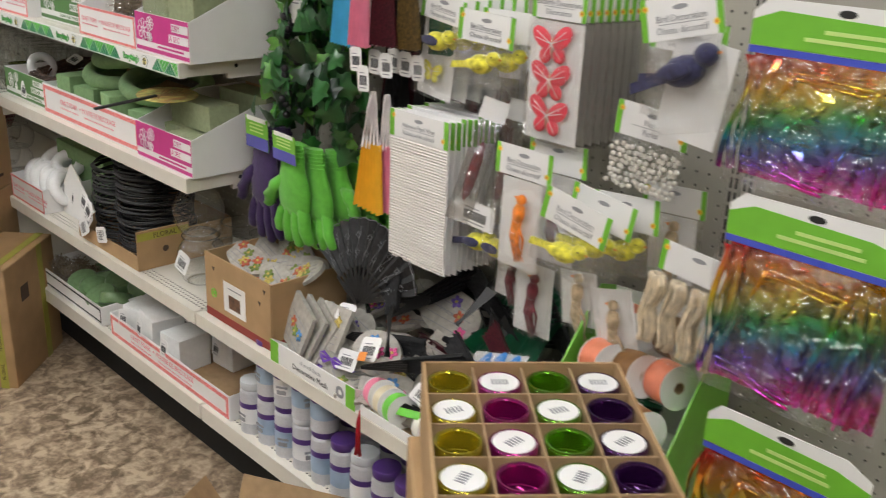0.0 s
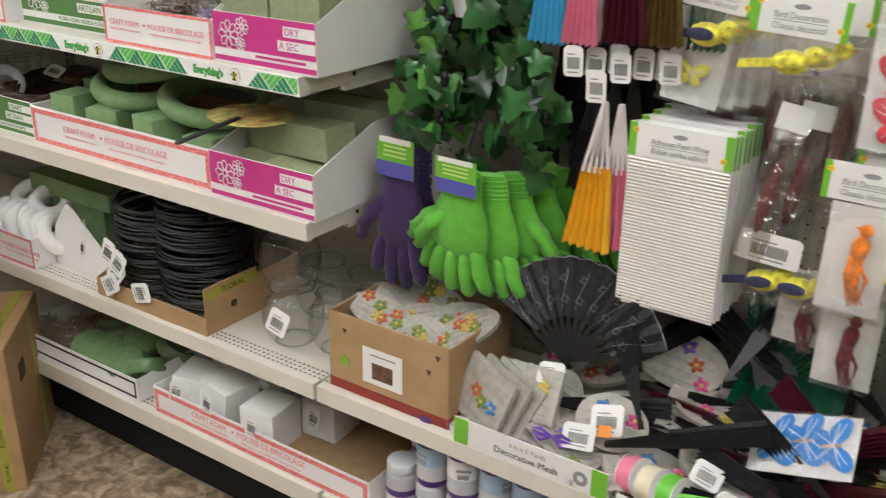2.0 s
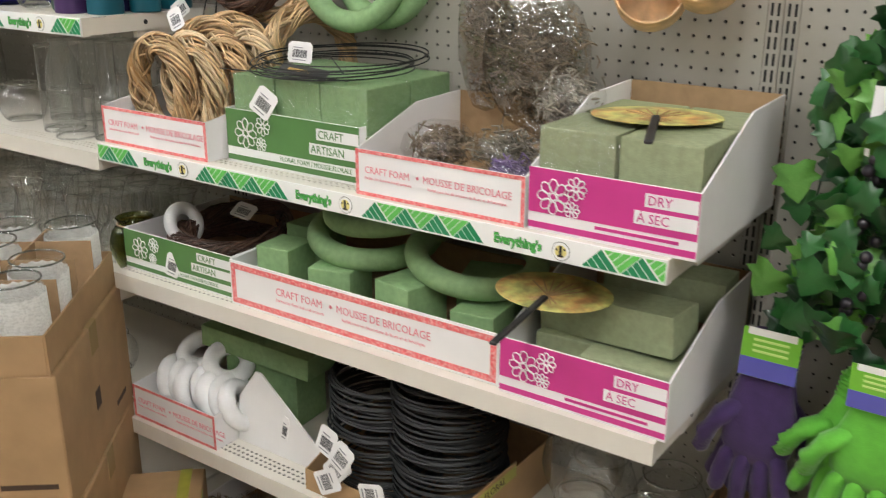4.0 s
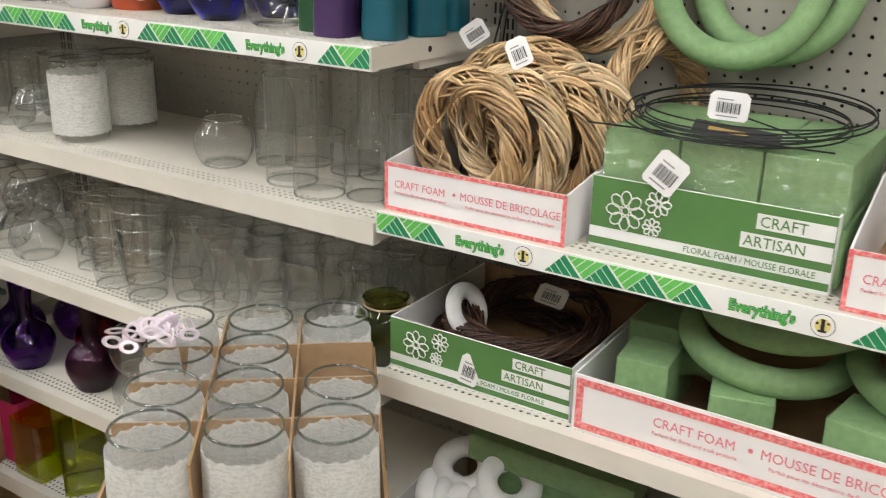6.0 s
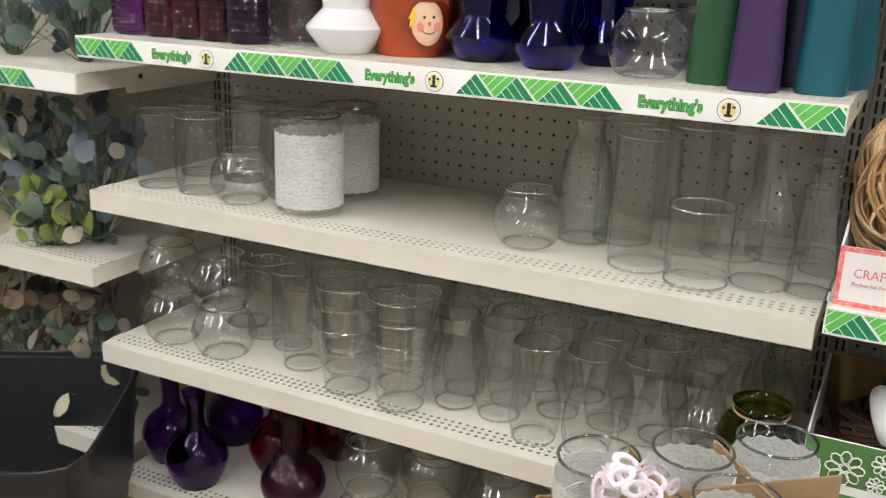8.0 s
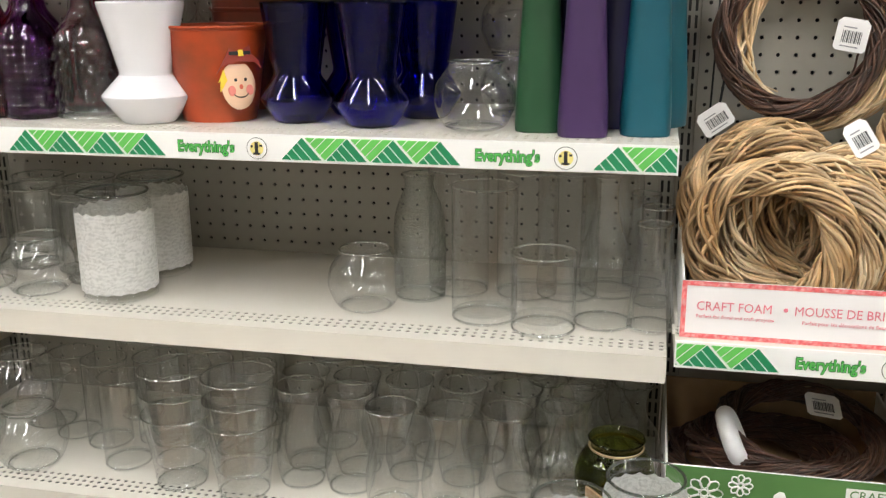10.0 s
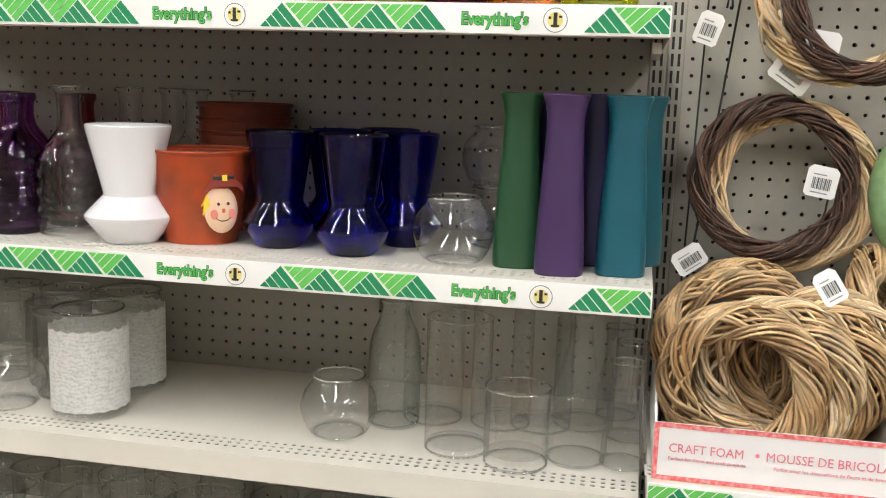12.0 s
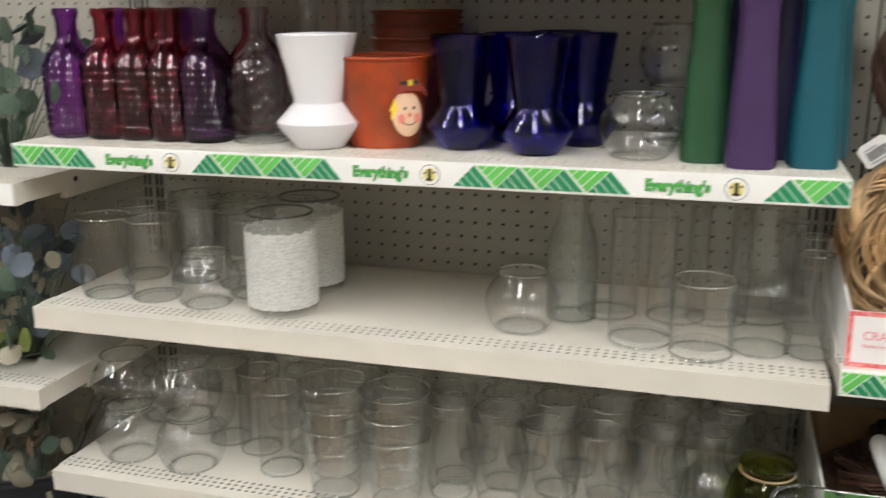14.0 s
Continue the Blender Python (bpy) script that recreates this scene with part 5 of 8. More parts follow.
cloche = vessel("plastic_globe", [(0.03, 0), (0.05, 0.01), (0.068, 0.055), (0.06, 0.10), (0.045, 0.12), (0.05, 0.132)], (-0.165, 0.12, B3), GLASS, "clear plastic globe vase with a price tag", "vase", "clear globe vases")
copies(cloche, [(-0.20, 0.26, B3), (-0.06, 0.15, B3), (-0.17, 0.12, B3 + 0.136), (-0.07, 0.27, B3)])
hang_tag((-0.155, 0.046, B3 + 0.05), 0.05, 0.055, 5, 18, -10)

# base deck of the foam bay
t1 = thing("display_box", pose(-1.09, 0.015, BB), "white display tray with a black printed border", "box", "printed display boxes")
open_box(t1, 0.49, 0.30, 0.062, 0.07, PAPER)
bars(t1, [(0.006, 0.484, 0.048, 0.054), (0.006, 0.484, 0.008, 0.014), (0.006, 0.012, 0.014, 0.048), (0.478, 0.484, 0.014, 0.048)], BLACK_INK)
disc = new("foam_disc", mesh_of("foam_disc", lathe([(0, 0), (0.045, 0), (0.05, 0.006), (0.05, 0.03), (0.045, 0.036), (0, 0.036)], 28), mat("film_wrapped_foam", (0.15, 0.25, 0.115), 0.3, vary=0.15, scale=60, bump=0.5, bump_scale=60, coat=0.5), 40))
disc.matrix_basis = pose(-0.86, 0.08, BB + 0.03, 20, 14, 0)
tagged(disc, "round green floral foam disc in a tray", "foam disc", "foam discs")
for i, (x, y, z) in enumerate(((-0.78, 0.075, 0.035), (-0.70, 0.07, 0.035), (-0.64, 0.08, 0.04), (-0.82, 0.16, 0.045), (-0.73, 0.15, 0.06), (-0.65, 0.17, 0.05), (-0.76, 0.24, 0.05), (-0.67, 0.26, 0.045), (-0.90, 0.18, 0.03))):
    copy_thing(disc, pose(x, y, BB + z, 24 * math.sin(i * 2.1), 26 * math.cos(i * 1.3), 0))
for i in range(4):
    moss((-1.04 + 0.05 * i, 0.07 + 0.05 * (i % 2), BB + 0.004), (0.085, 0.085, 0.085), 20 + i, "small bag of brown moss balls in a tray", MOSS_MAT)
craft = craft_box((-0.535, 0.012, BB), 0.66, 0.072, 0.30, 0.075, True)
for i, (x, y, t, h) in enumerate(((-0.47, 0.09, 20, 0.10), (-0.36, 0.085, -6, 0.12), (-0.22, 0.085, 4, 0.10), (-0.43, 0.2, 0, 0.1), (-0.3, 0.2, 4, 0.12), (-0.14, 0.2, 4, 0.09))):
    foam_block("foam_block", (x, y, BB + 0.0035), (0.095, 0.10, h), FOAM_W, "white foam cube wrapped in film", t, 8 if i < 2 else 0, "white foam cubes")
    hang_tag((x + 0.01, y - 0.075, BB + h * 0.55), 0.035, 0.05, t, 6, -4)


# ---- brown cartons in the aisle ----
def carton(m, w, d, h, label, tape=True, marks=()):
    o = thing("carton", m, label, "box", "brown cartons")
    part("body", box(-w / 2, w / 2, -d / 2, d / 2, 0, h, 0.003), CARD, o)
    if tape:
        tm = mat("clear_brown_tape", (0.45, 0.33, 0.17), 0.2)
        part("tape", box(-w / 2 - 0.0008, w / 2 + 0.0008, -0.024, 0.024, h - 0.0005, h + 0.0008), tm, o)
        for s in (-1, 1):
            part("tape", box(s * w / 2 - 0.0008, s * w / 2 + 0.0008, -0.024, 0.024, h - 0.06, h + 0.0008), tm, o)
    for face, u0, u1, z0, z1, mt in marks:
        if face == "x":
            part("print", box(w / 2 - 0.0004, w / 2 + 0.0009, u0, u1, z0, z1), mt, o)
        else:
            part("print", box(u0, u1, -d / 2 - 0.0009, -d / 2 + 0.0004, z0, z1), mt, o)
    return o


TURN = 39.0
stack_at = pose(-1.228, -0.268, 0, 0, 0, TURN)
z = 0.0
for k, h in enumerate((0.27, 0.27, 0.272)):
    carton(stack_at @ pose(0.004 * (k % 2), 0.004 * k, z + 0.0005 * k, 0, 0, 1.0 * (k % 2)), 0.36, 0.45, h, "plain brown cardboard carton in a stack", True,
           [("x", -0.03, 0.0, 0.10, 0.14, INK_BROWN), ("x", 0.1, 0.17, 0.04, 0.05, INK_BROWN), ("y", -0.06, 0.02, 0.10, 0.15, INK_BROWN), ("y", 0.06, 0.16, 0.05, 0.06, INK_BROWN)])
    z += h + 0.001
TRAY_Z = z
tray = thing("jar_carton", stack_at @ pose(0, 0, TRAY_Z), "low brown cardboard carton of lace jars with dividers", "box")
tw, td = 0.342, 0.432
part("bottom_panel", box(-tw / 2, tw / 2, -td / 2, td / 2, 0, 0.004), CARD, tray)
for s in (-1, 1):
    part("side_panel", box(s * tw / 2 - 0.002, s * tw / 2 + 0.002, -td / 2, td / 2, 0.004, 0.075), CARD, tray)
    part("end_panel", box(-tw / 2 + 0.002, tw / 2 - 0.002, s * td / 2 - 0.002, s * td / 2 + 0.002, 0.004, 0.075), CARD, tray)
for i in range(2):
    x = -tw / 2 + tw * (i + 1) / 3
    part("divider", box(x - 0.0015, x + 0.0015, -td / 2 + 0.006, td / 2 - 0.006, 0.0045, 0.136), CARD_IN, tray)
for j in range(1, 4):
    y = -td / 2 + td * j / 4
    part("divider", box(-tw / 2 + 0.005, tw / 2 - 0.005, y - 0.0015, y + 0.0015, 0.0045, 0.135), CARD_IN, tray)
star_print = plate([(0.028 * math.cos(t) * (1 if k % 2 else 0.7), 0.026 * math.sin(t) * (1 if k % 2 else 0.7)) for k, t in enumerate(np.linspace(0, 2 * math.pi, 17)[:-1])], 0.0008)
part("print", star_print, INK_BROWN, tray, "dark printed mark", m=pose(-0.02, -td / 2 - 0.0027, 0.046))
part("print", box(0.02, 0.05, -td / 2 - 0.0027, -td / 2 - 0.0018, 0.03, 0.06), INK_BROWN, tray)
part("print", box(-0.06, 0.09, -td / 2 - 0.0027, -td / 2 - 0.0018, 0.012, 0.018), INK_BROWN, tray)
for i in range(3):
    for j in range(4):
        if (i, j) == (2, 2):
            continue
        m = stack_at @ pose(-tw / 2 + tw * (i + 0.5) / 3, -td / 2 + td * (j + 0.5) / 4, TRAY_Z + 0.0045, 2.0 * math.sin(3 * i + j), 2.0 * math.cos(2 * j + i), 25 * i + 70 * j) @ Matrix.Diagonal((0.93, 0.93, 0.95, 1))
        copy_thing(jar_a, m)["group"] = "lace jars in a carton"
bow = thing("bow", stack_at @ pose(-0.135, 0.05, TRAY_Z + 0.172), "crumpled clear wrap with a pink and white ribbon bow", "bow")
rb = random.Random(5)
BOW = mat("pale_pink_ribbon", (0.82, 0.72, 0.79), 0.4, vary=0.2)
for k in range(22):
    ring = moved(torus(0.0105, 0.0034, 18, 6, 0.35), Matrix.Diagonal((1.25, 0.7, 1, 1)))
    part("ribbon_loop", ring, BOW, bow, m=pose(rb.gauss(0, 0.022), rb.gauss(0, 0.014), 0.012 + abs(rb.gauss(0, 0.008)), rb.uniform(40, 140), rb.uniform(-40, 40), rb.uniform(0, 360)), smooth=60)

fc = carton(pose(-1.00, -0.115, 0, 0, 0, 44), 0.165, 0.34, 0.40, "narrow brown carton with yellow-green printed tape", False,
            [("x", 0.05, 0.085, 0.0, 0.40, YEL_TAPE), ("y", 0.03, 0.055, 0.0, 0.40, YEL_TAPE), ("y", -0.045, 0.0, 0.28, 0.33, INK_BROWN), ("y", -0.07, -0.02, 0.10, 0.15, PAPER), ("x", -0.08, -0.03, 0.26, 0.31, INK_BROWN)])
part("top_tape", box(0.03, 0.055, -0.17, 0.17, 0.3995, 0.4009), YEL_TAPE, fc)
part("sticker", box(-0.04, -0.005, -0.06, -0.02, 0.3995, 0.4011), PAPER, fc)
for k in range(4):
    part("lettering", text_mesh("FLORAL", 0.016, INK_BROWN), INK_BROWN, fc, m=pose(0.048, -0.1712, 0.03 + 0.1 * k, 90, -90, 0))


# ---- goods on the pegboard bay ----
def hook(o, x, z, y0):
    """A zinc peg hook from the board out to y0, as part of what hangs on it."""
    part("peg_hook", raw_mesh("peg_hook", *tubes([[((x, BACK - 0.002, z), 0.0022), ((x, y0 + 0.01, z), 0.0022), ((x, y0 - 0.012, z + 0.008), 0.0022)]], 6), STEEL), STEEL, o)


def sunflower(o, x, y, z, r=0.006):
    v = plate([(r * (1 if k % 2 else 0.6) * math.cos(t), r * (1 if k % 2 else 0.6) * math.sin(t)) for k, t in enumerate(np.linspace(0, 2 * math.pi, 17)[:-1])], 0.0006)
    part("flower_print", v, YELLOW_INK, o, m=Matrix.Translation((x, y, z)))
    part("flower_print", lathe([(0, -0.0006), (r * 0.35, -0.0006), (r * 0.35, 0.0006), (0, 0.0006)], 10), mat_orange, o, m=pose(x, y - 0.0004, z, 90, 0, 0))


mat_orange = mat("orange_ink", (0.75, 0.25, 0.03), 0.5)


def header(o, x0, x1, z0, z1, y, lines=(), thick=0.0016):
    """A folded white header card with lime ends and small sunflowers."""
    h = part("header_card", box(x0, x1, y, y + thick, z0, z1, 0.0005), PAPER, o, "white header card with lime green ends")
    e = (x1 - x0) * 0.075
    for a, b in ((x0, x0 + e), (x1 - e, x1)):
        part("green_band", box(a, b, y - 0.0006, y - 0.0001, z0, z1), LIME, h)
    sunflower(h, x0 + e * 0.9, y - 0.0012, z1 - (z1 - z0) * 0.22)
    sunflower(h, x1 - e * 1.1, y - 0.0012, z0 + (z1 - z0) * 0.28)
    part("hang_hole", plate([(0.012 * math.cos(t) * (1 if abs(math.cos(t)) > 0.5 else 0.5), 0.004 * math.sin(t)) for t in np.linspace(0, 2 * math.pi, 13)[:-1]], 0.0006), GREY_INK, h, m=Matrix.Translation(((x0 + x1) / 2, y - 0.0008, z1 - (z1 - z0) * 0.26)))
    s = (z1 - z0) * 0.24
    for i, t in enumerate(lines):
        words(t, s, GREY_INK, h, (x0 + x1) / 2, y - 0.0008, z0 + (z1 - z0) * (0.42 - 0.28 * i), "CENTER", 0.85)
    if lines:
        part("rule", box(x0 + e * 3, x1 - e * 3, y - 0.0008, y - 0.0002, z0 + (z1 - z0) * 0.36, z0 + (z1 - z0) * 0.375), GREY_INK, h)
    return h


def pouch(o, x0, x1, z0, z1, y, thick=0.012, seed=1, material=None):
    """A crinkled clear bag, thicker in the middle."""
    bm = bmesh.new()
    n = 9
    grid = {}
    for side in (0, 1):
        for i in range(n + 1):
            for j in range(n + 1):
                u, v = i / n, j / n
                puff = thick * math.sin(math.pi * u) ** 0.5 * math.sin(math.pi * v) ** 0.6 if 0 < i < n and 0 < j < n else 0
                puff *= 0.7 + 0.6 * noise.noise(Vector((u * 7 + seed, v * 7, side * 5)))
                grid[side, i, j] = bm.verts.new((x0 + (x1 - x0) * u, y + (puff if side else -puff), z0 + (z1 - z0) * v))
        for i in range(n):
            for j in range(n):
                bm.faces.new((grid[side, i, j], grid[side, i + 1, j], grid[side, i + 1, j + 1], grid[side, i, j + 1]))
    return part("pouch", bm, material or CELLO, o, "crinkled clear plastic pouch")


def ellipsoid(sx, sy, sz, sub=2):
    bm = bmesh.new()
    bmesh.ops.create_icosphere(bm, subdivisions=sub, radius=1)
    return moved(bm, Matrix.Diagonal((sx, sy, sz, 1)))


FEATHER = {c: mat(c + "_feathers", rgb, 0.8, vary=0.35, scale=90, bump=0.4, bump_scale=160, sheen=0.3) for c, rgb in
           (("yellow", (0.72, 0.66, 0.06)), ("orange", (0.85, 0.24, 0.02)), ("maroon", (0.15, 0.015, 0.025)), ("blue", (0.025, 0.025, 0.075)), ("tan", (0.50, 0.38, 0.24)))}


def bird(o, x, y, z, colour, size=1.0, turn=0, second="blue"):
    b = part("bird", moved(joined(moved(ellipsoid(0.022, 0.014, 0.015), pose(0, 0, 0)), moved(ellipsoid(0.012, 0.011, 0.011), pose(0.024, 0, 0.010))), Matrix.Scale(size, 4)), FEATHER[colour], o, "%s feathered toy bird" % colour, m=pose(x, y, z, 0, turn, 0), smooth=50)
    part("tail", moved(plate([(0, 0.005), (-0.05, -0.002), (-0.052, -0.012), (0, -0.006)], 0.004), Matrix.Translation((-0.012, 0, 0)) @ Matrix.Scale(size, 4)), FEATHER[second], b)
    part("wing", moved(ellipsoid(0.018, 0.003, 0.008), pose(-0.004 * size, -0.013 * size, 0.002) @ Matrix.Scale(size, 4)), FEATHER[second], b, smooth=50)
    part("beak", moved(lathe([(0, 0), (0.003, 0), (0, 0.009)], 6), pose(0.034 * size, 0, 0.010 * size, 0, 90, 0)), mat_orange, b)
    part("eye", moved(ellipsoid(0.0016, 0.0016, 0.0016, 1), Matrix.Translation((0.028 * size, -0.0095 * size, 0.014 * size))), BLACK_INK, b)
    return b


# ivy garland
def ivy():
    o = thing("ivy_garland", (0.25, 0.25, 1.42), "hanging artificial ivy garland with dark green leaves", "artificial plant")
    rnd = random.Random(12)
    leaf_pts = [(0, 0), (0.35, -0.12), (0.62, -0.02), (0.5, 0.25), (0.72, 0.45), (0.42, 0.55), (0.3, 0.78), (0, 1.08)]
    leaf_pts = leaf_pts + [(-x, z) for x, z in leaf_pts[-2:0:-1]]
    mats = [mat("ivy_leaf_dark", (0.007, 0.036, 0.010), 0.28, vary=0.3, scale=50, per_object=0.3), mat("ivy_leaf_mid", (0.022, 0.105, 0.024), 0.3, vary=0.3, scale=50, per_object=0.3), mat("ivy_leaf_light", (0.10, 0.27, 0.05), 0.27, vary=0.3, scale=50, per_object=0.3)]
    leaves = []
    for mt in mats:
        bm = bmesh.new()
        mid = [bm.verts.new((0, -0.08, 0.0)), bm.verts.new((0, -0.10, 0.5)), bm.verts.new((0, -0.02, 1.08))]
        n = len(leaf_pts)
        ring = [bm.verts.new((x, 0.10 * abs(x) + 0.05 * math.sin(5 * z), z)) for x, z in leaf_pts]
        for k in range(n):
            a, b = ring[k], ring[(k + 1) % n]
            bm.faces.new((a, b, mid[1]))
        got = bmesh.ops.extrude_face_region(bm, geom=bm.faces[:])
        bmesh.ops.translate(bm, verts=[v for v in got["geom"] if isinstance(v, bmesh.types.BMVert)], vec=(0, 0.02, 0))
        bmesh.ops.delete(bm, geom=[v for v in bm.verts if not v.link_faces], context="VERTS")
        leaves.append(mesh_of("leaf", bm, mt, 60))
    stems = []
    for i in range(15):
        x0, y0 = rnd.uniform(-0.15, 0.16), rnd.uniform(-0.09, 0.08)
        bend = rnd.uniform(-0.05, 0.05)
        ln = rnd.uniform(0.30, 0.50)
        path = [((x0 * (0.5 + 0.6 * t) + bend * math.sin(3 * t), y0 * (0.4 + 0.7 * t), 0.03 - ln * t), 0.0016) for t in [k / 7 for k in range(8)]]
        stems.append(path)
        for k in range(25):
            t = rnd.uniform(0.0, 1.0)
            j = min(int(t * 7), 6)
            p = Vector(path[j][0]).lerp(Vector(path[j + 1][0]), t * 7 - j)
            s = rnd.uniform(0.030, 0.052)
            q = p + Vector((rnd.gauss(0, 0.028), rnd.gauss(-0.015, 0.03), rnd.gauss(0, 0.018)))
            part("leaf", leaves[rnd.choice((0, 0, 1, 1, 1, 2))], None, o, m=pose(q.x, q.y, q.z, rnd.uniform(-35, 35), rnd.uniform(120, 240), rnd.uniform(-50, 50)) @ Matrix.Scale(s, 4))
    part("stem", raw_mesh("stem", *tubes(stems, 5), mats[0]), None, o)
    hook(o, 0.0, 0.03, -0.08)
    berry = mesh_of("berry", ellipsoid(0.009, 0.009, 0.009), mat("black_berry", (0.012, 0.008, 0.014), 0.3), 60)
    for k in range(18):
        part("berry", berry, None, o, m=Matrix.Translation((-0.05 + rnd.gauss(0, 0.012), -0.09 + rnd.gauss(0, 0.01), -0.16 - 0.014 * k)))
    return o


ivy()
tg = thing("hang_card", (0.225, 0.16, 1.235), "white price card hung over the ivy", "tag")
part("card", plate([(-0.042, 0.055), (-0.042, 0.03), (-0.015, 0.02), (-0.01, 0), (0.012, 0), (0.018, 0.02), (0.045, 0.032), (0.045, 0.06), (0.04, 0.12), (-0.04, 0.12)], 0.0012), PAPER, tg)
part("green_band", box(0.03, 0.045, -0.0008, -0.0002, 0.035, 0.11), LIME, tg)
bars(tg, [(-0.02, 0.02, 0.05, 0.054), (-0.02, 0.015, 0.042, 0.045)], GREY_INK)


# gloves
def glove(m, material, label, tagged_card=True):
    o = thing("work_glove", m, label, "glove", "garden gloves")
    fingers = [[((x * 0.7, 0, -0.155), 0.0115), ((x, -0.004, -0.185), 0.0125), ((x * 1.18, -0.008, -0.215), 0.0125), ((x * 1.28 + k * 0.002, -0.006, -l + 0.008), 0.0115), ((x * 1.30 + k * 0.002, -0.005, -l), 0.006)]
               for k, (x, l) in enumerate(((-0.034, 0.245), (-0.0115, 0.262), (0.0115, 0.265), (0.034, 0.25)))]
    thumb = [((-0.025, 0, -0.10), 0.013), ((-0.050, -0.008, -0.125), 0.0145), ((-0.066, -0.012, -0.155), 0.014), ((-0.070, -0.012, -0.178), 0.012), ((-0.070, -0.012, -0.186), 0.006)]
    vs, fs = tubes(fingers + [thumb], 10)
    fm = raw_mesh("finger", vs, fs, material)
    palm = lathe([(0, -0.005), (0.030, -0.005), (0.033, -0.02), (0.034, -0.055), (0.0365, -0.075), (0.044, -0.10), (0.048, -0.13), (0.046, -0.165), (0.036, -0.185), (0, -0.19)], 24)
    part("palm", moved(palm, Matrix.Diagonal((1, 0.36, 1, 1))), material, o, smooth=70)
    part("finger", fm, material, o)
    for k in range(5):
        part("cuff_rib", moved(torus(0.0335, 0.0024, 28, 6), Matrix.Diagonal((1, 0.38, 1, 1))), material, o, m=Matrix.Translation((0, 0, -0.016 - 0.009 * k)), smooth=60)
    if tagged_card:
        c = part("glove_card", box(-0.036, 0.036, -0.0185, -0.017, -0.050, 0.020, 0.0005), LIME, o, "lime and blue printed glove card")
        part("blue_band", box(-0.036, 0.036, -0.0193, -0.0186, -0.049, -0.022), BLUE_VIOLET, c)
        part("top_tab", box(-0.030, 0.030, -0.0193, -0.0186, 0.011, 0.021), PAPER, c)
        for z in (0.003, -0.005, -0.013):
            part("print", box(-0.022, 0.022, -0.0193, -0.0187, z, z + 0.003), PALE_LIME, c)
    return o


BLUE_VIOLET = mat("violet_blue_print", (0.10, 0.10, 0.42), 0.45)
PALE_LIME = mat("pale_lime_print", (0.55, 0.72, 0.25), 0.45)
KNIT_GREEN = mat("lime_green_knit", (0.11, 0.43, 0.035), 0.8, vary=0.12, scale=60, bump=0.5, bump_scale=420, sheen=0.2)
KNIT_PURPLE = mat("purple_knit", (0.042, 0.016, 0.095), 0.8, vary=0.15, scale=60, bump=0.5, bump_scale=420, sheen=0.2)
glove(pose(0.103, 0.150, 0.985, 4, 3, 6) @ Matrix.Diagonal((1.12, 1.1, 1.12, 1)), KNIT_PURPLE, "purple knitted garden glove hung on the pegboard")
glove(pose(0.095, 0.205, 0.98, 4, 5, 8) @ Matrix.Diagonal((-1.1, 1, 1.12, 1)), KNIT_PURPLE, "purple knitted garden glove hung on the pegboard", False)
glove(pose(0.262, 0.120, 0.985, 3, 1, 0) @ Matrix.Diagonal((1.2, 1.2, 0.94, 1)), KNIT_GREEN, "bright lime knitted garden glove hung on the pegboard")
glove(pose(0.240, 0.165, 0.965, 3, 9, 4) @ Matrix.Diagonal((1.2, 1.1, 0.92, 1)), KNIT_GREEN, "bright lime knitted garden glove hung on the pegboard", False)
for k in range(5):
    glove(pose(0.296 + 0.022 * k, 0.155 + 0.040 * k, 0.972 - 0.003 * k, 2, -6 - 4 * k, -5) @ Matrix.Diagonal((-1.15 if k % 2 else 1.15, 1.1, 0.92, 1)), KNIT_GREEN, "bright lime knitted garden glove hung on the pegboard", False)


# folding fans hung as bundles
def closed_fan(m, material, label, length=0.235, w0=0.012, w1=0.042, handle=None, tassel=None):
    """A closed folding fan: pleated leaf that widens from its pivot at the origin down -z."""
    o = thing("folding_fan", m, label, "folding fan", "folding fans")
    bm = bmesh.new()
    n = 11
    rows = []
    for z, w in ((-length * 0.42, w0 + (w1 - w0) * 0.42), (-length, w1)):
        rows.append([bm.verts.new((-w + 2 * w * k / n, (0.006 if k % 2 else -0.004), z + (0.004 if k % 2 else 0))) for k in range(n + 1)])
    for k in range(n):
        bm.faces.new((rows[0][k], rows[0][k + 1], rows[1][k + 1], rows[1][k]))
    got = bmesh.ops.extrude_face_region(bm, geom=bm.faces[:])
    bmesh.ops.translate(bm, verts=[v for v in got["geom"] if isinstance(v, bmesh.types.BMVert)], vec=(0, 0.004, 0))
    part("leaf", bm, material, o)
    for k in range(5):
        a = (-1 + 2 * k / 4)
        part("rib", moved(joined(plate([(-0.0035, 0.004), (0.0035, 0.004), (0.003 + a * w1 * 0.5, -length * 0.46), (-0.003 + a * w1 * 0.5, -length * 0.46)], 0.0016)), Matrix.Translation((0, -0.006 + 0.0022 * k, 0))), handle or material, o)
    if tassel:
        part("tassel", raw_mesh("tassel", *tubes([[((0, -0.006, 0), 0.0008), ((0.003 * math.sin(k), -0.012, -0.03), 0.001), ((0.008 * math.sin(k * 2.1), -0.012 + 0.004 * math.cos(k), -0.085), 0.0008)] for k in range(12)], 4), tassel), tassel, o)
    return o


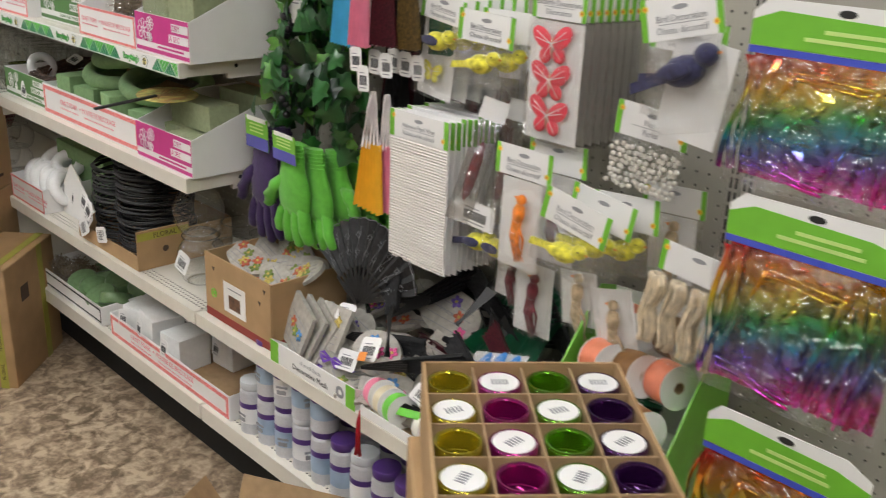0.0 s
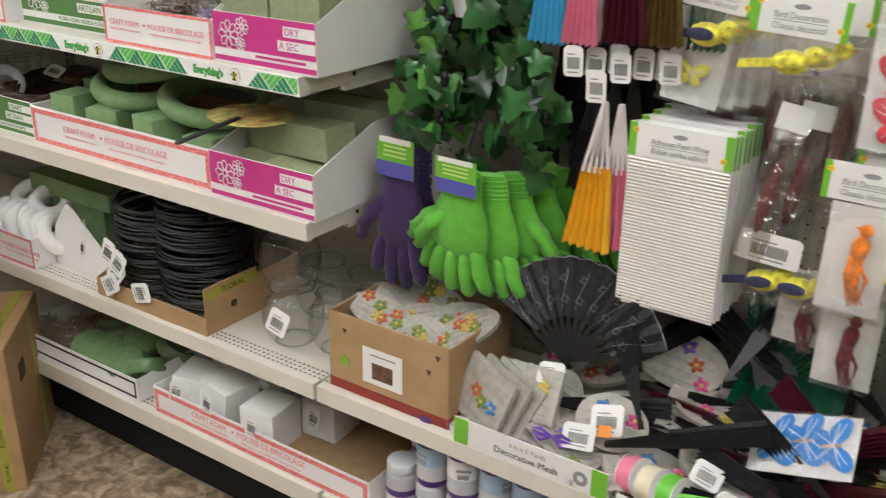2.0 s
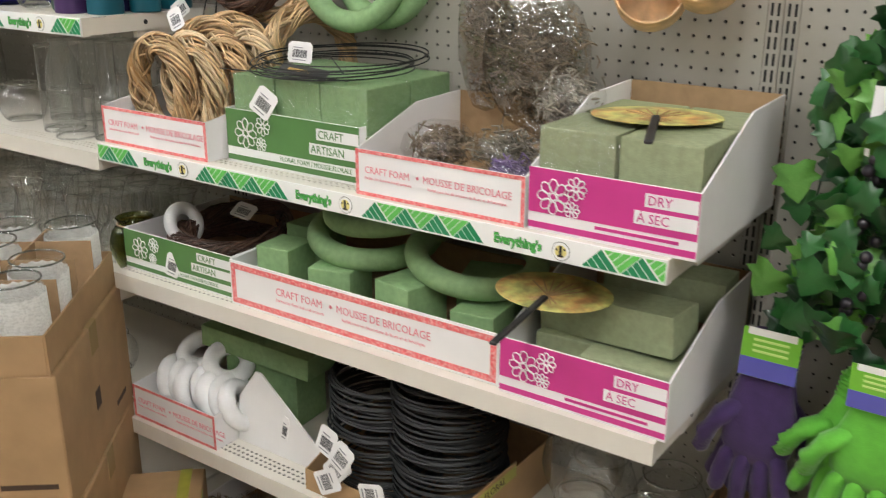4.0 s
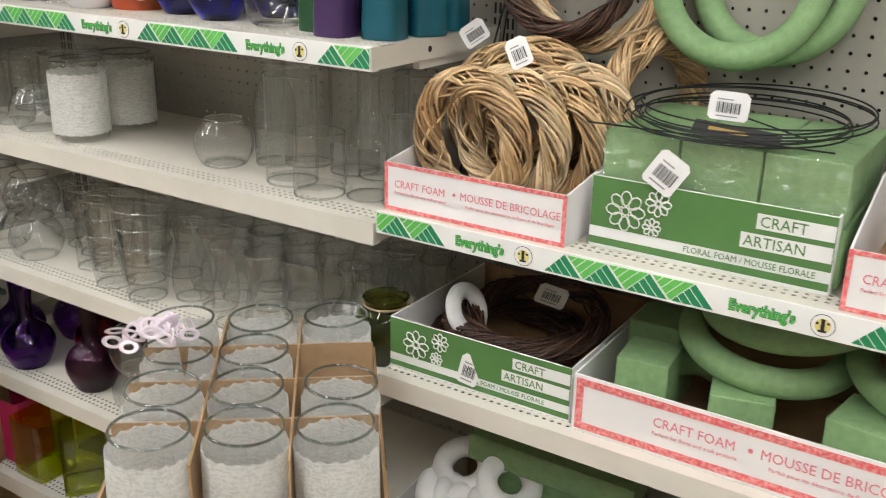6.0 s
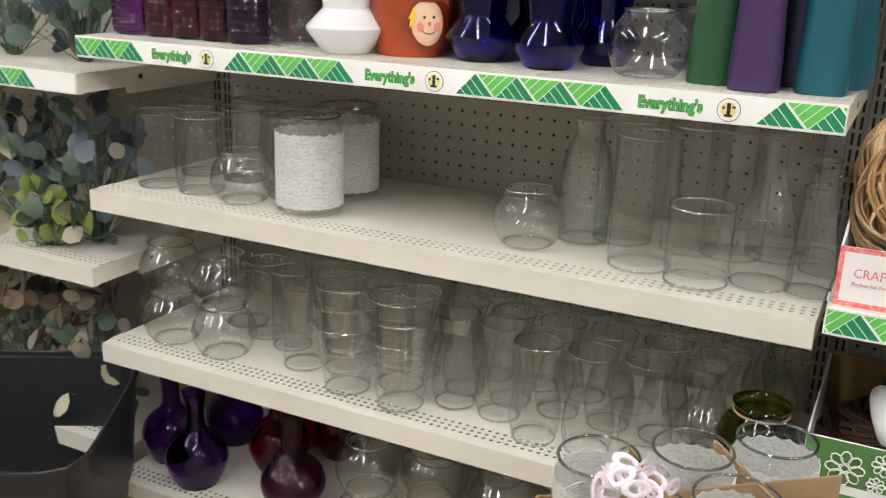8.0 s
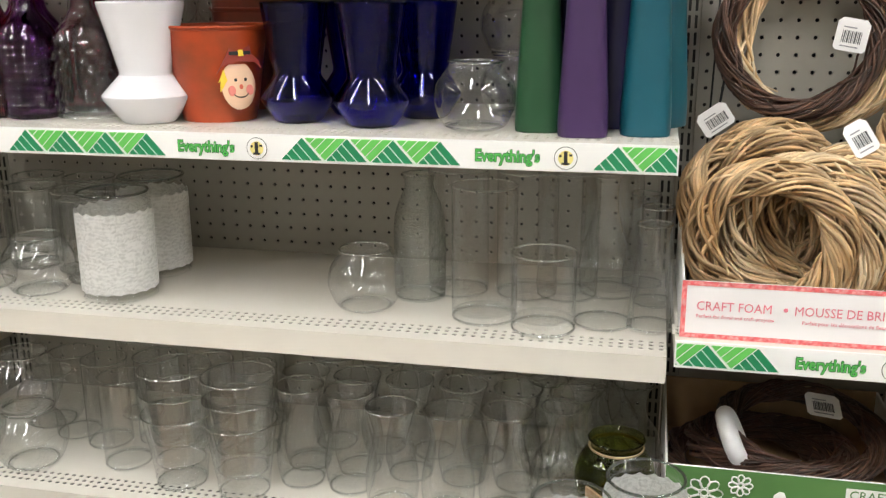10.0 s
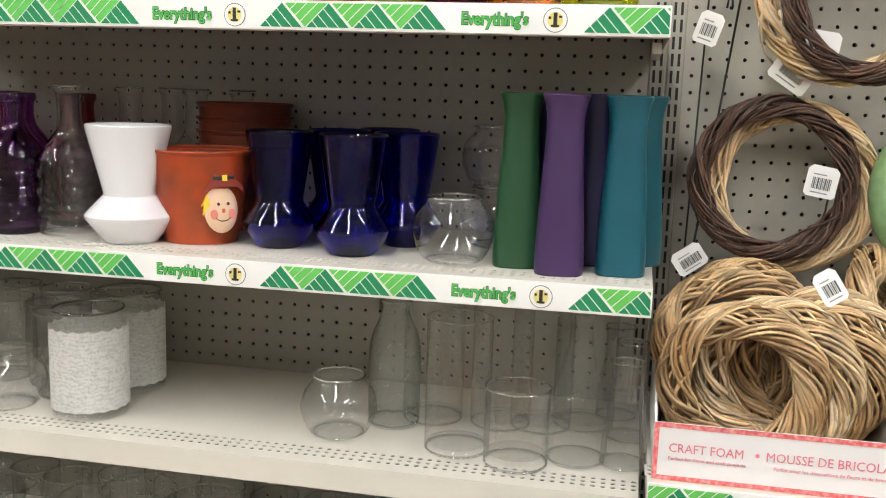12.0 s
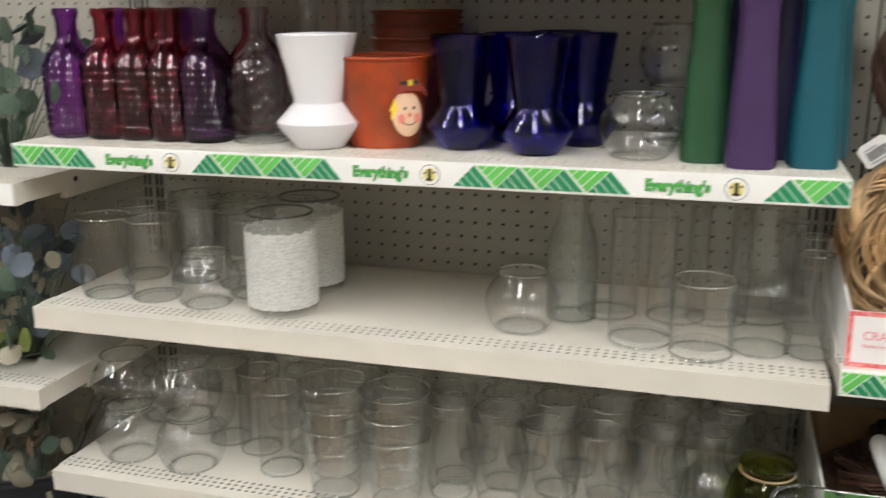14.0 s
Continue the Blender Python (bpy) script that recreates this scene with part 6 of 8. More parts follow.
F_WHITE = mat("white_fan_silk", (0.72, 0.66, 0.66), 0.6, vary=0.08)
F_YELLOW = mat("yellow_fan_silk", (0.80, 0.42, 0.02), 0.55, vary=0.08)
F_PINK = mat("pink_fan_silk", (0.70, 0.20, 0.30), 0.55, vary=0.1)
F_BLUE = mat("sky_blue_fan_silk", (0.06, 0.38, 0.62), 0.55, vary=0.1)
F_RED = mat("dark_red_sequin", (0.06, 0.006, 0.012), 0.3, vary=0.6, scale=250)
F_BLACK = mat("black_fan_lace", (0.006, 0.006, 0.007), 0.65, vary=0.5, scale=120, second=(0.035, 0.035, 0.038), second_scale=85, second_amount=0.4)
F_GREEN = mat("bottle_green_satin", (0.0, 0.085, 0.033), 0.4, vary=0.1)
F_PLASTIC = mat("black_fan_plastic", (0.006, 0.006, 0.007), 0.42)
closed_fan(pose(0.515, 0.145, 1.13, 0, 4, 0), F_YELLOW, "closed folding fan with white ribs and yellow silk", 0.255, 0.010, 0.042, F_WHITE, F_WHITE)
closed_fan(pose(0.535, 0.165, 1.125, 0, -1, 0), F_PINK, "closed folding fan with pink silk", 0.25, 0.010, 0.036, F_WHITE)
closed_fan(pose(0.405, 0.155, 1.46, 0, 2, 0), F_BLUE, "closed folding fan with sky blue silk", 0.25, 0.008, 0.033, F_WHITE)
closed_fan(pose(0.462, 0.150, 1.46, 0, 1, 0), F_PINK, "closed folding fan with pink silk", 0.245, 0.008, 0.03, F_WHITE)
closed_fan(pose(0.45, 0.19, 1.46, 0, 1, 0), F_WHITE, "closed folding fan with white silk", 0.245, 0.008, 0.03, F_WHITE)
closed_fan(pose(0.525, 0.150, 1.46, 0, -2, 0), F_RED, "closed folding fan with dark red sequins", 0.235, 0.012, 0.036, F_PLASTIC)
closed_fan(pose(0.58, 0.165, 1.46, 0, -3, 0), mat("gold_black_brocade", (0.10, 0.06, 0.015), 0.4, vary=0.6, scale=140), "closed folding fan in black and gold brocade", 0.235, 0.01, 0.03, F_PLASTIC)
closed_fan(pose(0.635, 0.20, 1.47, 0, -3, 0), F_GREEN, "closed folding fan in bottle green satin", 0.25, 0.012, 0.03, F_PLASTIC)
for k in range(3):
    closed_fan(pose(0.455 + 0.025 * k, 0.24 + 0.02 * k, 1.15, 0, 3 - 2 * k, 0), F_RED if k else F_BLACK, "closed folding fan in black and red lace", 0.21, 0.012, 0.035, F_PLASTIC)
for k in range(12):
    closed_fan(pose(0.36 + 0.022 * k, 0.335 - 0.014 * (k % 2), 1.30 - 0.03 * (k % 3), 0, 3 * math.cos(k), 0), F_BLACK if k % 3 else F_RED, "closed black lace folding fan hung near the board", 0.27, 0.014, 0.030, F_PLASTIC)
for k in range(7):
    hang_tag((0.452 + 0.025 * k, 0.15 + 0.022 * (k % 3) + 0.012 * k * 0.5, 1.165 - 0.004 * (k % 2)), 0.034, 0.05, 4, 3 * (k % 3 - 1), 0, "grey-white price tag on a hanging fan")
hang_tag((0.507, 0.125, 1.135), 0.034, 0.052, 2, -3, 0, "white price tag on a hanging fan")


# open black fan on the heap
def open_fan(m, label, R=0.205, spread=132, material=None):
    o = thing("folding_fan", m, label, "folding fan", "folding fans")
    bm = bmesh.new()
    n = 26
    rows = [[], []]
    for k in range(n + 1):
        a = radians(-spread / 2 + spread * k / n)
        for i, r in enumerate((R * 0.42, R * (1 + 0.015 * math.cos(k * math.pi)))):
            rows[i].append(bm.verts.new((r * math.sin(a), (0.006 if k % 2 else -0.004) * (r / R), r * math.cos(a))))
    for k in range(n):
        bm.faces.new((rows[0][k], rows[0][k + 1], rows[1][k + 1], rows[1][k]))
    got = bmesh.ops.extrude_face_region(bm, geom=bm.faces[:])
    bmesh.ops.translate(bm, verts=[v for v in got["geom"] if isinstance(v, bmesh.types.BMVert)], vec=(0, 0.0015, 0))
    part("leaf", bm, material or F_BLACK, o, "black lace fan leaf")
    for k in range(13):
        a = -spread / 2 + spread * k / 12
        part("rib", plate([(-0.003, -0.006), (0.003, -0.006), (0.006, R * 0.2), (0.0035, R * 0.45), (-0.0035, R * 0.45), (-0.006, R * 0.2)], 0.0012), F_PLASTIC, o, m=pose(0, -0.006 + 0.0007 * k, 0, 0, a, 0))
    edge = [((R * 1.0 * math.sin(radians(-spread / 2 + spread * k / 52)), -0.003, R * (1.0 + 0.012 * math.sin(k * 1.5)) * math.cos(radians(-spread / 2 + spread * k / 52))), 0.0009) for k in range(53)]
    part("edge_trim", raw_mesh("edge_trim", *tubes([edge], 4), GREY_INK), None, o)
    rnd = random.Random(4)
    motif = []
    for k in range(9):
        a = radians(-spread / 2 + spread * (k + 0.5) / 9)
        for r0 in (0.6, 0.8):
            c = Vector((R * r0 * math.sin(a), -0.0065, R * r0 * math.cos(a)))
            motif.append([((c.x + 0.006 * math.cos(t) * (1 + 0.4 * math.sin(4 * t)), c.y, c.z + 0.006 * math.sin(t) * (1 + 0.4 * math.sin(4 * t))), 0.0005) for t in [2 * math.pi * j / 14 for j in range(15)]])
        motif.append([((R * q * math.sin(a + 0.05 * math.sin(9 * q)), -0.0065, R * q * math.cos(a + 0.05 * math.sin(9 * q))), 0.0005) for q in (0.5, 0.6, 0.7, 0.8, 0.9)])
    part("lace_motif", raw_mesh("lace_motif", *tubes(motif, 3), GREY_INK), None, o)
    return o


open_fan(pose(0.492, 0.125, 0.668, -14, 2, 0), "open black lace folding fan standing on heaped goods", 0.185)
for k in range(7):
    closed_fan(pose(0.30 + 0.042 * k, 0.325 - 0.012 * (k % 2), 1.06 - 0.02 * (k % 3), 0, 3 * math.sin(k), 0), F_BLACK, "closed black lace folding fan hung near the board", 0.30, 0.014, 0.034, F_PLASTIC)


# pads of pearl wrap
def pearl_pad(x, y, z, front):
    w, h = 0.170, 0.315
    o = thing("pearl_wrap_card", pose(x, y, z), "white card of adhesive pearl wrap hung on the pegboard", "craft pack", "pearl wrap cards")
    part("card", box(0, w, 0, 0.0035, -h, 0, 0.0006), PAPER, o)
    header(o, 0, w, -0.054, 0.0, -0.0022, ("Adhesive Pearl Wrap", "Ruban perles adh\u00e9sif") if front else ())
    if front:
        for k in range(43):
            z0 = -0.060 - 0.0059 * k
            part("pearl_rib", pearl_rib, None, o, m=Matrix.Translation((0.002, -0.0008, z0)))
    return o


pearl_rib = mesh_of("pearl_rib", moved(lathe([(0, 0), (0.0024, 0), (0.0024, 0.166), (0, 0.166)], 8), pose(0, 0, 0, 0, 90, 0)), mat("pearl_white", (0.78, 0.75, 0.70), 0.25, coat=0.4, vary=0.05, scale=300), 60)
for k in range(11):
    pearl_pad(0.556 + 0.0012 * (k % 3), 0.158 + 0.0155 * k, 1.108 - 0.002 * (k % 3), k == 0)

# butterflies on long cards
RED_GAUZE = mat("red_gauze", (0.72, 0.06, 0.09), 0.6, vary=0.15, scale=150)
BLUE_GAUZE = mat("blue_gauze", (0.03, 0.22, 0.62), 0.55, vary=0.2, scale=150)


def butterfly(o, x, y, z, s, material, turn=0):
    b = part("butterfly", joined(*[moved(ellipsoid(0.5, 0.05, 0.30), pose(sx * 0.42, 0, 0.28, 0, -sx * 38, 0)) for sx in (-1, 1)], *[moved(ellipsoid(0.30, 0.05, 0.26), pose(sx * 0.28, 0, -0.26, 0, sx * 42, 0)) for sx in (-1, 1)]), material, o, m=pose(x, y, z, 0, turn, 0) @ Matrix.Scale(s, 4), smooth=60)
    part("body", ellipsoid(0.06, 0.08, 0.34), mat_rose_gold, b)
    part("vein", raw_mesh("vein", *tubes([[((0, -0.07, 0.1), 0.014), ((sx * q, -0.07, w), 0.01)] for sx in (-1, 1) for q, w in ((0.62, 0.5), (0.66, 0.3), (0.42, -0.4))], 4), PAPER), None, b)
    return b


mat_rose_gold = mat("pale_gold_glitter", (0.65, 0.45, 0.35), 0.3, 0.6, vary=0.4, scale=300)
for k in range(8):
    bt = thing("butterfly_card", pose(0.888 + 0.0025 * k, 0.188 + 0.019 * k, 1.320, 0, 0, -2), "white card with three red gauze butterflies in a clear sleeve", "craft pack", "butterfly cards")
    part("card", box(0, 0.118, 0, 0.0012, -0.205, 0), PAPER, bt)
    if k < 5:
        for i in range(3):
            butterfly(bt, 0.055, -0.006, -0.042 - 0.061 * i, 0.053, RED_GAUZE, 4 * (i - 1))
    header(bt, 0, 0.12, 0.003, 0.058, -0.001, ("Butterfly Decorations", "D\u00e9corations") if k == 0 else ())
    if k == 0:
        pouch(bt, -0.004, 0.124, -0.215, 0.004, -0.004, 0.009, 3)
    else:
        # Tinted wrap darkens the rear cards, in place of shade between them.
        pouch(bt, -0.004, 0.124, -0.215, 0.004, -0.004, 0.006, 3 + k, SMOKE)

# bird packs
def bird_pack(m, colour, label, w=0.128, hdr=0.056, card=(0.09, 0.17), second="blue", kind="card", n=1, front=True, size=1.25):
    o = thing("bird_pack", m, label, "craft pack", "bird decoration packs")
    if front is not None:
        header(o, -w / 2, w / 2, 0, hdr, 0, ("Bird Decoration", "Oiseau d\u00e9coratif") if front else ())
    cw, ch = card
    if kind == "card":
        part("card", box(-cw / 2, cw / 2, 0.002, 0.003, -ch, -0.003), PAPER, o)
        b = part("bird", moved(joined(ellipsoid(0.013, 0.010, 0.021), moved(ellipsoid(0.010, 0.009, 0.010), pose(0.001, 0, 0.026))), Matrix.Identity(4)), FEATHER[colour], o, "%s feathered toy bird" % colour, m=pose(0.005, -0.009, -ch * 0.36, 0, 6, 0), smooth=50)
        rnd = random.Random(7)
        part("tail_feathers", raw_mesh("tail_feathers", *tubes([[((rnd.gauss(0, 0.005), 0, -0.012), 0.0026), ((rnd.gauss(0.006, 0.008), -0.003, -0.045), 0.0030), ((rnd.gauss(0.016, 0.008), 0.001, -0.075 - rnd.uniform(0, 0.02)), 0.0008)] for _ in range(18)], 4), FEATHER[colour]), None, b)
        part("beak", moved(lathe([(0, 0), (0.003, 0), (0, 0.008)], 6), pose(-0.008, -0.002, 0.028, 0, -90, 0)), mat_orange, b)
    else:
        for i in range(n):
            bird(o, 0.052 * (i - (n - 1) / 2), -0.006 - 0.004 * i, -0.036 * size / 1.25, colour, size, 8 * (i - 0.5), second)
    pouch(o, -w / 2, w / 2, -ch - 0.006, 0.0, -0.004, 0.016, int(w * 1000) % 7)
    return o


bird_pack(pose(0.923, 0.15, 1.047, 0, 1, 2), "orange", "orange feathered bird on a white card in a clear pouch")
bird_pack(pose(0.955, 0.205, 1.055, 0, -1, 2), "maroon", "dark feathered bird pack hung behind another", front=False)
bird_pack(pose(0.925, 0.20, 0.875, 0, 0, 2), "maroon", "maroon feathered bird on a white card", 0.09, card=(0.088, 0.145), front=None)
bird_pack(pose(0.815, 0.19, 0.92, 0, -2, 2), "yellow", "small yellow birds in a clear pouch", 0.11, 0.048, (0.10, 0.075), "blue", "pouch", 2, None)
hang_tag((0.795, 0.165, 0.918), 0.095, 0.05, 3, 4, 0, "white barcode label on a clear pouch")
bird_pack(pose(0.855, 0.225, 0.90, 0, 3, 2), "maroon", "maroon feather bird on a white card", 0.09, card=(0.085, 0.13), front=None)
bird_pack(pose(1.052, 0.135, 0.985, 0, 12, 2), "yellow", "yellow feathered birds in a clear pouch with a header card", 0.14, 0.06, (0.12, 0.075), "yellow", "pouch", 1)
bird_pack(pose(1.085, 0.165, 0.998, 0, 9, 2), "yellow", "yellow feathered bird pack hung behind another", 0.13, 0.06, (0.12, 0.075), "yellow", "pouch", 1, False)
bird_pack(pose(1.115, 0.20, 0.995, 0, -4, 2), "yellow", "yellow feathered bird pack hung behind another", 0.13, 0.06, (0.12, 0.075), "yellow", "pouch", 1, False)
bird_pack(pose(1.16, 0.27, 1.02, 0, -3, 2), "tan", "feathered bird pack hung behind others", 0.12, 0.05, (0.09, 0.12), front=False)
bird_pack(pose(1.035, 0.185, 0.90, 0, -8, 2), "tan", "tan feather bird on a white card", 0.08, card=(0.078, 0.105), front=None)
bird_pack(pose(1.115, 0.175, 0.895, 0, -14, 2), "tan", "tan feather bird on a white card", 0.085, card=(0.085, 0.15), front=None)
for k in range(6):
    bird_pack(pose(0.655 + 0.012 * k, 0.195 + 0.022 * k, 1.285, 0, 8 - 2 * k, 2), "yellow", "yellow and blue bird on a white card in a clear pouch", 0.115, 0.05, (0.095, 0.145), "blue", "pouch", 1, k == 0)
    card = thing("backing_card", pose(0.645 + 0.014 * k, 0.207 + 0.022 * k, 1.285, 0, 8 - 2 * k, 2), "white backing card of a bird pack", "card", "backing cards")
    part("card", box(-0.045, 0.048, 0, 0.0012, -0.15, -0.004), PAPER, card)
bt2 = thing("butterfly_card", pose(0.63, 0.196, 1.185, 0, 10, 2), "yellow and black toy butterfly on a white card", "craft pack")
butterfly(bt2, 0, 0, 0, 0.032, FEATHER["yellow"])
bird_pack(pose(0.785, 0.18, 1.262, 0, 3, 2), "yellow", "yellow birds in a clear pouch with a header card", 0.135, 0.056, (0.12, 0.072), "yellow", "pouch", 1)
bird_pack(pose(0.815, 0.215, 1.266, 0, 0, 2), "yellow", "yellow bird pack hung behind another", 0.135, 0.056, (0.12, 0.072), "yellow", "pouch", 1, False)
bird_pack(pose(1.19, 0.20, 1.30, 0, 2, 2), "yellow", "yellow and blue bird in a clear pouch", 0.13, 0.05, (0.12, 0.10), "blue", "pouch", 1)
bird_pack(pose(1.235, 0.115, 1.335, 0, -14, 4), "blue", "large dark blue and yellow bird in a clear pouch", 0.13, 0.06, (0.12, 0.13), "blue", "pouch", 1, True, 1.6)
bcd = thing("backing_card", pose(1.27, 0.125, 1.335, 0, 8, 2), "white backing card of a bird pack", "card", "backing cards")
part("card", box(-0.05, 0.05, 0, 0.0012, -0.15, 0.0), PAPER, bcd)
sm = thing("feather_pack", pose(0.792, 0.20, 1.12, -12, 14, 30), "narrow clear pouch holding brown feathers", "craft pack", "feather packs")
pouch(sm, -0.024, 0.024, -0.20, 0.0, 0, 0.008, 5, SMOKE)
part("header_card", box(-0.026, 0.026, -0.001, 0.001, 0.0, 0.04), PAPER, sm)
part("feathers", moved(ellipsoid(0.012, 0.003, 0.06), Matrix.Translation((0, 0, -0.1))), FEATHER["maroon"], sm, smooth=60)
copy_thing(sm, pose(0.812, 0.255, 1.115, -10, 10, 25))
for k in range(9):
    copy_thing(sm, pose(0.615 + 0.030 * k, 0.315 - 0.02 * (k % 3), 1.20 - 0.012 * (k % 2), 0, 3 * math.sin(k), 4))

# pearls
prl = thing("pearl_pack", pose(1.142, 0.20, 1.152, 0, 4, 2), "clear pouch of white plastic pearls with a header card", "craft pack")
header(prl, -0.068, 0.068, 0.0, 0.056, 0, ("Pearls", "Perles"))
pouch(prl, -0.068, 0.068, -0.085, 0.0, -0.002, 0.02, 2)
rp = random.Random(9)
bead = mesh_of("bead", ellipsoid(0.0046, 0.0046, 0.0046, 2), mat("pearl_bead", (0.74, 0.70, 0.64), 0.18, coat=0.6), 80)
for i in range(12):
    for j in range(8):
        part("bead", bead, None, prl, m=Matrix.Translation((-0.060 + 0.0108 * i + 0.005 * (j % 2) + rp.gauss(0, 0.001), -0.008 + rp.uniform(-0.007, 0.004), -0.078 + 0.0092 * j + rp.gauss(0, 0.001))))


# jute bundles
jut = thing("jute_pack", pose(1.292, 0.13, 0.975, 0, 6, 2), "pack of natural jute tassels with a header card", "craft pack")
header(jut, -0.06, 0.07, 0.0, 0.05, 0, ())
rj = random.Random(3)
JUTE = mat("bleached_jute_fibre", (0.76, 0.64, 0.46), 0.8, vary=0.2, scale=70, bump=0.4, bump_scale=300, island=0.2)
for i in range(4):
    hank = []
    for k in range(46):
        a, q = rj.uniform(0, 2 * math.pi), rj.uniform(0.5, 1.0)
        turn = rj.uniform(-1.2, 1.2)
        hank.append([((-0.050 + 0.037 * i + 0.004 * math.sin(9 * t) + 0.0175 * q * (0.72 + 0.28 * abs(math.sin(2 * math.pi * t * 1.02 + 0.15))) * math.cos(a + turn * t), -0.014 + 0.015 * q * (0.72 + 0.28 * abs(math.sin(2 * math.pi * t * 1.02 + 0.15))) * math.sin(a + turn * t), -0.003 - 0.116 * t), 0.0016) for t in [m_ / 12 for m_ in range(13)]])
    part("jute_hank", raw_mesh("jute_hank", *tubes(hank, 4), JUTE), None, jut)
pouch(jut, -0.066, 0.078, -0.145, 0.0, -0.008, 0.022, 8)


# iridescent film packs
def rainbow_foil(name, drop):
    """Mirror-bright film whose colour runs through the rainbow down its length."""
    m = mat(name, (0.5, 0.5, 0.5), 0.09, 0.95, bump=0.22, bump_scale=45)
    nt = m.node_tree
    co, sp = nt.nodes.new("ShaderNodeTexCoord"), nt.nodes.new("ShaderNodeSeparateXYZ")
    ma, ra = nt.nodes.new("ShaderNodeMath"), nt.nodes.new("ShaderNodeValToRGB")
    ma.operation, ma.inputs[1].default_value = "MULTIPLY_ADD", -1.0 / drop
    sk, no = nt.nodes.new("ShaderNodeMath"), nt.nodes.new("ShaderNodeTexNoise")
    sk.operation, sk.inputs[1].default_value = "MULTIPLY", 0.9
    no.inputs["Scale"].default_value = 26
    ad = nt.nodes.new("ShaderNodeMath")
    ad.operation, ad.inputs[1].default_value, ad.inputs[2].default_value = "MULTIPLY_ADD", 0.22, -0.16
    mx = nt.nodes.new("ShaderNodeMath")
    e = ra.color_ramp.elements
    e[0].position, e[0].color = 0.0, (0.85, 0.10, 0.12, 1)
    e[1].position, e[1].color = 1.0, (0.88, 0.08, 0.50, 1)
    for at, c in ((0.16, (0.90, 0.42, 0.05)), (0.32, (0.85, 0.68, 0.08)), (0.48, (0.10, 0.55, 0.18)), (0.64, (0.05, 0.36, 0.62)), (0.82, (0.30, 0.12, 0.62))):
        e.new(at).color = (*c, 1)
    nt.links.new(co.outputs["Object"], sp.inputs[0])
    nt.links.new(co.outputs["Object"], no.inputs["Vector"])
    nt.links.new(sp.outputs["X"], sk.inputs[0])
    nt.links.new(no.outputs[0], ad.inputs[0])
    nt.links.new(sk.outputs[0], mx.inputs[0])
    nt.links.new(ad.outputs[0], mx.inputs[1])
    nt.links.new(sp.outputs["Z"], ma.inputs[0])
    nt.links.new(mx.outputs[0], ma.inputs[2])
    nt.links.new(ma.outputs[0], ra.inputs[0])
    nt.links.new(ra.outputs[0], nt.nodes["Principled BSDF"].inputs["Base Color"])
    return m


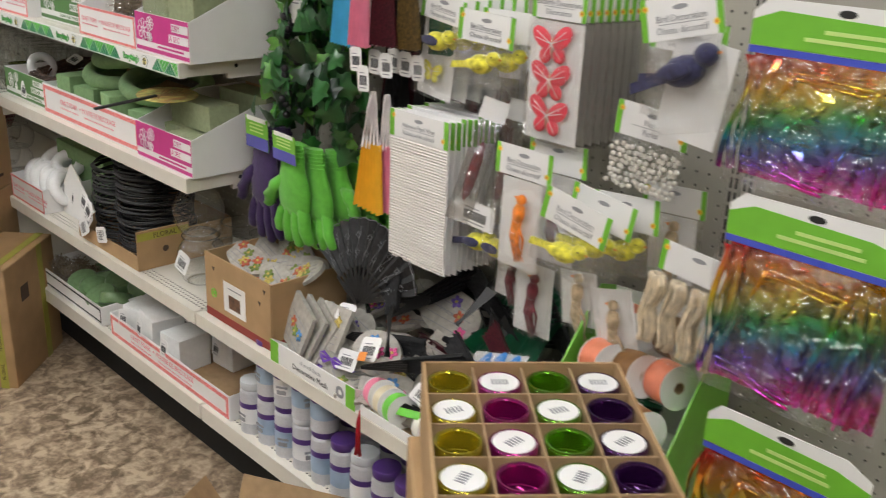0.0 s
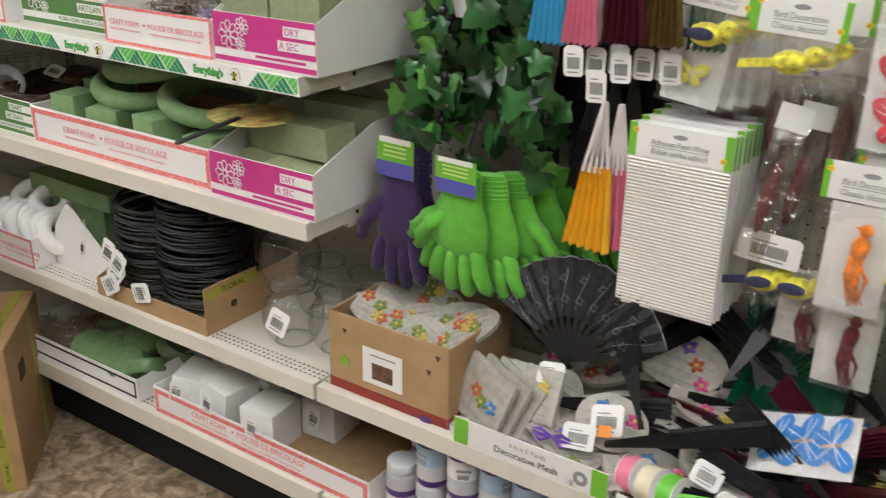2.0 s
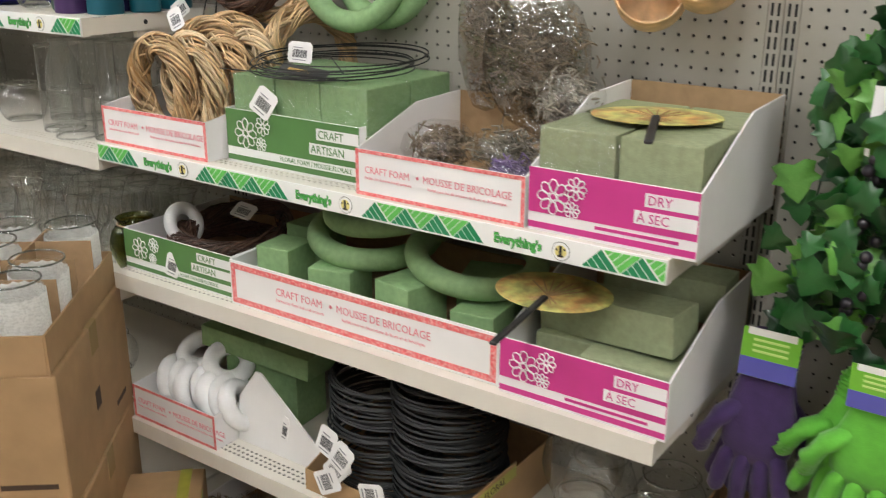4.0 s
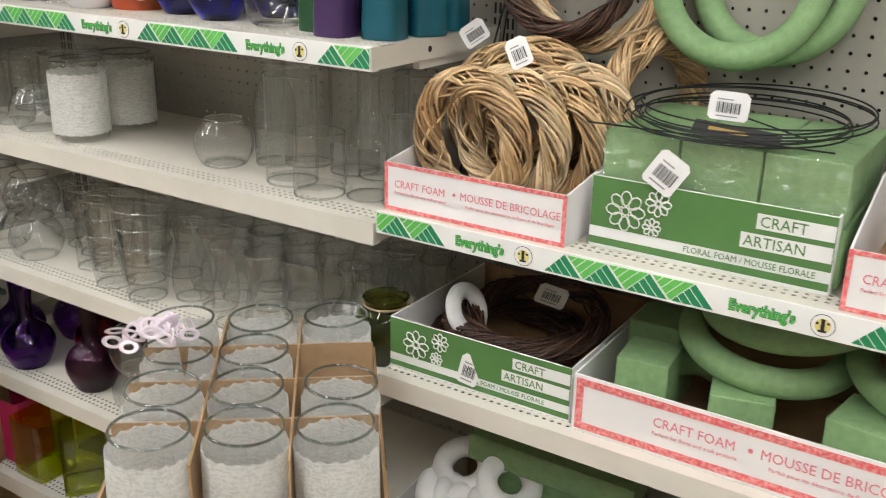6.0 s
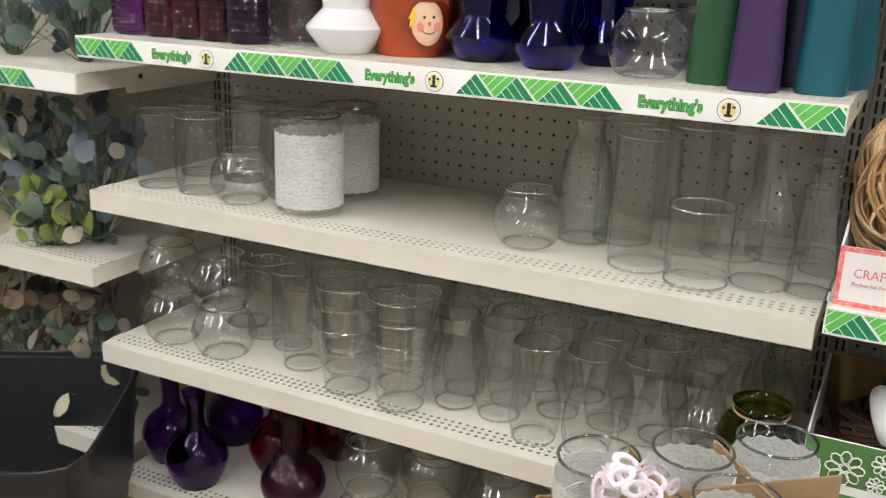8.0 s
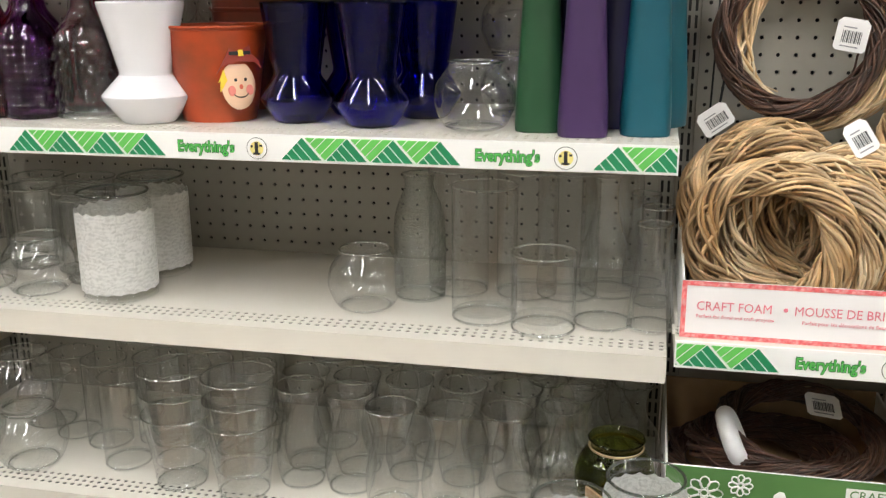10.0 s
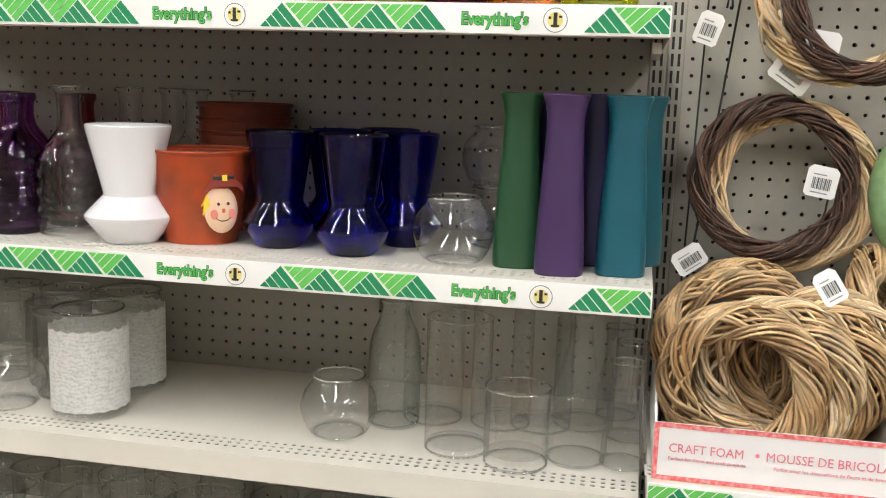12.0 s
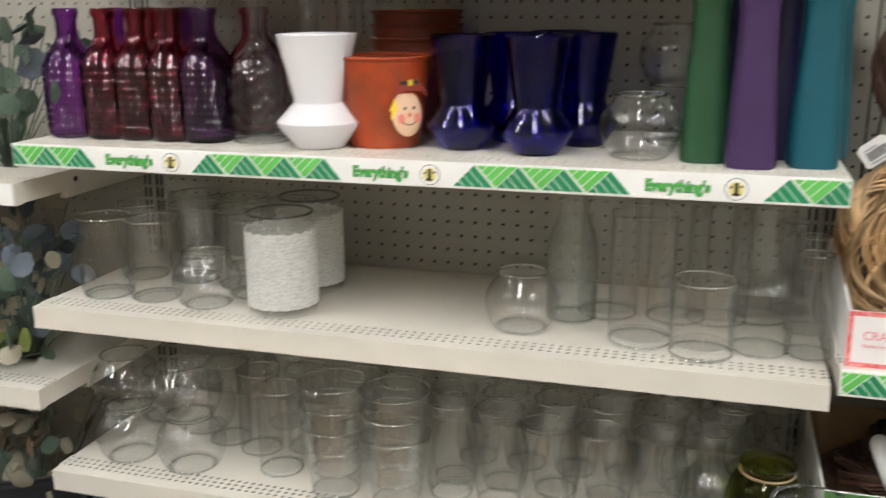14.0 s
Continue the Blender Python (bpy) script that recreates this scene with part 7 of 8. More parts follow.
def film_pack(x0, x1, z0, z1, y, label, bottom, tilt=0):
    o = thing("tinsel_pack", pose(x0, y, z0, 0, tilt, 0), label, "craft pack", "rainbow tinsel packs")
    w, h = x1 - x0, z1 - z0
    pts = [(0, 0), (w, 0), (w, h * 0.75), (w * 0.85, h), (w * 0.08, h), (0, h * 0.75)]
    c = part("header_card", plate(pts, 0.0016), PAPER, o, "white and green header card with a blue edge")
    part("green_panel", plate([(0, h * 0.14), (w, h * 0.14), (w, h * 0.55), (w * 0.8, h * 0.72), (w * 0.15, h * 0.80), (0, h * 0.6)], 0.0006), LIME, c, m=Matrix.Translation((0, -0.0008, 0)))
    part("blue_edge", box(0, w, -0.0012, -0.0004, 0, h * 0.13), BLUE_INK, c)
    for k, (a, b) in enumerate(((0.40, 0.75), (0.30, 0.78))):
        part("print", box(w * a, w * b, -0.0016, -0.0009, h * (0.48 - 0.16 * k), h * (0.55 - 0.16 * k)), PALE_LIME, c)
    part("hang_hole", plate([(0.012 * math.cos(t), 0.005 * math.sin(t)) for t in np.linspace(0, 2 * math.pi, 11)[:-1]], 0.0006), BLACK_INK, c, m=Matrix.Translation((w * 0.5, -0.001, h * 0.86)))
    rnd = random.Random(int(z0 * 1000))
    d = z0 - bottom
    shine = rainbow_foil("rainbow_foil", d)
    for k in range(20):
        xa = w * (0.70 + 0.28 * k / 12 if k < 13 else 0.02 + 0.015 * (k - 13)) + rnd.gauss(0, 0.004)
        lean, wave, ph = rnd.gauss(-0.018, 0.014), rnd.uniform(0.003, 0.010), rnd.uniform(0, 6)
        y0, wd, twist = rnd.uniform(-0.012, 0.008), rnd.uniform(0.0022, 0.0050), rnd.uniform(-1.3, 1.3)
        vs, fs = [], []
        for j in range(11):
            t = j / 10
            cx, cy = xa + lean * t + wave * math.sin(5 * t + ph), y0 + 0.006 * math.sin(7 * t + ph)
            a = twist * math.sin(3 * t + ph)
            zz = -0.004 - (d - 0.012) * t
            vs += [(cx - wd * math.cos(a), cy - wd * math.sin(a), zz), (cx + wd * math.cos(a), cy + wd * math.sin(a), zz + rnd.gauss(0, 0.001))]
            if j:
                fs.append((2 * j - 2, 2 * j - 1, 2 * j + 1, 2 * j))
        part("tinsel_strip", raw_mesh("tinsel_strip", vs, fs, shine), None, o)
    bs = bmesh.new()
    nx, nz = 16, 14
    g = [[bs.verts.new((w * (0.02 + 0.96 * i / nx), 0.010 + 0.012 * noise.noise(Vector((i * 0.45, j * 0.30, z0 * 9))) + 0.003 * noise.noise(Vector((i * 1.7, j * 0.9, z0 * 5))), -d * (0.01 + 0.97 * j / nz))) for i in range(nx + 1)] for j in range(nz + 1)]
    for j in range(nz):
        for i in range(nx):
            bs.faces.new((g[j][i], g[j][i + 1], g[j + 1][i + 1], g[j + 1][i]))
    part("colour_film", bs, shine, o, "shiny rainbow-coloured film")
    for a, b, c2, e in ((0.06, 0.80, 0.30, 0.10), (0.30, 0.10, 0.74, 0.14), (0.30, 0.14, 0.72, 0.19), (0.74, 0.14, 0.55, 0.93), (0.06, 0.80, 0.55, 0.93), (0.08, 0.86, 0.55, 0.97), (0.90, 0.15, 0.80, 0.98), (0.22, 0.62, 0.50, 0.30)):
        path = [((w * (a + (c2 - a) * t) + 0.002 * math.sin(9 * t + 5 * a), -0.012 + 0.004 * math.sin(6 * t), -d * (b + (e - b) * t)), 0.0022 + 0.0012 * math.sin(8 * t + 9 * b)) for t in [q / 8 for q in range(9)]]
        part("folded_edge", raw_mesh("folded_edge", *tubes([path], 5), shine), None, o)
    pouch(o, -0.01, w + 0.005, bottom - z0 - 0.01, 0.0, -0.006, 0.03, 6)
    return o


RAINBOW_LABEL = "clear pack of rainbow tinsel film with a green header"
film_pack(1.352, 1.60, 1.335, 1.405, 0.09, RAINBOW_LABEL, 1.165)
film_pack(1.375, 1.62, 1.085, 1.155, 0.06, RAINBOW_LABEL, 0.875)
film_pack(1.410, 1.645, 0.790, 0.862, 0.02, RAINBOW_LABEL, 0.585)

# ---- heaped goods on the lower shelf of the pegboard bay ----
AS = 0.5056
cb = thing("cardboard_box", pose(0.022, 0.022, AS), "open brown cardboard box of painted wooden plaques", "box")
cw_, cd_, ch_ = 0.285, 0.22, 0.168
for a in ((0, cw_, 0, 0.004), (0, cw_, cd_ - 0.004, cd_)):
    part("front_panel" if a[2] == 0 else "back_panel", box(*a, 0, ch_, 0.001), CARD, cb)
for x in (0, cw_ - 0.004):
    part("side_panel", box(x, x + 0.004, 0.0045, cd_ - 0.0045, 0, ch_ - 0.002, 0.001), CARD, cb)
part("bottom_panel", box(0.0045, cw_ - 0.0045, 0.0045, cd_ - 0.0045, 0.0005, 0.004), CARD, cb)
part("red_band", box(0.001, cw_ - 0.001, -0.0008, -0.0001, 0.001, 0.022), mat("brick_red_print", (0.25, 0.03, 0.02), 0.6), cb)
part("red_band", box(cw_ + 0.0001, cw_ + 0.0008, 0.001, cd_ - 0.001, 0.001, 0.022), bpy.data.materials["brick_red_print"], cb)
part("label", box(0.085, 0.18, -0.0010, -0.0001, 0.038, 0.115), PAPER, cb, "white paper label")
part("label_picture", box(0.108, 0.158, -0.0016, -0.0011, 0.05, 0.085), mat("brown_photo_print", (0.14, 0.07, 0.04), 0.5, vary=0.5, scale=60), cb)
bars(cb, [(0.105, 0.165, 0.10, 0.103)], GREY_INK, -0.0015)
part("round_mark", mesh_of("round_mark", torus(0.0105, 0.0016, 24, 5), LIME), None, cb, m=pose(0.04, -0.0008, 0.068, 90, 0, 0))
part("round_mark", box(0.034, 0.046, -0.0012, -0.0001, 0.064, 0.072), LIME, cb)
for x, z_ in ((0.235, 0.10), (0.035, 0.125), (0.255, 0.135)):
    part("print", plate([(0, 0.012), (0.012, 0.012), (0.006, 0)], 0.0007), INK_BROWN, cb, m=Matrix.Translation((x, -0.0008, z_)))

PLAQUE_W = mat("white_washed_wood", (0.42, 0.395, 0.355), 0.6, vary=0.18, scale=60, second=(0.36, 0.33, 0.28), second_scale=20, second_amount=0.5)
PETAL = [mat(n, c, 0.55, vary=0.15, scale=90) for n, c in (("pink_petal_paint", (0.72, 0.10, 0.30)), ("violet_petal_paint", (0.20, 0.12, 0.50)), ("blue_petal_paint", (0.10, 0.28, 0.62)), ("yellow_petal_paint", (0.60, 0.47, 0.12)), ("leaf_paint", (0.20, 0.28, 0.06)), ("orange_petal_paint", (0.55, 0.13, 0.06)))]


def plaque(m, w, h, seed, label="painted white wooden plaque with flowers", oval=True, lettering="", paints=(0, 1, 2, 3, 4, 5), blooms=3):
    o = thing("wooden_plaque", m, label, "plaque", "wooden plaques")
    if oval:
        pts = [(w / 2 * math.cos(t), h / 2 * math.sin(t)) for t in np.linspace(0, 2 * math.pi, 33)[:-1]]
    else:
        pts = []
        for k in range(9):
            pts.append((-w / 2 + w * k / 8, -h / 2 + (0.004 if k % 2 else 0)))
        pts += [(w / 2, h / 2), (-w / 2, h / 2)]
    part("board", plate(pts, 0.010), PLAQUE_W, o)
    rnd = random.Random(seed)
    for i in range(blooms):
        cx, cz = rnd.uniform(-0.32, 0.32) * w, rnd.uniform(-0.3, 0.3) * h
        mt = PETAL[rnd.choice(paints)]
        for k in range(5):
            a = 2 * math.pi * k / 5 + seed
            part("petal", ellipsoid(0.0075, 0.002, 0.0055, 1), mt, o, m=pose(cx + 0.0085 * math.cos(a), -0.0015, cz + 0.0085 * math.sin(a), 0, -math.degrees(a), 0), smooth=80)
        part("flower_eye", ellipsoid(0.004, 0.003, 0.004, 1), PETAL[3], o, m=Matrix.Translation((cx, -0.003, cz)), smooth=80)
    for k in range(4):
        zz = -h * 0.34 + h * 0.17 * k
        part("plank_groove", box(-w * 0.36, w * 0.36, -0.0007, -0.0002, zz, zz + 0.0016), GREY_INK, o)
    if lettering:
        words(lettering, 0.014, GREY_INK, o, 0, -0.0012, -0.005, "CENTER")
    return o


for i, (x, y, z_, rx, ry, rz) in enumerate(((0.09, 0.10, 0.655, -62, 10, 0), (0.13, 0.15, 0.63, -50, -18, 14), (0.22, 0.10, 0.63, -55, 20, -10), (0.23, 0.17, 0.65, -40, -14, 20), (0.16, 0.2, 0.66, -30, 24, 0), (0.27, 0.13, 0.66, -60, -30, 20), (0.08, 0.18, 0.63, -40, 30, 10))):
    plaque(pose(x, y, z_, rx, ry, rz), 0.15, 0.075, i, "oval painted wooden plaque with orange flowers in a box", True, "", (3, 4, 4, 5, 5), 6)
heap = random.Random(21)
for i in range(62):
    x, y = heap.uniform(0.42, 1.04), heap.uniform(0.05, 0.33)
    z_ = AS + 0.018 + 0.48 * y * heap.uniform(0.3, 1.0)
    plaque(pose(x, y, z_, -90 + heap.uniform(8, 42), heap.uniform(-30, 30), heap.uniform(-40, 40)), heap.uniform(0.09, 0.14), heap.uniform(0.06, 0.095), 50 + i, oval=heap.random() < 0.6)
for k in range(5):
    plaque(pose(0.36 + 0.020 * k, 0.055 + 0.012 * k, AS + 0.075 - 0.004 * k, -16 - 5 * k, 12, -18), 0.12, 0.12, 80 + k, "square painted wooden plaque with flowers leaning in a heap", False)
plaque(pose(0.44, 0.09, AS + 0.095, -30, -8, -8), 0.12, 0.10, 91, "square painted wooden plaque with a butterfly leaning in a heap", False)
plaque(pose(0.655, 0.25, 0.665, -34, 8, 6), 0.165, 0.105, 95, "oval wooden plaque with violet flowers and lettering", True, "Welcome")
plaque(pose(0.60, 0.26, 0.655, -30, -12, 6), 0.15, 0.1, 96, "oval wooden plaque with green flowers", True)
plaque(pose(0.60, 0.09, 0.598, -50, 8, 0), 0.13, 0.10, 97, "round painted wooden plaque with pink flowers", True)
hang_tag((0.605, 0.055, 0.59), 0.06, 0.055, 4, -16, -40, "white price tag with an orange sticker")
stk = thing("sticker", pose(0.607, 0.047, 0.605, -40, -16, 4), "small orange price sticker", "sticker")
part("sticker", box(-0.012, 0.012, -0.001, 0, -0.01, 0.01), mat_orange, stk)
hang_tag((0.565, 0.03, 0.562), 0.06, 0.045, 4, -8, -34, "white barcode tag on a heap of plaques")
bowp = thing("ribbon_bow", pose(0.515, 0.035, 0.566), "small purple ribbon bow on a plaque", "bow")
part("ribbon", raw_mesh("ribbon", *tubes([[((0, 0, 0), 0.002), ((sx * 0.02, -0.004, 0.012 * sz), 0.0035), ((sx * 0.038, 0, 0.004 * sz), 0.0015)] for sx in (-1, 1) for sz in (-1, 0, 1)], 5), mat("bright_purple_ribbon", (0.16, 0.05, 0.45), 0.4)), None, bowp)
closed_fan(pose(0.66, 0.07, 0.622, 28, 148, 0), F_BLACK, "closed black lace folding fan on a heap of plaques", 0.22, 0.010, 0.034, F_PLASTIC)
closed_fan(pose(0.615, 0.045, 0.585, 10, -110, 0), F_BLACK, "closed black folding fan lying on a heap of plaques", 0.265, 0.010, 0.020, F_PLASTIC)
closed_fan(pose(0.69, 0.035, 0.562, 10, -78, 0), F_RED, "closed black and red folding fan lying on a heap", 0.265, 0.010, 0.026, F_PLASTIC)
for x, y, z_, rx, ry, mt in ((0.76, 0.17, 0.70, 40, 205, F_BLACK), (0.83, 0.07, 0.585, 12, -95, F_RED), (0.55, 0.17, 0.64, 30, -130, F_BLACK), (0.98, 0.05, 0.565, 8, 100, F_BLACK), (0.70, 0.13, 0.62, 20, -60, F_BLACK), (0.86, 0.12, 0.62, 18, -110, F_RED), (1.02, 0.10, 0.60, 16, 70, F_BLACK), (0.74, 0.03, 0.56, 6, -84, F_RED), (0.50, 0.21, 0.655, 30, -100, F_BLACK)):
    closed_fan(pose(x, y, z_, rx, ry, 0), mt, "closed folding fan lying on a heap of plaques", 0.23, 0.010, 0.026, F_PLASTIC)
for x, y, z_, ry in ((0.78, 0.045, 0.57, 20), (1.0, 0.06, 0.575, -30), (0.95, 0.16, 0.63, 12), (0.47, 0.10, 0.625, -6)):
    hang_tag((x, y, z_), 0.05, 0.04, 10, ry, -45, "white barcode tag on a heap of plaques")
open_fan(pose(0.98, 0.24, 0.63, -30, 60, -10), "bottle green folding fan half open on a heap", 0.2, 70, F_GREEN)
open_fan(pose(0.80, 0.23, 0.66, -34, 20, 0), "bottle green folding fan half open on a heap", 0.17, 80, F_GREEN)
cl = thing("satin_cloth", pose(0.845, 0.235, 0.648, 0, 0, 0), "dark green satin cloth draped over heaped goods", "cloth")
bs = bmesh.new()
cg = [[bs.verts.new((-0.085 + 0.011 * i, -0.055 + 0.010 * j + 0.004 * math.sin(i * 0.8), 0.0075 * j * (0.35 + 0.65 * i / 16) + 0.006 * math.sin(i * 1.5 + 0.4 * j) + 0.006 * noise.noise(Vector((i * 0.5, j * 0.5, 3))))) for i in range(17)] for j in range(12)]
for j in range(11):
    for i in range(16):
        bs.faces.new((cg[j][i], cg[j][i + 1], cg[j + 1][i + 1], cg[j + 1][i]))
bmesh.ops.solidify(bs, geom=bs.faces[:], thickness=0.0012)
part("cloth", bs, F_GREEN, cl, smooth=80)
more = random.Random(77)
for i in range(26):
    x, y = more.uniform(0.46, 1.04), more.uniform(0.06, 0.30)
    closed_fan(pose(x, y, AS + 0.055 + 0.36 * y, more.uniform(8, 30), more.choice((-1, 1)) * more.uniform(60, 125), more.uniform(-20, 20)), F_RED if i % 4 == 0 else F_BLACK, "closed folding fan lying on a heap of plaques", 0.22, 0.010, 0.028, F_PLASTIC)
bc = thing("butterfly_card", pose(0.905, 0.115, 0.660, -46, -20, -10), "white card with blue gauze butterflies lying on a heap", "craft pack")
part("card", box(-0.085, 0.085, 0, 0.0012, -0.05, 0.05), PAPER, bc)
for i in range(3):
    butterfly(bc, -0.046 + 0.046 * i, -0.005, 0.004 * (i % 2), 0.052, BLUE_GAUZE, 80)
pouch(bc, -0.088, 0.088, -0.053, 0.053, -0.004, 0.008, 4)
mb = thing("mesh_box", pose(0.335, 0.0015, AS), "white printed box front for decorative mesh with green ends", "box")
open_box(mb, 0.305, 0.10, 0.052, 0.02, PAPER)
part("green_end", box(0, 0.03, -0.0008, -0.0001, 0.0, 0.052), LIME, mb)
part("green_end", box(0.275, 0.305, -0.0008, -0.0001, 0.0, 0.052), LIME, mb)
words("6 in x 5 Yards", 0.013, GREY_INK, mb, 0.115, -0.0008, 0.032)
words("Decorative Mesh", 0.0185, BLACK_INK, mb, 0.085, -0.0008, 0.012)
part("wreath_print", mesh_of("wreath_print", torus(0.010, 0.004, 20, 6), GREY_INK), None, mb, m=pose(0.255, -0.0005, 0.024, 90, 0, 0) @ Matrix.Diagonal((1, 1, 0.2, 1)))


def spool(m, ribbon, label, r=0.032, w=0.03):
    o = thing("ribbon_spool", m, label, "ribbon spool", "ribbon spools")
    for z_ in (-w / 2 - 0.001, w / 2):
        part("flange", lathe([(0.009, z_), (r * 1.06, z_), (r * 1.06, z_ + 0.001), (0.009, z_ + 0.001), (0.009, z_)], 32), PAPER, o)
    part("ribbon", lathe([(0.012, -w / 2), (r, -w / 2), (r + 0.0006, 0), (r, w / 2), (0.012, w / 2), (0.012, -w / 2)], 36), ribbon, o, smooth=40)
    part("core", lathe([(0.0085, -w / 2 - 0.001), (0.011, -w / 2 - 0.001), (0.011, w / 2 + 0.001), (0.0085, w / 2 + 0.001), (0.0085, -w / 2 - 0.001)], 16), CARD, o)
    return o


R_PINK = mat("pink_ribbon", (0.80, 0.22, 0.34), 0.35, vary=0.06)
R_CREAM = mat("cream_ribbon", (0.75, 0.66, 0.48), 0.4, vary=0.06)
R_LIME = mat("lime_ribbon", (0.16, 0.58, 0.06), 0.35, vary=0.06)
R_WHITE = mat("white_ribbon", (0.80, 0.79, 0.74), 0.35, vary=0.05)
spool(pose(0.668, 0.045, AS + 0.038, 0, 78, -16), R_PINK, "spool of pink satin ribbon")
spool(pose(0.704, 0.040, AS + 0.036, 0, 80, -16), R_CREAM, "spool of cream satin ribbon")
spool(pose(0.742, 0.034, AS + 0.037, 0, 80, -16), R_LIME, "spool of lime satin ribbon")
spool(pose(0.83, 0.036, AS + 0.036, 0, 82, -18), R_WHITE, "spool of white satin ribbon")
spool(pose(0.868, 0.032, AS + 0.036, 0, 82, -18), R_PINK, "spool of pink satin ribbon")
tail = thing("ribbon_end", pose(0.79, 0.02, AS + 0.055), "loose end of lime satin ribbon", "ribbon")
part("ribbon", box(-0.045, 0.045, -0.008, 0.008, 0, 0.001), R_LIME, tail, m=pose(0, 0, 0, 50, -14, 0))
rt = thing("tassel", pose(0.668, -0.008, AS - 0.01), "red silk tassel hanging over the shelf edge", "tassel")
part("threads", raw_mesh("threads", *tubes([[((0, 0, 0.03), 0.001), ((0.004 * math.sin(k), -0.004 + 0.003 * math.cos(k), 0), 0.0016), ((0.007 * math.sin(k * 1.7), -0.004 + 0.004 * math.cos(k * 2), -0.075), 0.001)] for k in range(18)], 4), mat("red_silk", (0.45, 0.01, 0.02), 0.5)), None, rt)
ft = thing("display_box", pose(0.655, 0.003, AS), "white display tray of ribbon spools", "box", "printed display boxes")
open_box(ft, 0.30, 0.09, 0.022, 0.022, PAPER)
rbx = thing("ribbon_box", pose(1.085, 0.03, AS + 0.005, 0, 0, 8), "tall lime and white display box of ribbon spools", "box")
part("side_panel", plate([(0.0, 0.0), (0.26, 0.0), (0.26, 0.34), (0.20, 0.36), (0.0, 0.17)], 0.003, pose(0.003, 0, 0, 0, 0, 90)), LIME, rbx, "lime green side panel")
part("side_panel", plate([(0.0, 0.0), (0.26, 0.0), (0.26, 0.34), (0.20, 0.36), (0.0, 0.17)], 0.003, pose(0.24, 0, 0, 0, 0, 90)), LIME, rbx)
part("front_panel", box(0.0035, 0.2365, 0, 0.003, 0, 0.17), PAPER, rbx)
part("back_panel", box(0.0035, 0.2365, 0.257, 0.26, 0, 0.34), PAPER, rbx)
part("green_band", box(0.0035, 0.06, -0.0008, -0.0001, 0, 0.17), LIME, rbx)
sunflower(rbx, 0.04, -0.0012, 0.15, 0.009)
sunflower(rbx, 0.03, -0.0012, 0.09, 0.009)
for k, (y, z_) in enumerate(((0.05, 0.03), (0.12, 0.03), (0.2, 0.03), (0.05, 0.1), (0.13, 0.1), (0.2, 0.1))):
    part("shelf_board", box(0.004, 0.236, y - 0.03, y + 0.03, z_ - 0.002, z_), PAPER, rbx)
R_CORAL = mat("coral_ribbon", (0.72, 0.22, 0.12), 0.4, vary=0.1)
R_BROWN = mat("brown_gold_ribbon", (0.22, 0.10, 0.025), 0.35, vary=0.3)
for k, (x, y, z_, mt, nm) in enumerate(((1.13, 0.09, 0.205, R_CORAL, "coral"), (1.19, 0.10, 0.205, R_WHITE, "white"), (1.25, 0.10, 0.205, R_BROWN, "brown"), (1.13, 0.16, 0.26, R_CORAL, "coral"), (1.19, 0.17, 0.26, R_BROWN, "brown"), (1.25, 0.18, 0.26, R_CORAL, "coral"), (1.14, 0.23, 0.31, R_CORAL, "coral"), (1.22, 0.24, 0.31, R_BROWN, "brown"))):
    spool(pose(x, y, AS + z_, 30, 80, 10), mt, "spool of %s ribbon in a display box" % nm, 0.036, 0.05)


# bottles on the base deck
CAP_PURPLE = mat("purple_plastic", (0.085, 0.035, 0.19), 0.35, vary=0.05)
CAP_GREY = mat("grey_plastic_lid", (0.60, 0.62, 0.64), 0.4, vary=0.04)
LABEL_BLUE = mat("pale_blue_label", (0.33, 0.43, 0.56), 0.45, vary=0.1, scale=30)
SAND_W = mat("white_sand_fill", (0.52, 0.52, 0.54), 0.4, vary=0.06, scale=200, bump=0.2, bump_scale=500)


def sand_bottle(fill_cap, wrap, label):
    o = thing("sand_bottle", Matrix.Identity(4), label, "bottle", "plastic bottles on the base shelf")
    b = part("body", lathe(smooth_profile([(0, 0), (0.031, 0), (0.033, 0.004), (0.033, 0.10), (0.031, 0.112), (0.028, 0.116)]) + [(0, 0.117)], 28), SAND_W, o, smooth=45)
    part("label", lathe([(0.0334, 0.028), (0.0337, 0.028), (0.0337, 0.082), (0.0334, 0.082), (0.0334, 0.028)], 28), wrap, b, smooth=45)
    part("label_band", lathe([(0.0338, 0.070), (0.0341, 0.070), (0.0341, 0.084), (0.0338, 0.084), (0.0338, 0.070)], 28), CAP_PURPLE, b, smooth=45)
    part("print", box(-0.014, 0.014, -0.0346, -0.0325, 0.048, 0.053), GREY_INK, b)
    part("barcode", box(-0.012, 0.010, -0.0346, -0.0325, 0.032, 0.042), GREY_INK, b)
    part("cap", lathe([(0, 0.118), (0.030, 0.118), (0.0315, 0.120), (0.0315, 0.136), (0.030, 0.138), (0, 0.138)], 28), fill_cap, o, smooth=45)
    return o


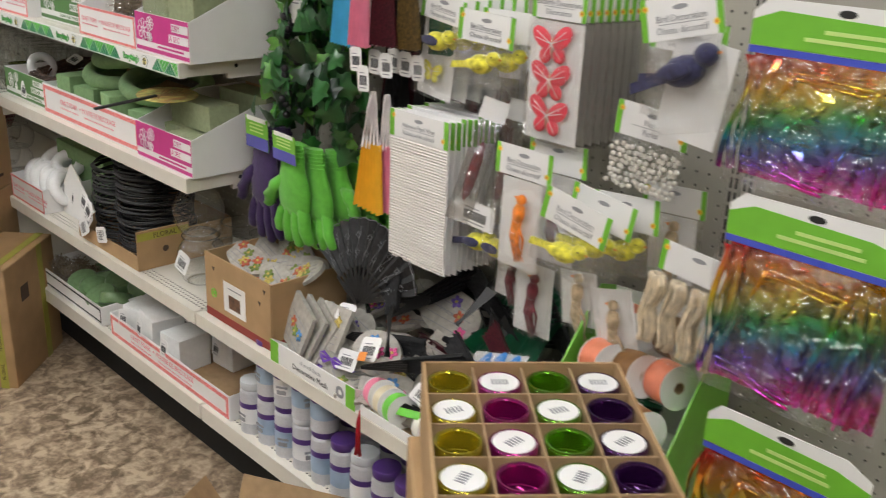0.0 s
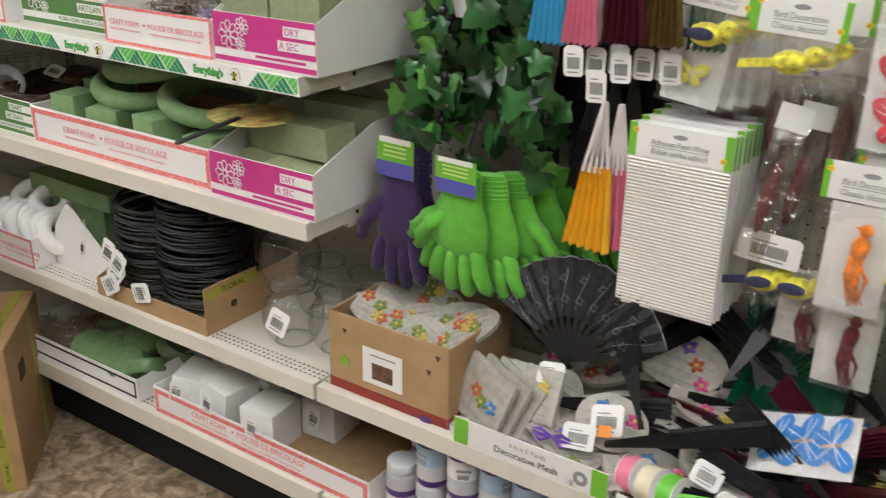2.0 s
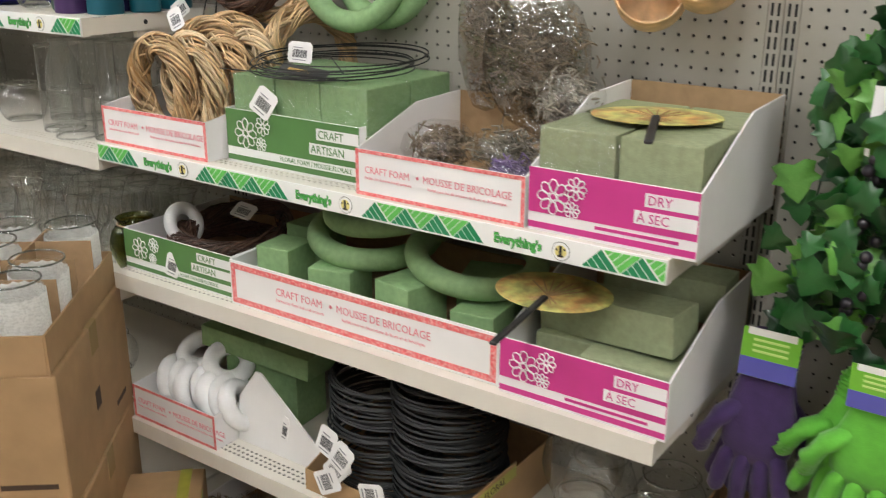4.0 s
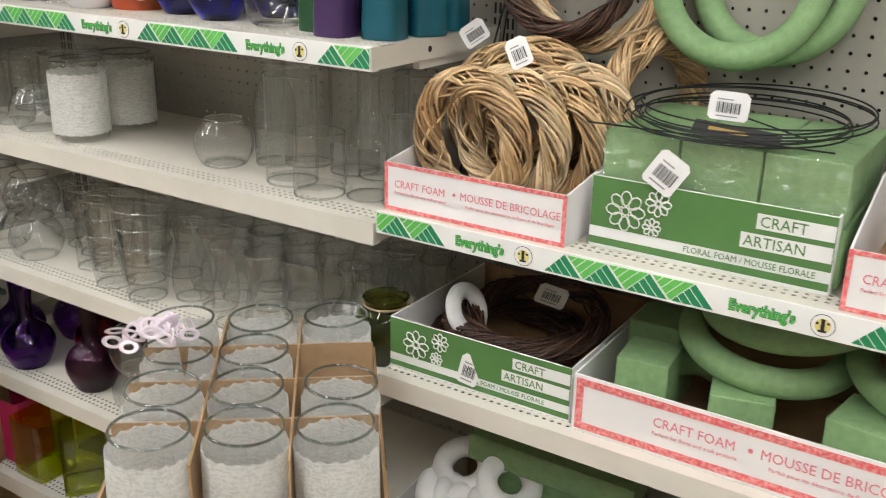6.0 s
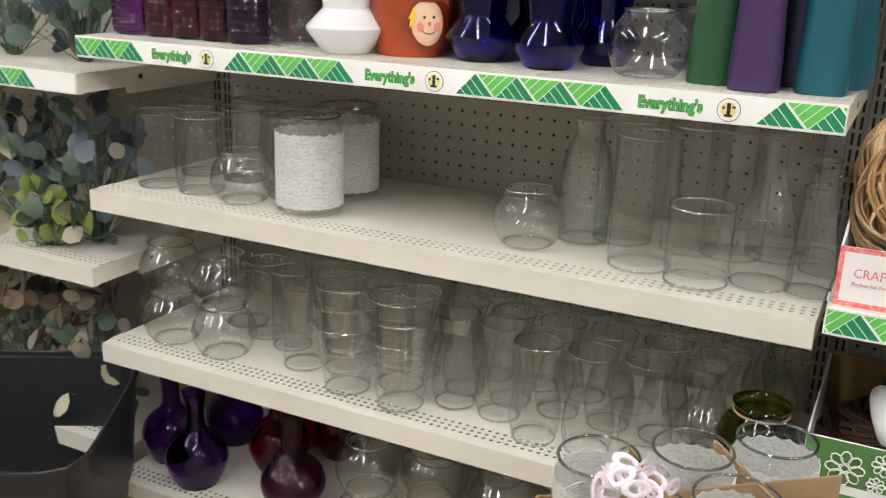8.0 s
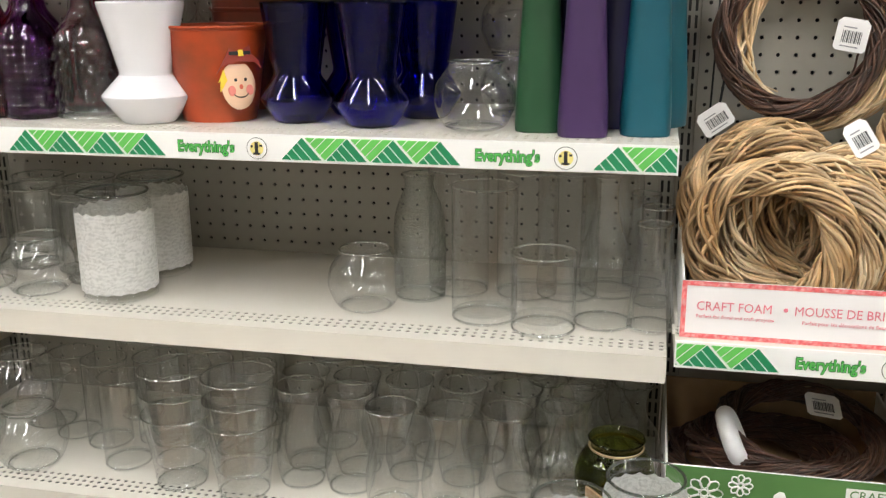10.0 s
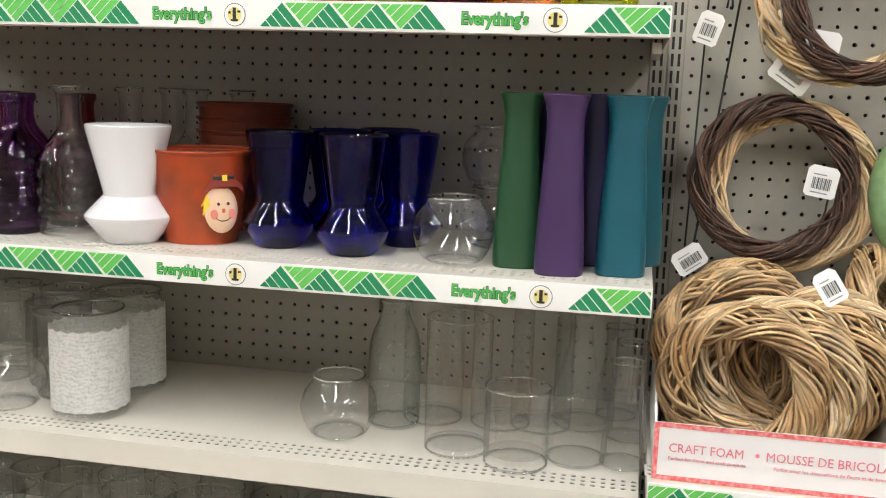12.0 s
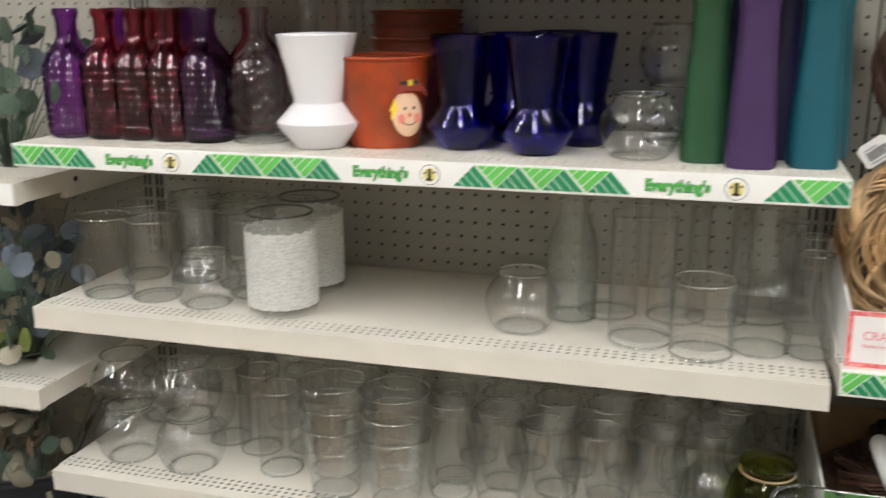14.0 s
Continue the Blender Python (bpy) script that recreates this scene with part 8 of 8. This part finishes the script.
sb1 = sand_bottle(CAP_PURPLE, LABEL_BLUE, "plastic bottle with a blue label and purple cap")
sb1.matrix_basis = pose(0.255, 0.05, BB)
sb2 = sand_bottle(CAP_GREY, PAPER, "plastic bottle with a white label and grey cap")
sb2.matrix_basis = pose(0.185, 0.045, BB)
for i in range(10):
    for j in range(3):
        for k in range(2 if i < 5 or j else 1):
            if (i, j, k) in ((0, 0, 0), (1, 0, 0), (0, 0, 1)):
                continue
            copy_thing(sb1 if (i + j + k) % 3 else sb2, pose(0.185 + 0.072 * i, 0.05 + 0.08 * j, BB + 0.1385 * k, 0, 0, 40 * i + 30 * j - 50))

# open carton on the floor
oc = thing("cardboard_box", pose(0.60, -0.19, 0, 0, 0, 28), "open brown cardboard box with raised flaps on the floor", "box")
for a in ((-0.15, 0.15, -0.12, -0.116), (-0.15, 0.15, 0.116, 0.12)):
    part("side_panel", box(*a, 0, 0.19, 0.001), CARD, oc)
for x in (-0.15, 0.146):
    part("end_panel", box(x, x + 0.004, -0.1155, 0.1155, 0, 0.19, 0.001), CARD, oc)
part("bottom_panel", box(-0.1455, 0.1455, -0.1155, 0.1155, 0.001, 0.005), CARD_IN, oc)
part("flap", box(-0.149, 0.149, -0.003, 0.0, 0, 0.10), CARD_IN, oc, m=pose(0, 0.118, 0.191, -28, 0, 0))
part("flap", box(-0.149, 0.149, 0.0, 0.003, 0, 0.10), CARD_IN, oc, m=pose(0, -0.118, 0.191, 40, 0, 0))
part("flap", box(-0.003, 0.0, -0.115, 0.115, 0, 0.12), CARD_IN, oc, m=pose(-0.148, 0, 0.191, 0, -35, 0))

# carton of coloured jars on a stack
cj_at = pose(1.25, -0.334, 0, 0, 0, 50)
z = 0.0
for k, h in enumerate((0.275, 0.28, 0.285)):
    carton(cj_at @ pose(0.092, -0.17, z, 0, 0, 0.8 * k), 0.275, 0.44, h, "plain brown cardboard carton in a stack")
    z += h + 0.001
JZ = z
jc = thing("jar_carton", cj_at @ pose(0.0908, -0.17, JZ), "brown cardboard carton of coloured glass candle jars with dividers", "box")
jw, jd = 0.250, 0.415
part("bottom_panel", box(-jw / 2, jw / 2, -jd / 2, jd / 2, 0, 0.003), CARD, jc)
for s in (-1, 1):
    part("side_panel", box(s * jw / 2 - 0.002, s * jw / 2 + 0.002, -jd / 2, jd / 2, 0.003, 0.112), CARD, jc)
    part("end_panel", box(-jw / 2 + 0.0021, jw / 2 - 0.0021, s * jd / 2 - 0.002, s * jd / 2 + 0.002, 0.003, 0.112), CARD, jc)
for i in range(1, 4):
    x = -jw / 2 + jw * i / 4
    part("divider", box(x - 0.0012, x + 0.0012, -jd / 2 + 0.0025, jd / 2 - 0.0025, 0.0035, 0.106), CARD_IN, jc)
for j in range(1, 6):
    y = -jd / 2 + jd * j / 6
    part("divider", box(-jw / 2 + 0.0025, jw / 2 - 0.0025, y - 0.0012, y + 0.0012, 0.0035, 0.105), CARD_IN, jc)
JARS = {n: mat(n + "_lacquered_glass", c, 0.10, 0.75, coat=0.8) for n, c in (("gold", (0.40, 0.33, 0.02)), ("magenta", (0.30, 0.008, 0.15)), ("green", (0.12, 0.28, 0.01)), ("purple", (0.06, 0.01, 0.09)))}
order = ("gold", "magenta", "green", "purple")
for i in range(4):
    for j in range(6):
        nm = order[i]
        m = cj_at @ pose(0.0908 - jw / 2 + jw * (i + 0.5) / 4, -0.17 + jd / 2 - jd * (j + 0.5) / 6, JZ + 0.0036, 0, 0, 20 * j)
        jo = thing("candle_jar", m, "%s coloured glass candle jar%s" % (nm, " upside down with a white label" if (i + j) % 2 else ""), "jar", "coloured jars in a carton")
        part("body", lathe(hollow(smooth_profile([(0.024, 0), (0.0275, 0.005), (0.029, 0.05), (0.029, 0.092), (0.027, 0.098)]), 0.003, 0.07), 28), JARS[nm], jo, smooth=45)
        if (i + j) % 2:
            part("base_label", lathe([(0, 0.098), (0.0245, 0.098), (0.0245, 0.0988), (0, 0.0988)], 24), PAPER, jo)
            for k in range(5):
                part("barcode_bar", box(-0.010 + 0.0045 * k, -0.0075 + 0.0045 * k, -0.006, 0.006, 0.0989, 0.0994), GREY_INK, jo)
        else:
            part("rim", torus(0.0268, 0.0016, 28, 6), JARS[nm], jo, m=Matrix.Translation((0, 0, 0.099)), smooth=60)

# ---- artificial flowers in the far bay ----
FL_LEAF = mat("faded_cloth_leaf", (0.10, 0.15, 0.11), 0.6, vary=0.3, scale=40, per_object=0.3)
FL_BLUE = mat("grey_blue_petals", (0.095, 0.118, 0.145), 0.65, vary=0.3, scale=40, per_object=0.3)
FL_CREAM = mat("cream_petals", (0.34, 0.31, 0.23), 0.65, vary=0.2, scale=40, per_object=0.2)
FL_BROWN = mat("brown_dried_petals", (0.16, 0.11, 0.07), 0.7, vary=0.3, scale=40, per_object=0.3)
FL_LIME = mat("lime_petals", (0.17, 0.21, 0.05), 0.6, vary=0.2, scale=40, per_object=0.2)


def petal_mesh(mt):
    bm = bmesh.new()
    pts = [(0, 0), (0.3, 0.25), (0.42, 0.6), (0.25, 0.95), (0, 1.05), (-0.25, 0.95), (-0.42, 0.6), (-0.3, 0.25)]
    c = bm.verts.new((0, -0.16, 0.55))
    ring = [bm.verts.new((x, 0.1 * abs(x), z_)) for x, z_ in pts]
    for k in range(8):
        bm.faces.new((ring[k], ring[(k + 1) % 8], c))
    return mesh_of("petal", bm, mt, 60)


PM = {id(m_): petal_mesh(m_) for m_ in (FL_LEAF, FL_BLUE, FL_CREAM, FL_BROWN, FL_LIME)}


def bouquet(at, size, mats_, seed, label, n=70):
    o = thing("artificial_bouquet", pose(*at), label, "artificial flowers", "artificial bouquets")
    rnd = random.Random(seed)
    stems = []
    for k in range(n):
        p = Vector((rnd.gauss(0, 0.33) * size[0], rnd.gauss(0, 0.3) * size[1], size[2] * rnd.uniform(0.15, 1.0)))
        stems.append([((0.1 * p.x, 0.1 * p.y, 0.0), 0.0012), ((p.x * 0.6, p.y * 0.6, p.z * 0.6), 0.0011), (tuple(p), 0.0009)])
        mt = mats_[rnd.randrange(len(mats_))]
        part("petal", PM[id(mt)], None, o, m=pose(*p, rnd.uniform(-70, 70), rnd.uniform(0, 360), rnd.uniform(0, 360)) @ Matrix.Scale(rnd.uniform(0.03, 0.055), 4))
    part("stem", raw_mesh("stem", *tubes(stems, 4), FL_LEAF), None, o)
    return o


for i in range(3):
    bouquet((-2.56 - 0.19 * i, 0.13, 0.956), (0.19, 0.16, 0.27), (FL_BLUE, FL_BLUE, FL_LEAF, FL_CREAM), 30 + i, "bunch of grey-blue artificial flowers on the shelf", 80)
    bouquet((-2.58 - 0.19 * i, 0.12, 0.601), (0.19, 0.16, 0.27), (FL_BROWN, FL_LEAF, FL_CREAM, FL_BROWN), 40 + i, "bunch of brown and cream artificial flowers on the shelf", 80)
    bouquet((-2.56 - 0.19 * i, 0.13, 1.306), (0.18, 0.15, 0.26), (FL_LEAF, FL_BLUE, FL_LEAF), 50 + i, "bunch of dark artificial leaves on the shelf", 60)
bouquet((-2.62, 0.06, 0.956), (0.12, 0.08, 0.12), (FL_LIME, FL_LEAF), 61, "small bunch of lime green artificial flowers", 40)

# bin and carton at the end of the glass bay
bin_o = thing("storage_bin", pose(-2.52, -0.20, 0.50, 0, 0, 30), "black plastic storage bin with cut-out grips", "bin")
wallb = [(0.20, 0.0), (0.205, 0.004), (0.225, 0.24), (0.232, 0.242), (0.232, 0.25)]
part("body", lathe(hollow(wallb, 0.004, 0.005), 48, 8.0), mat("black_plastic", (0.018, 0.018, 0.02), 0.4, vary=0.1), bin_o, smooth=30)
part("grip", box(-0.05, 0.05, -0.2335, -0.2265, 0.195, 0.222, 0.003, 2), PAPER, bin_o, "pale cut-out grip")
carton(pose(-2.52, -0.20, 0, 0, 0, 32), 0.44, 0.42, 0.245, "brown cardboard carton in a stack on the floor")
carton(pose(-2.52, -0.20, 0.2455, 0, 0, 29), 0.44, 0.42, 0.2535, "brown cardboard carton in a stack on the floor")
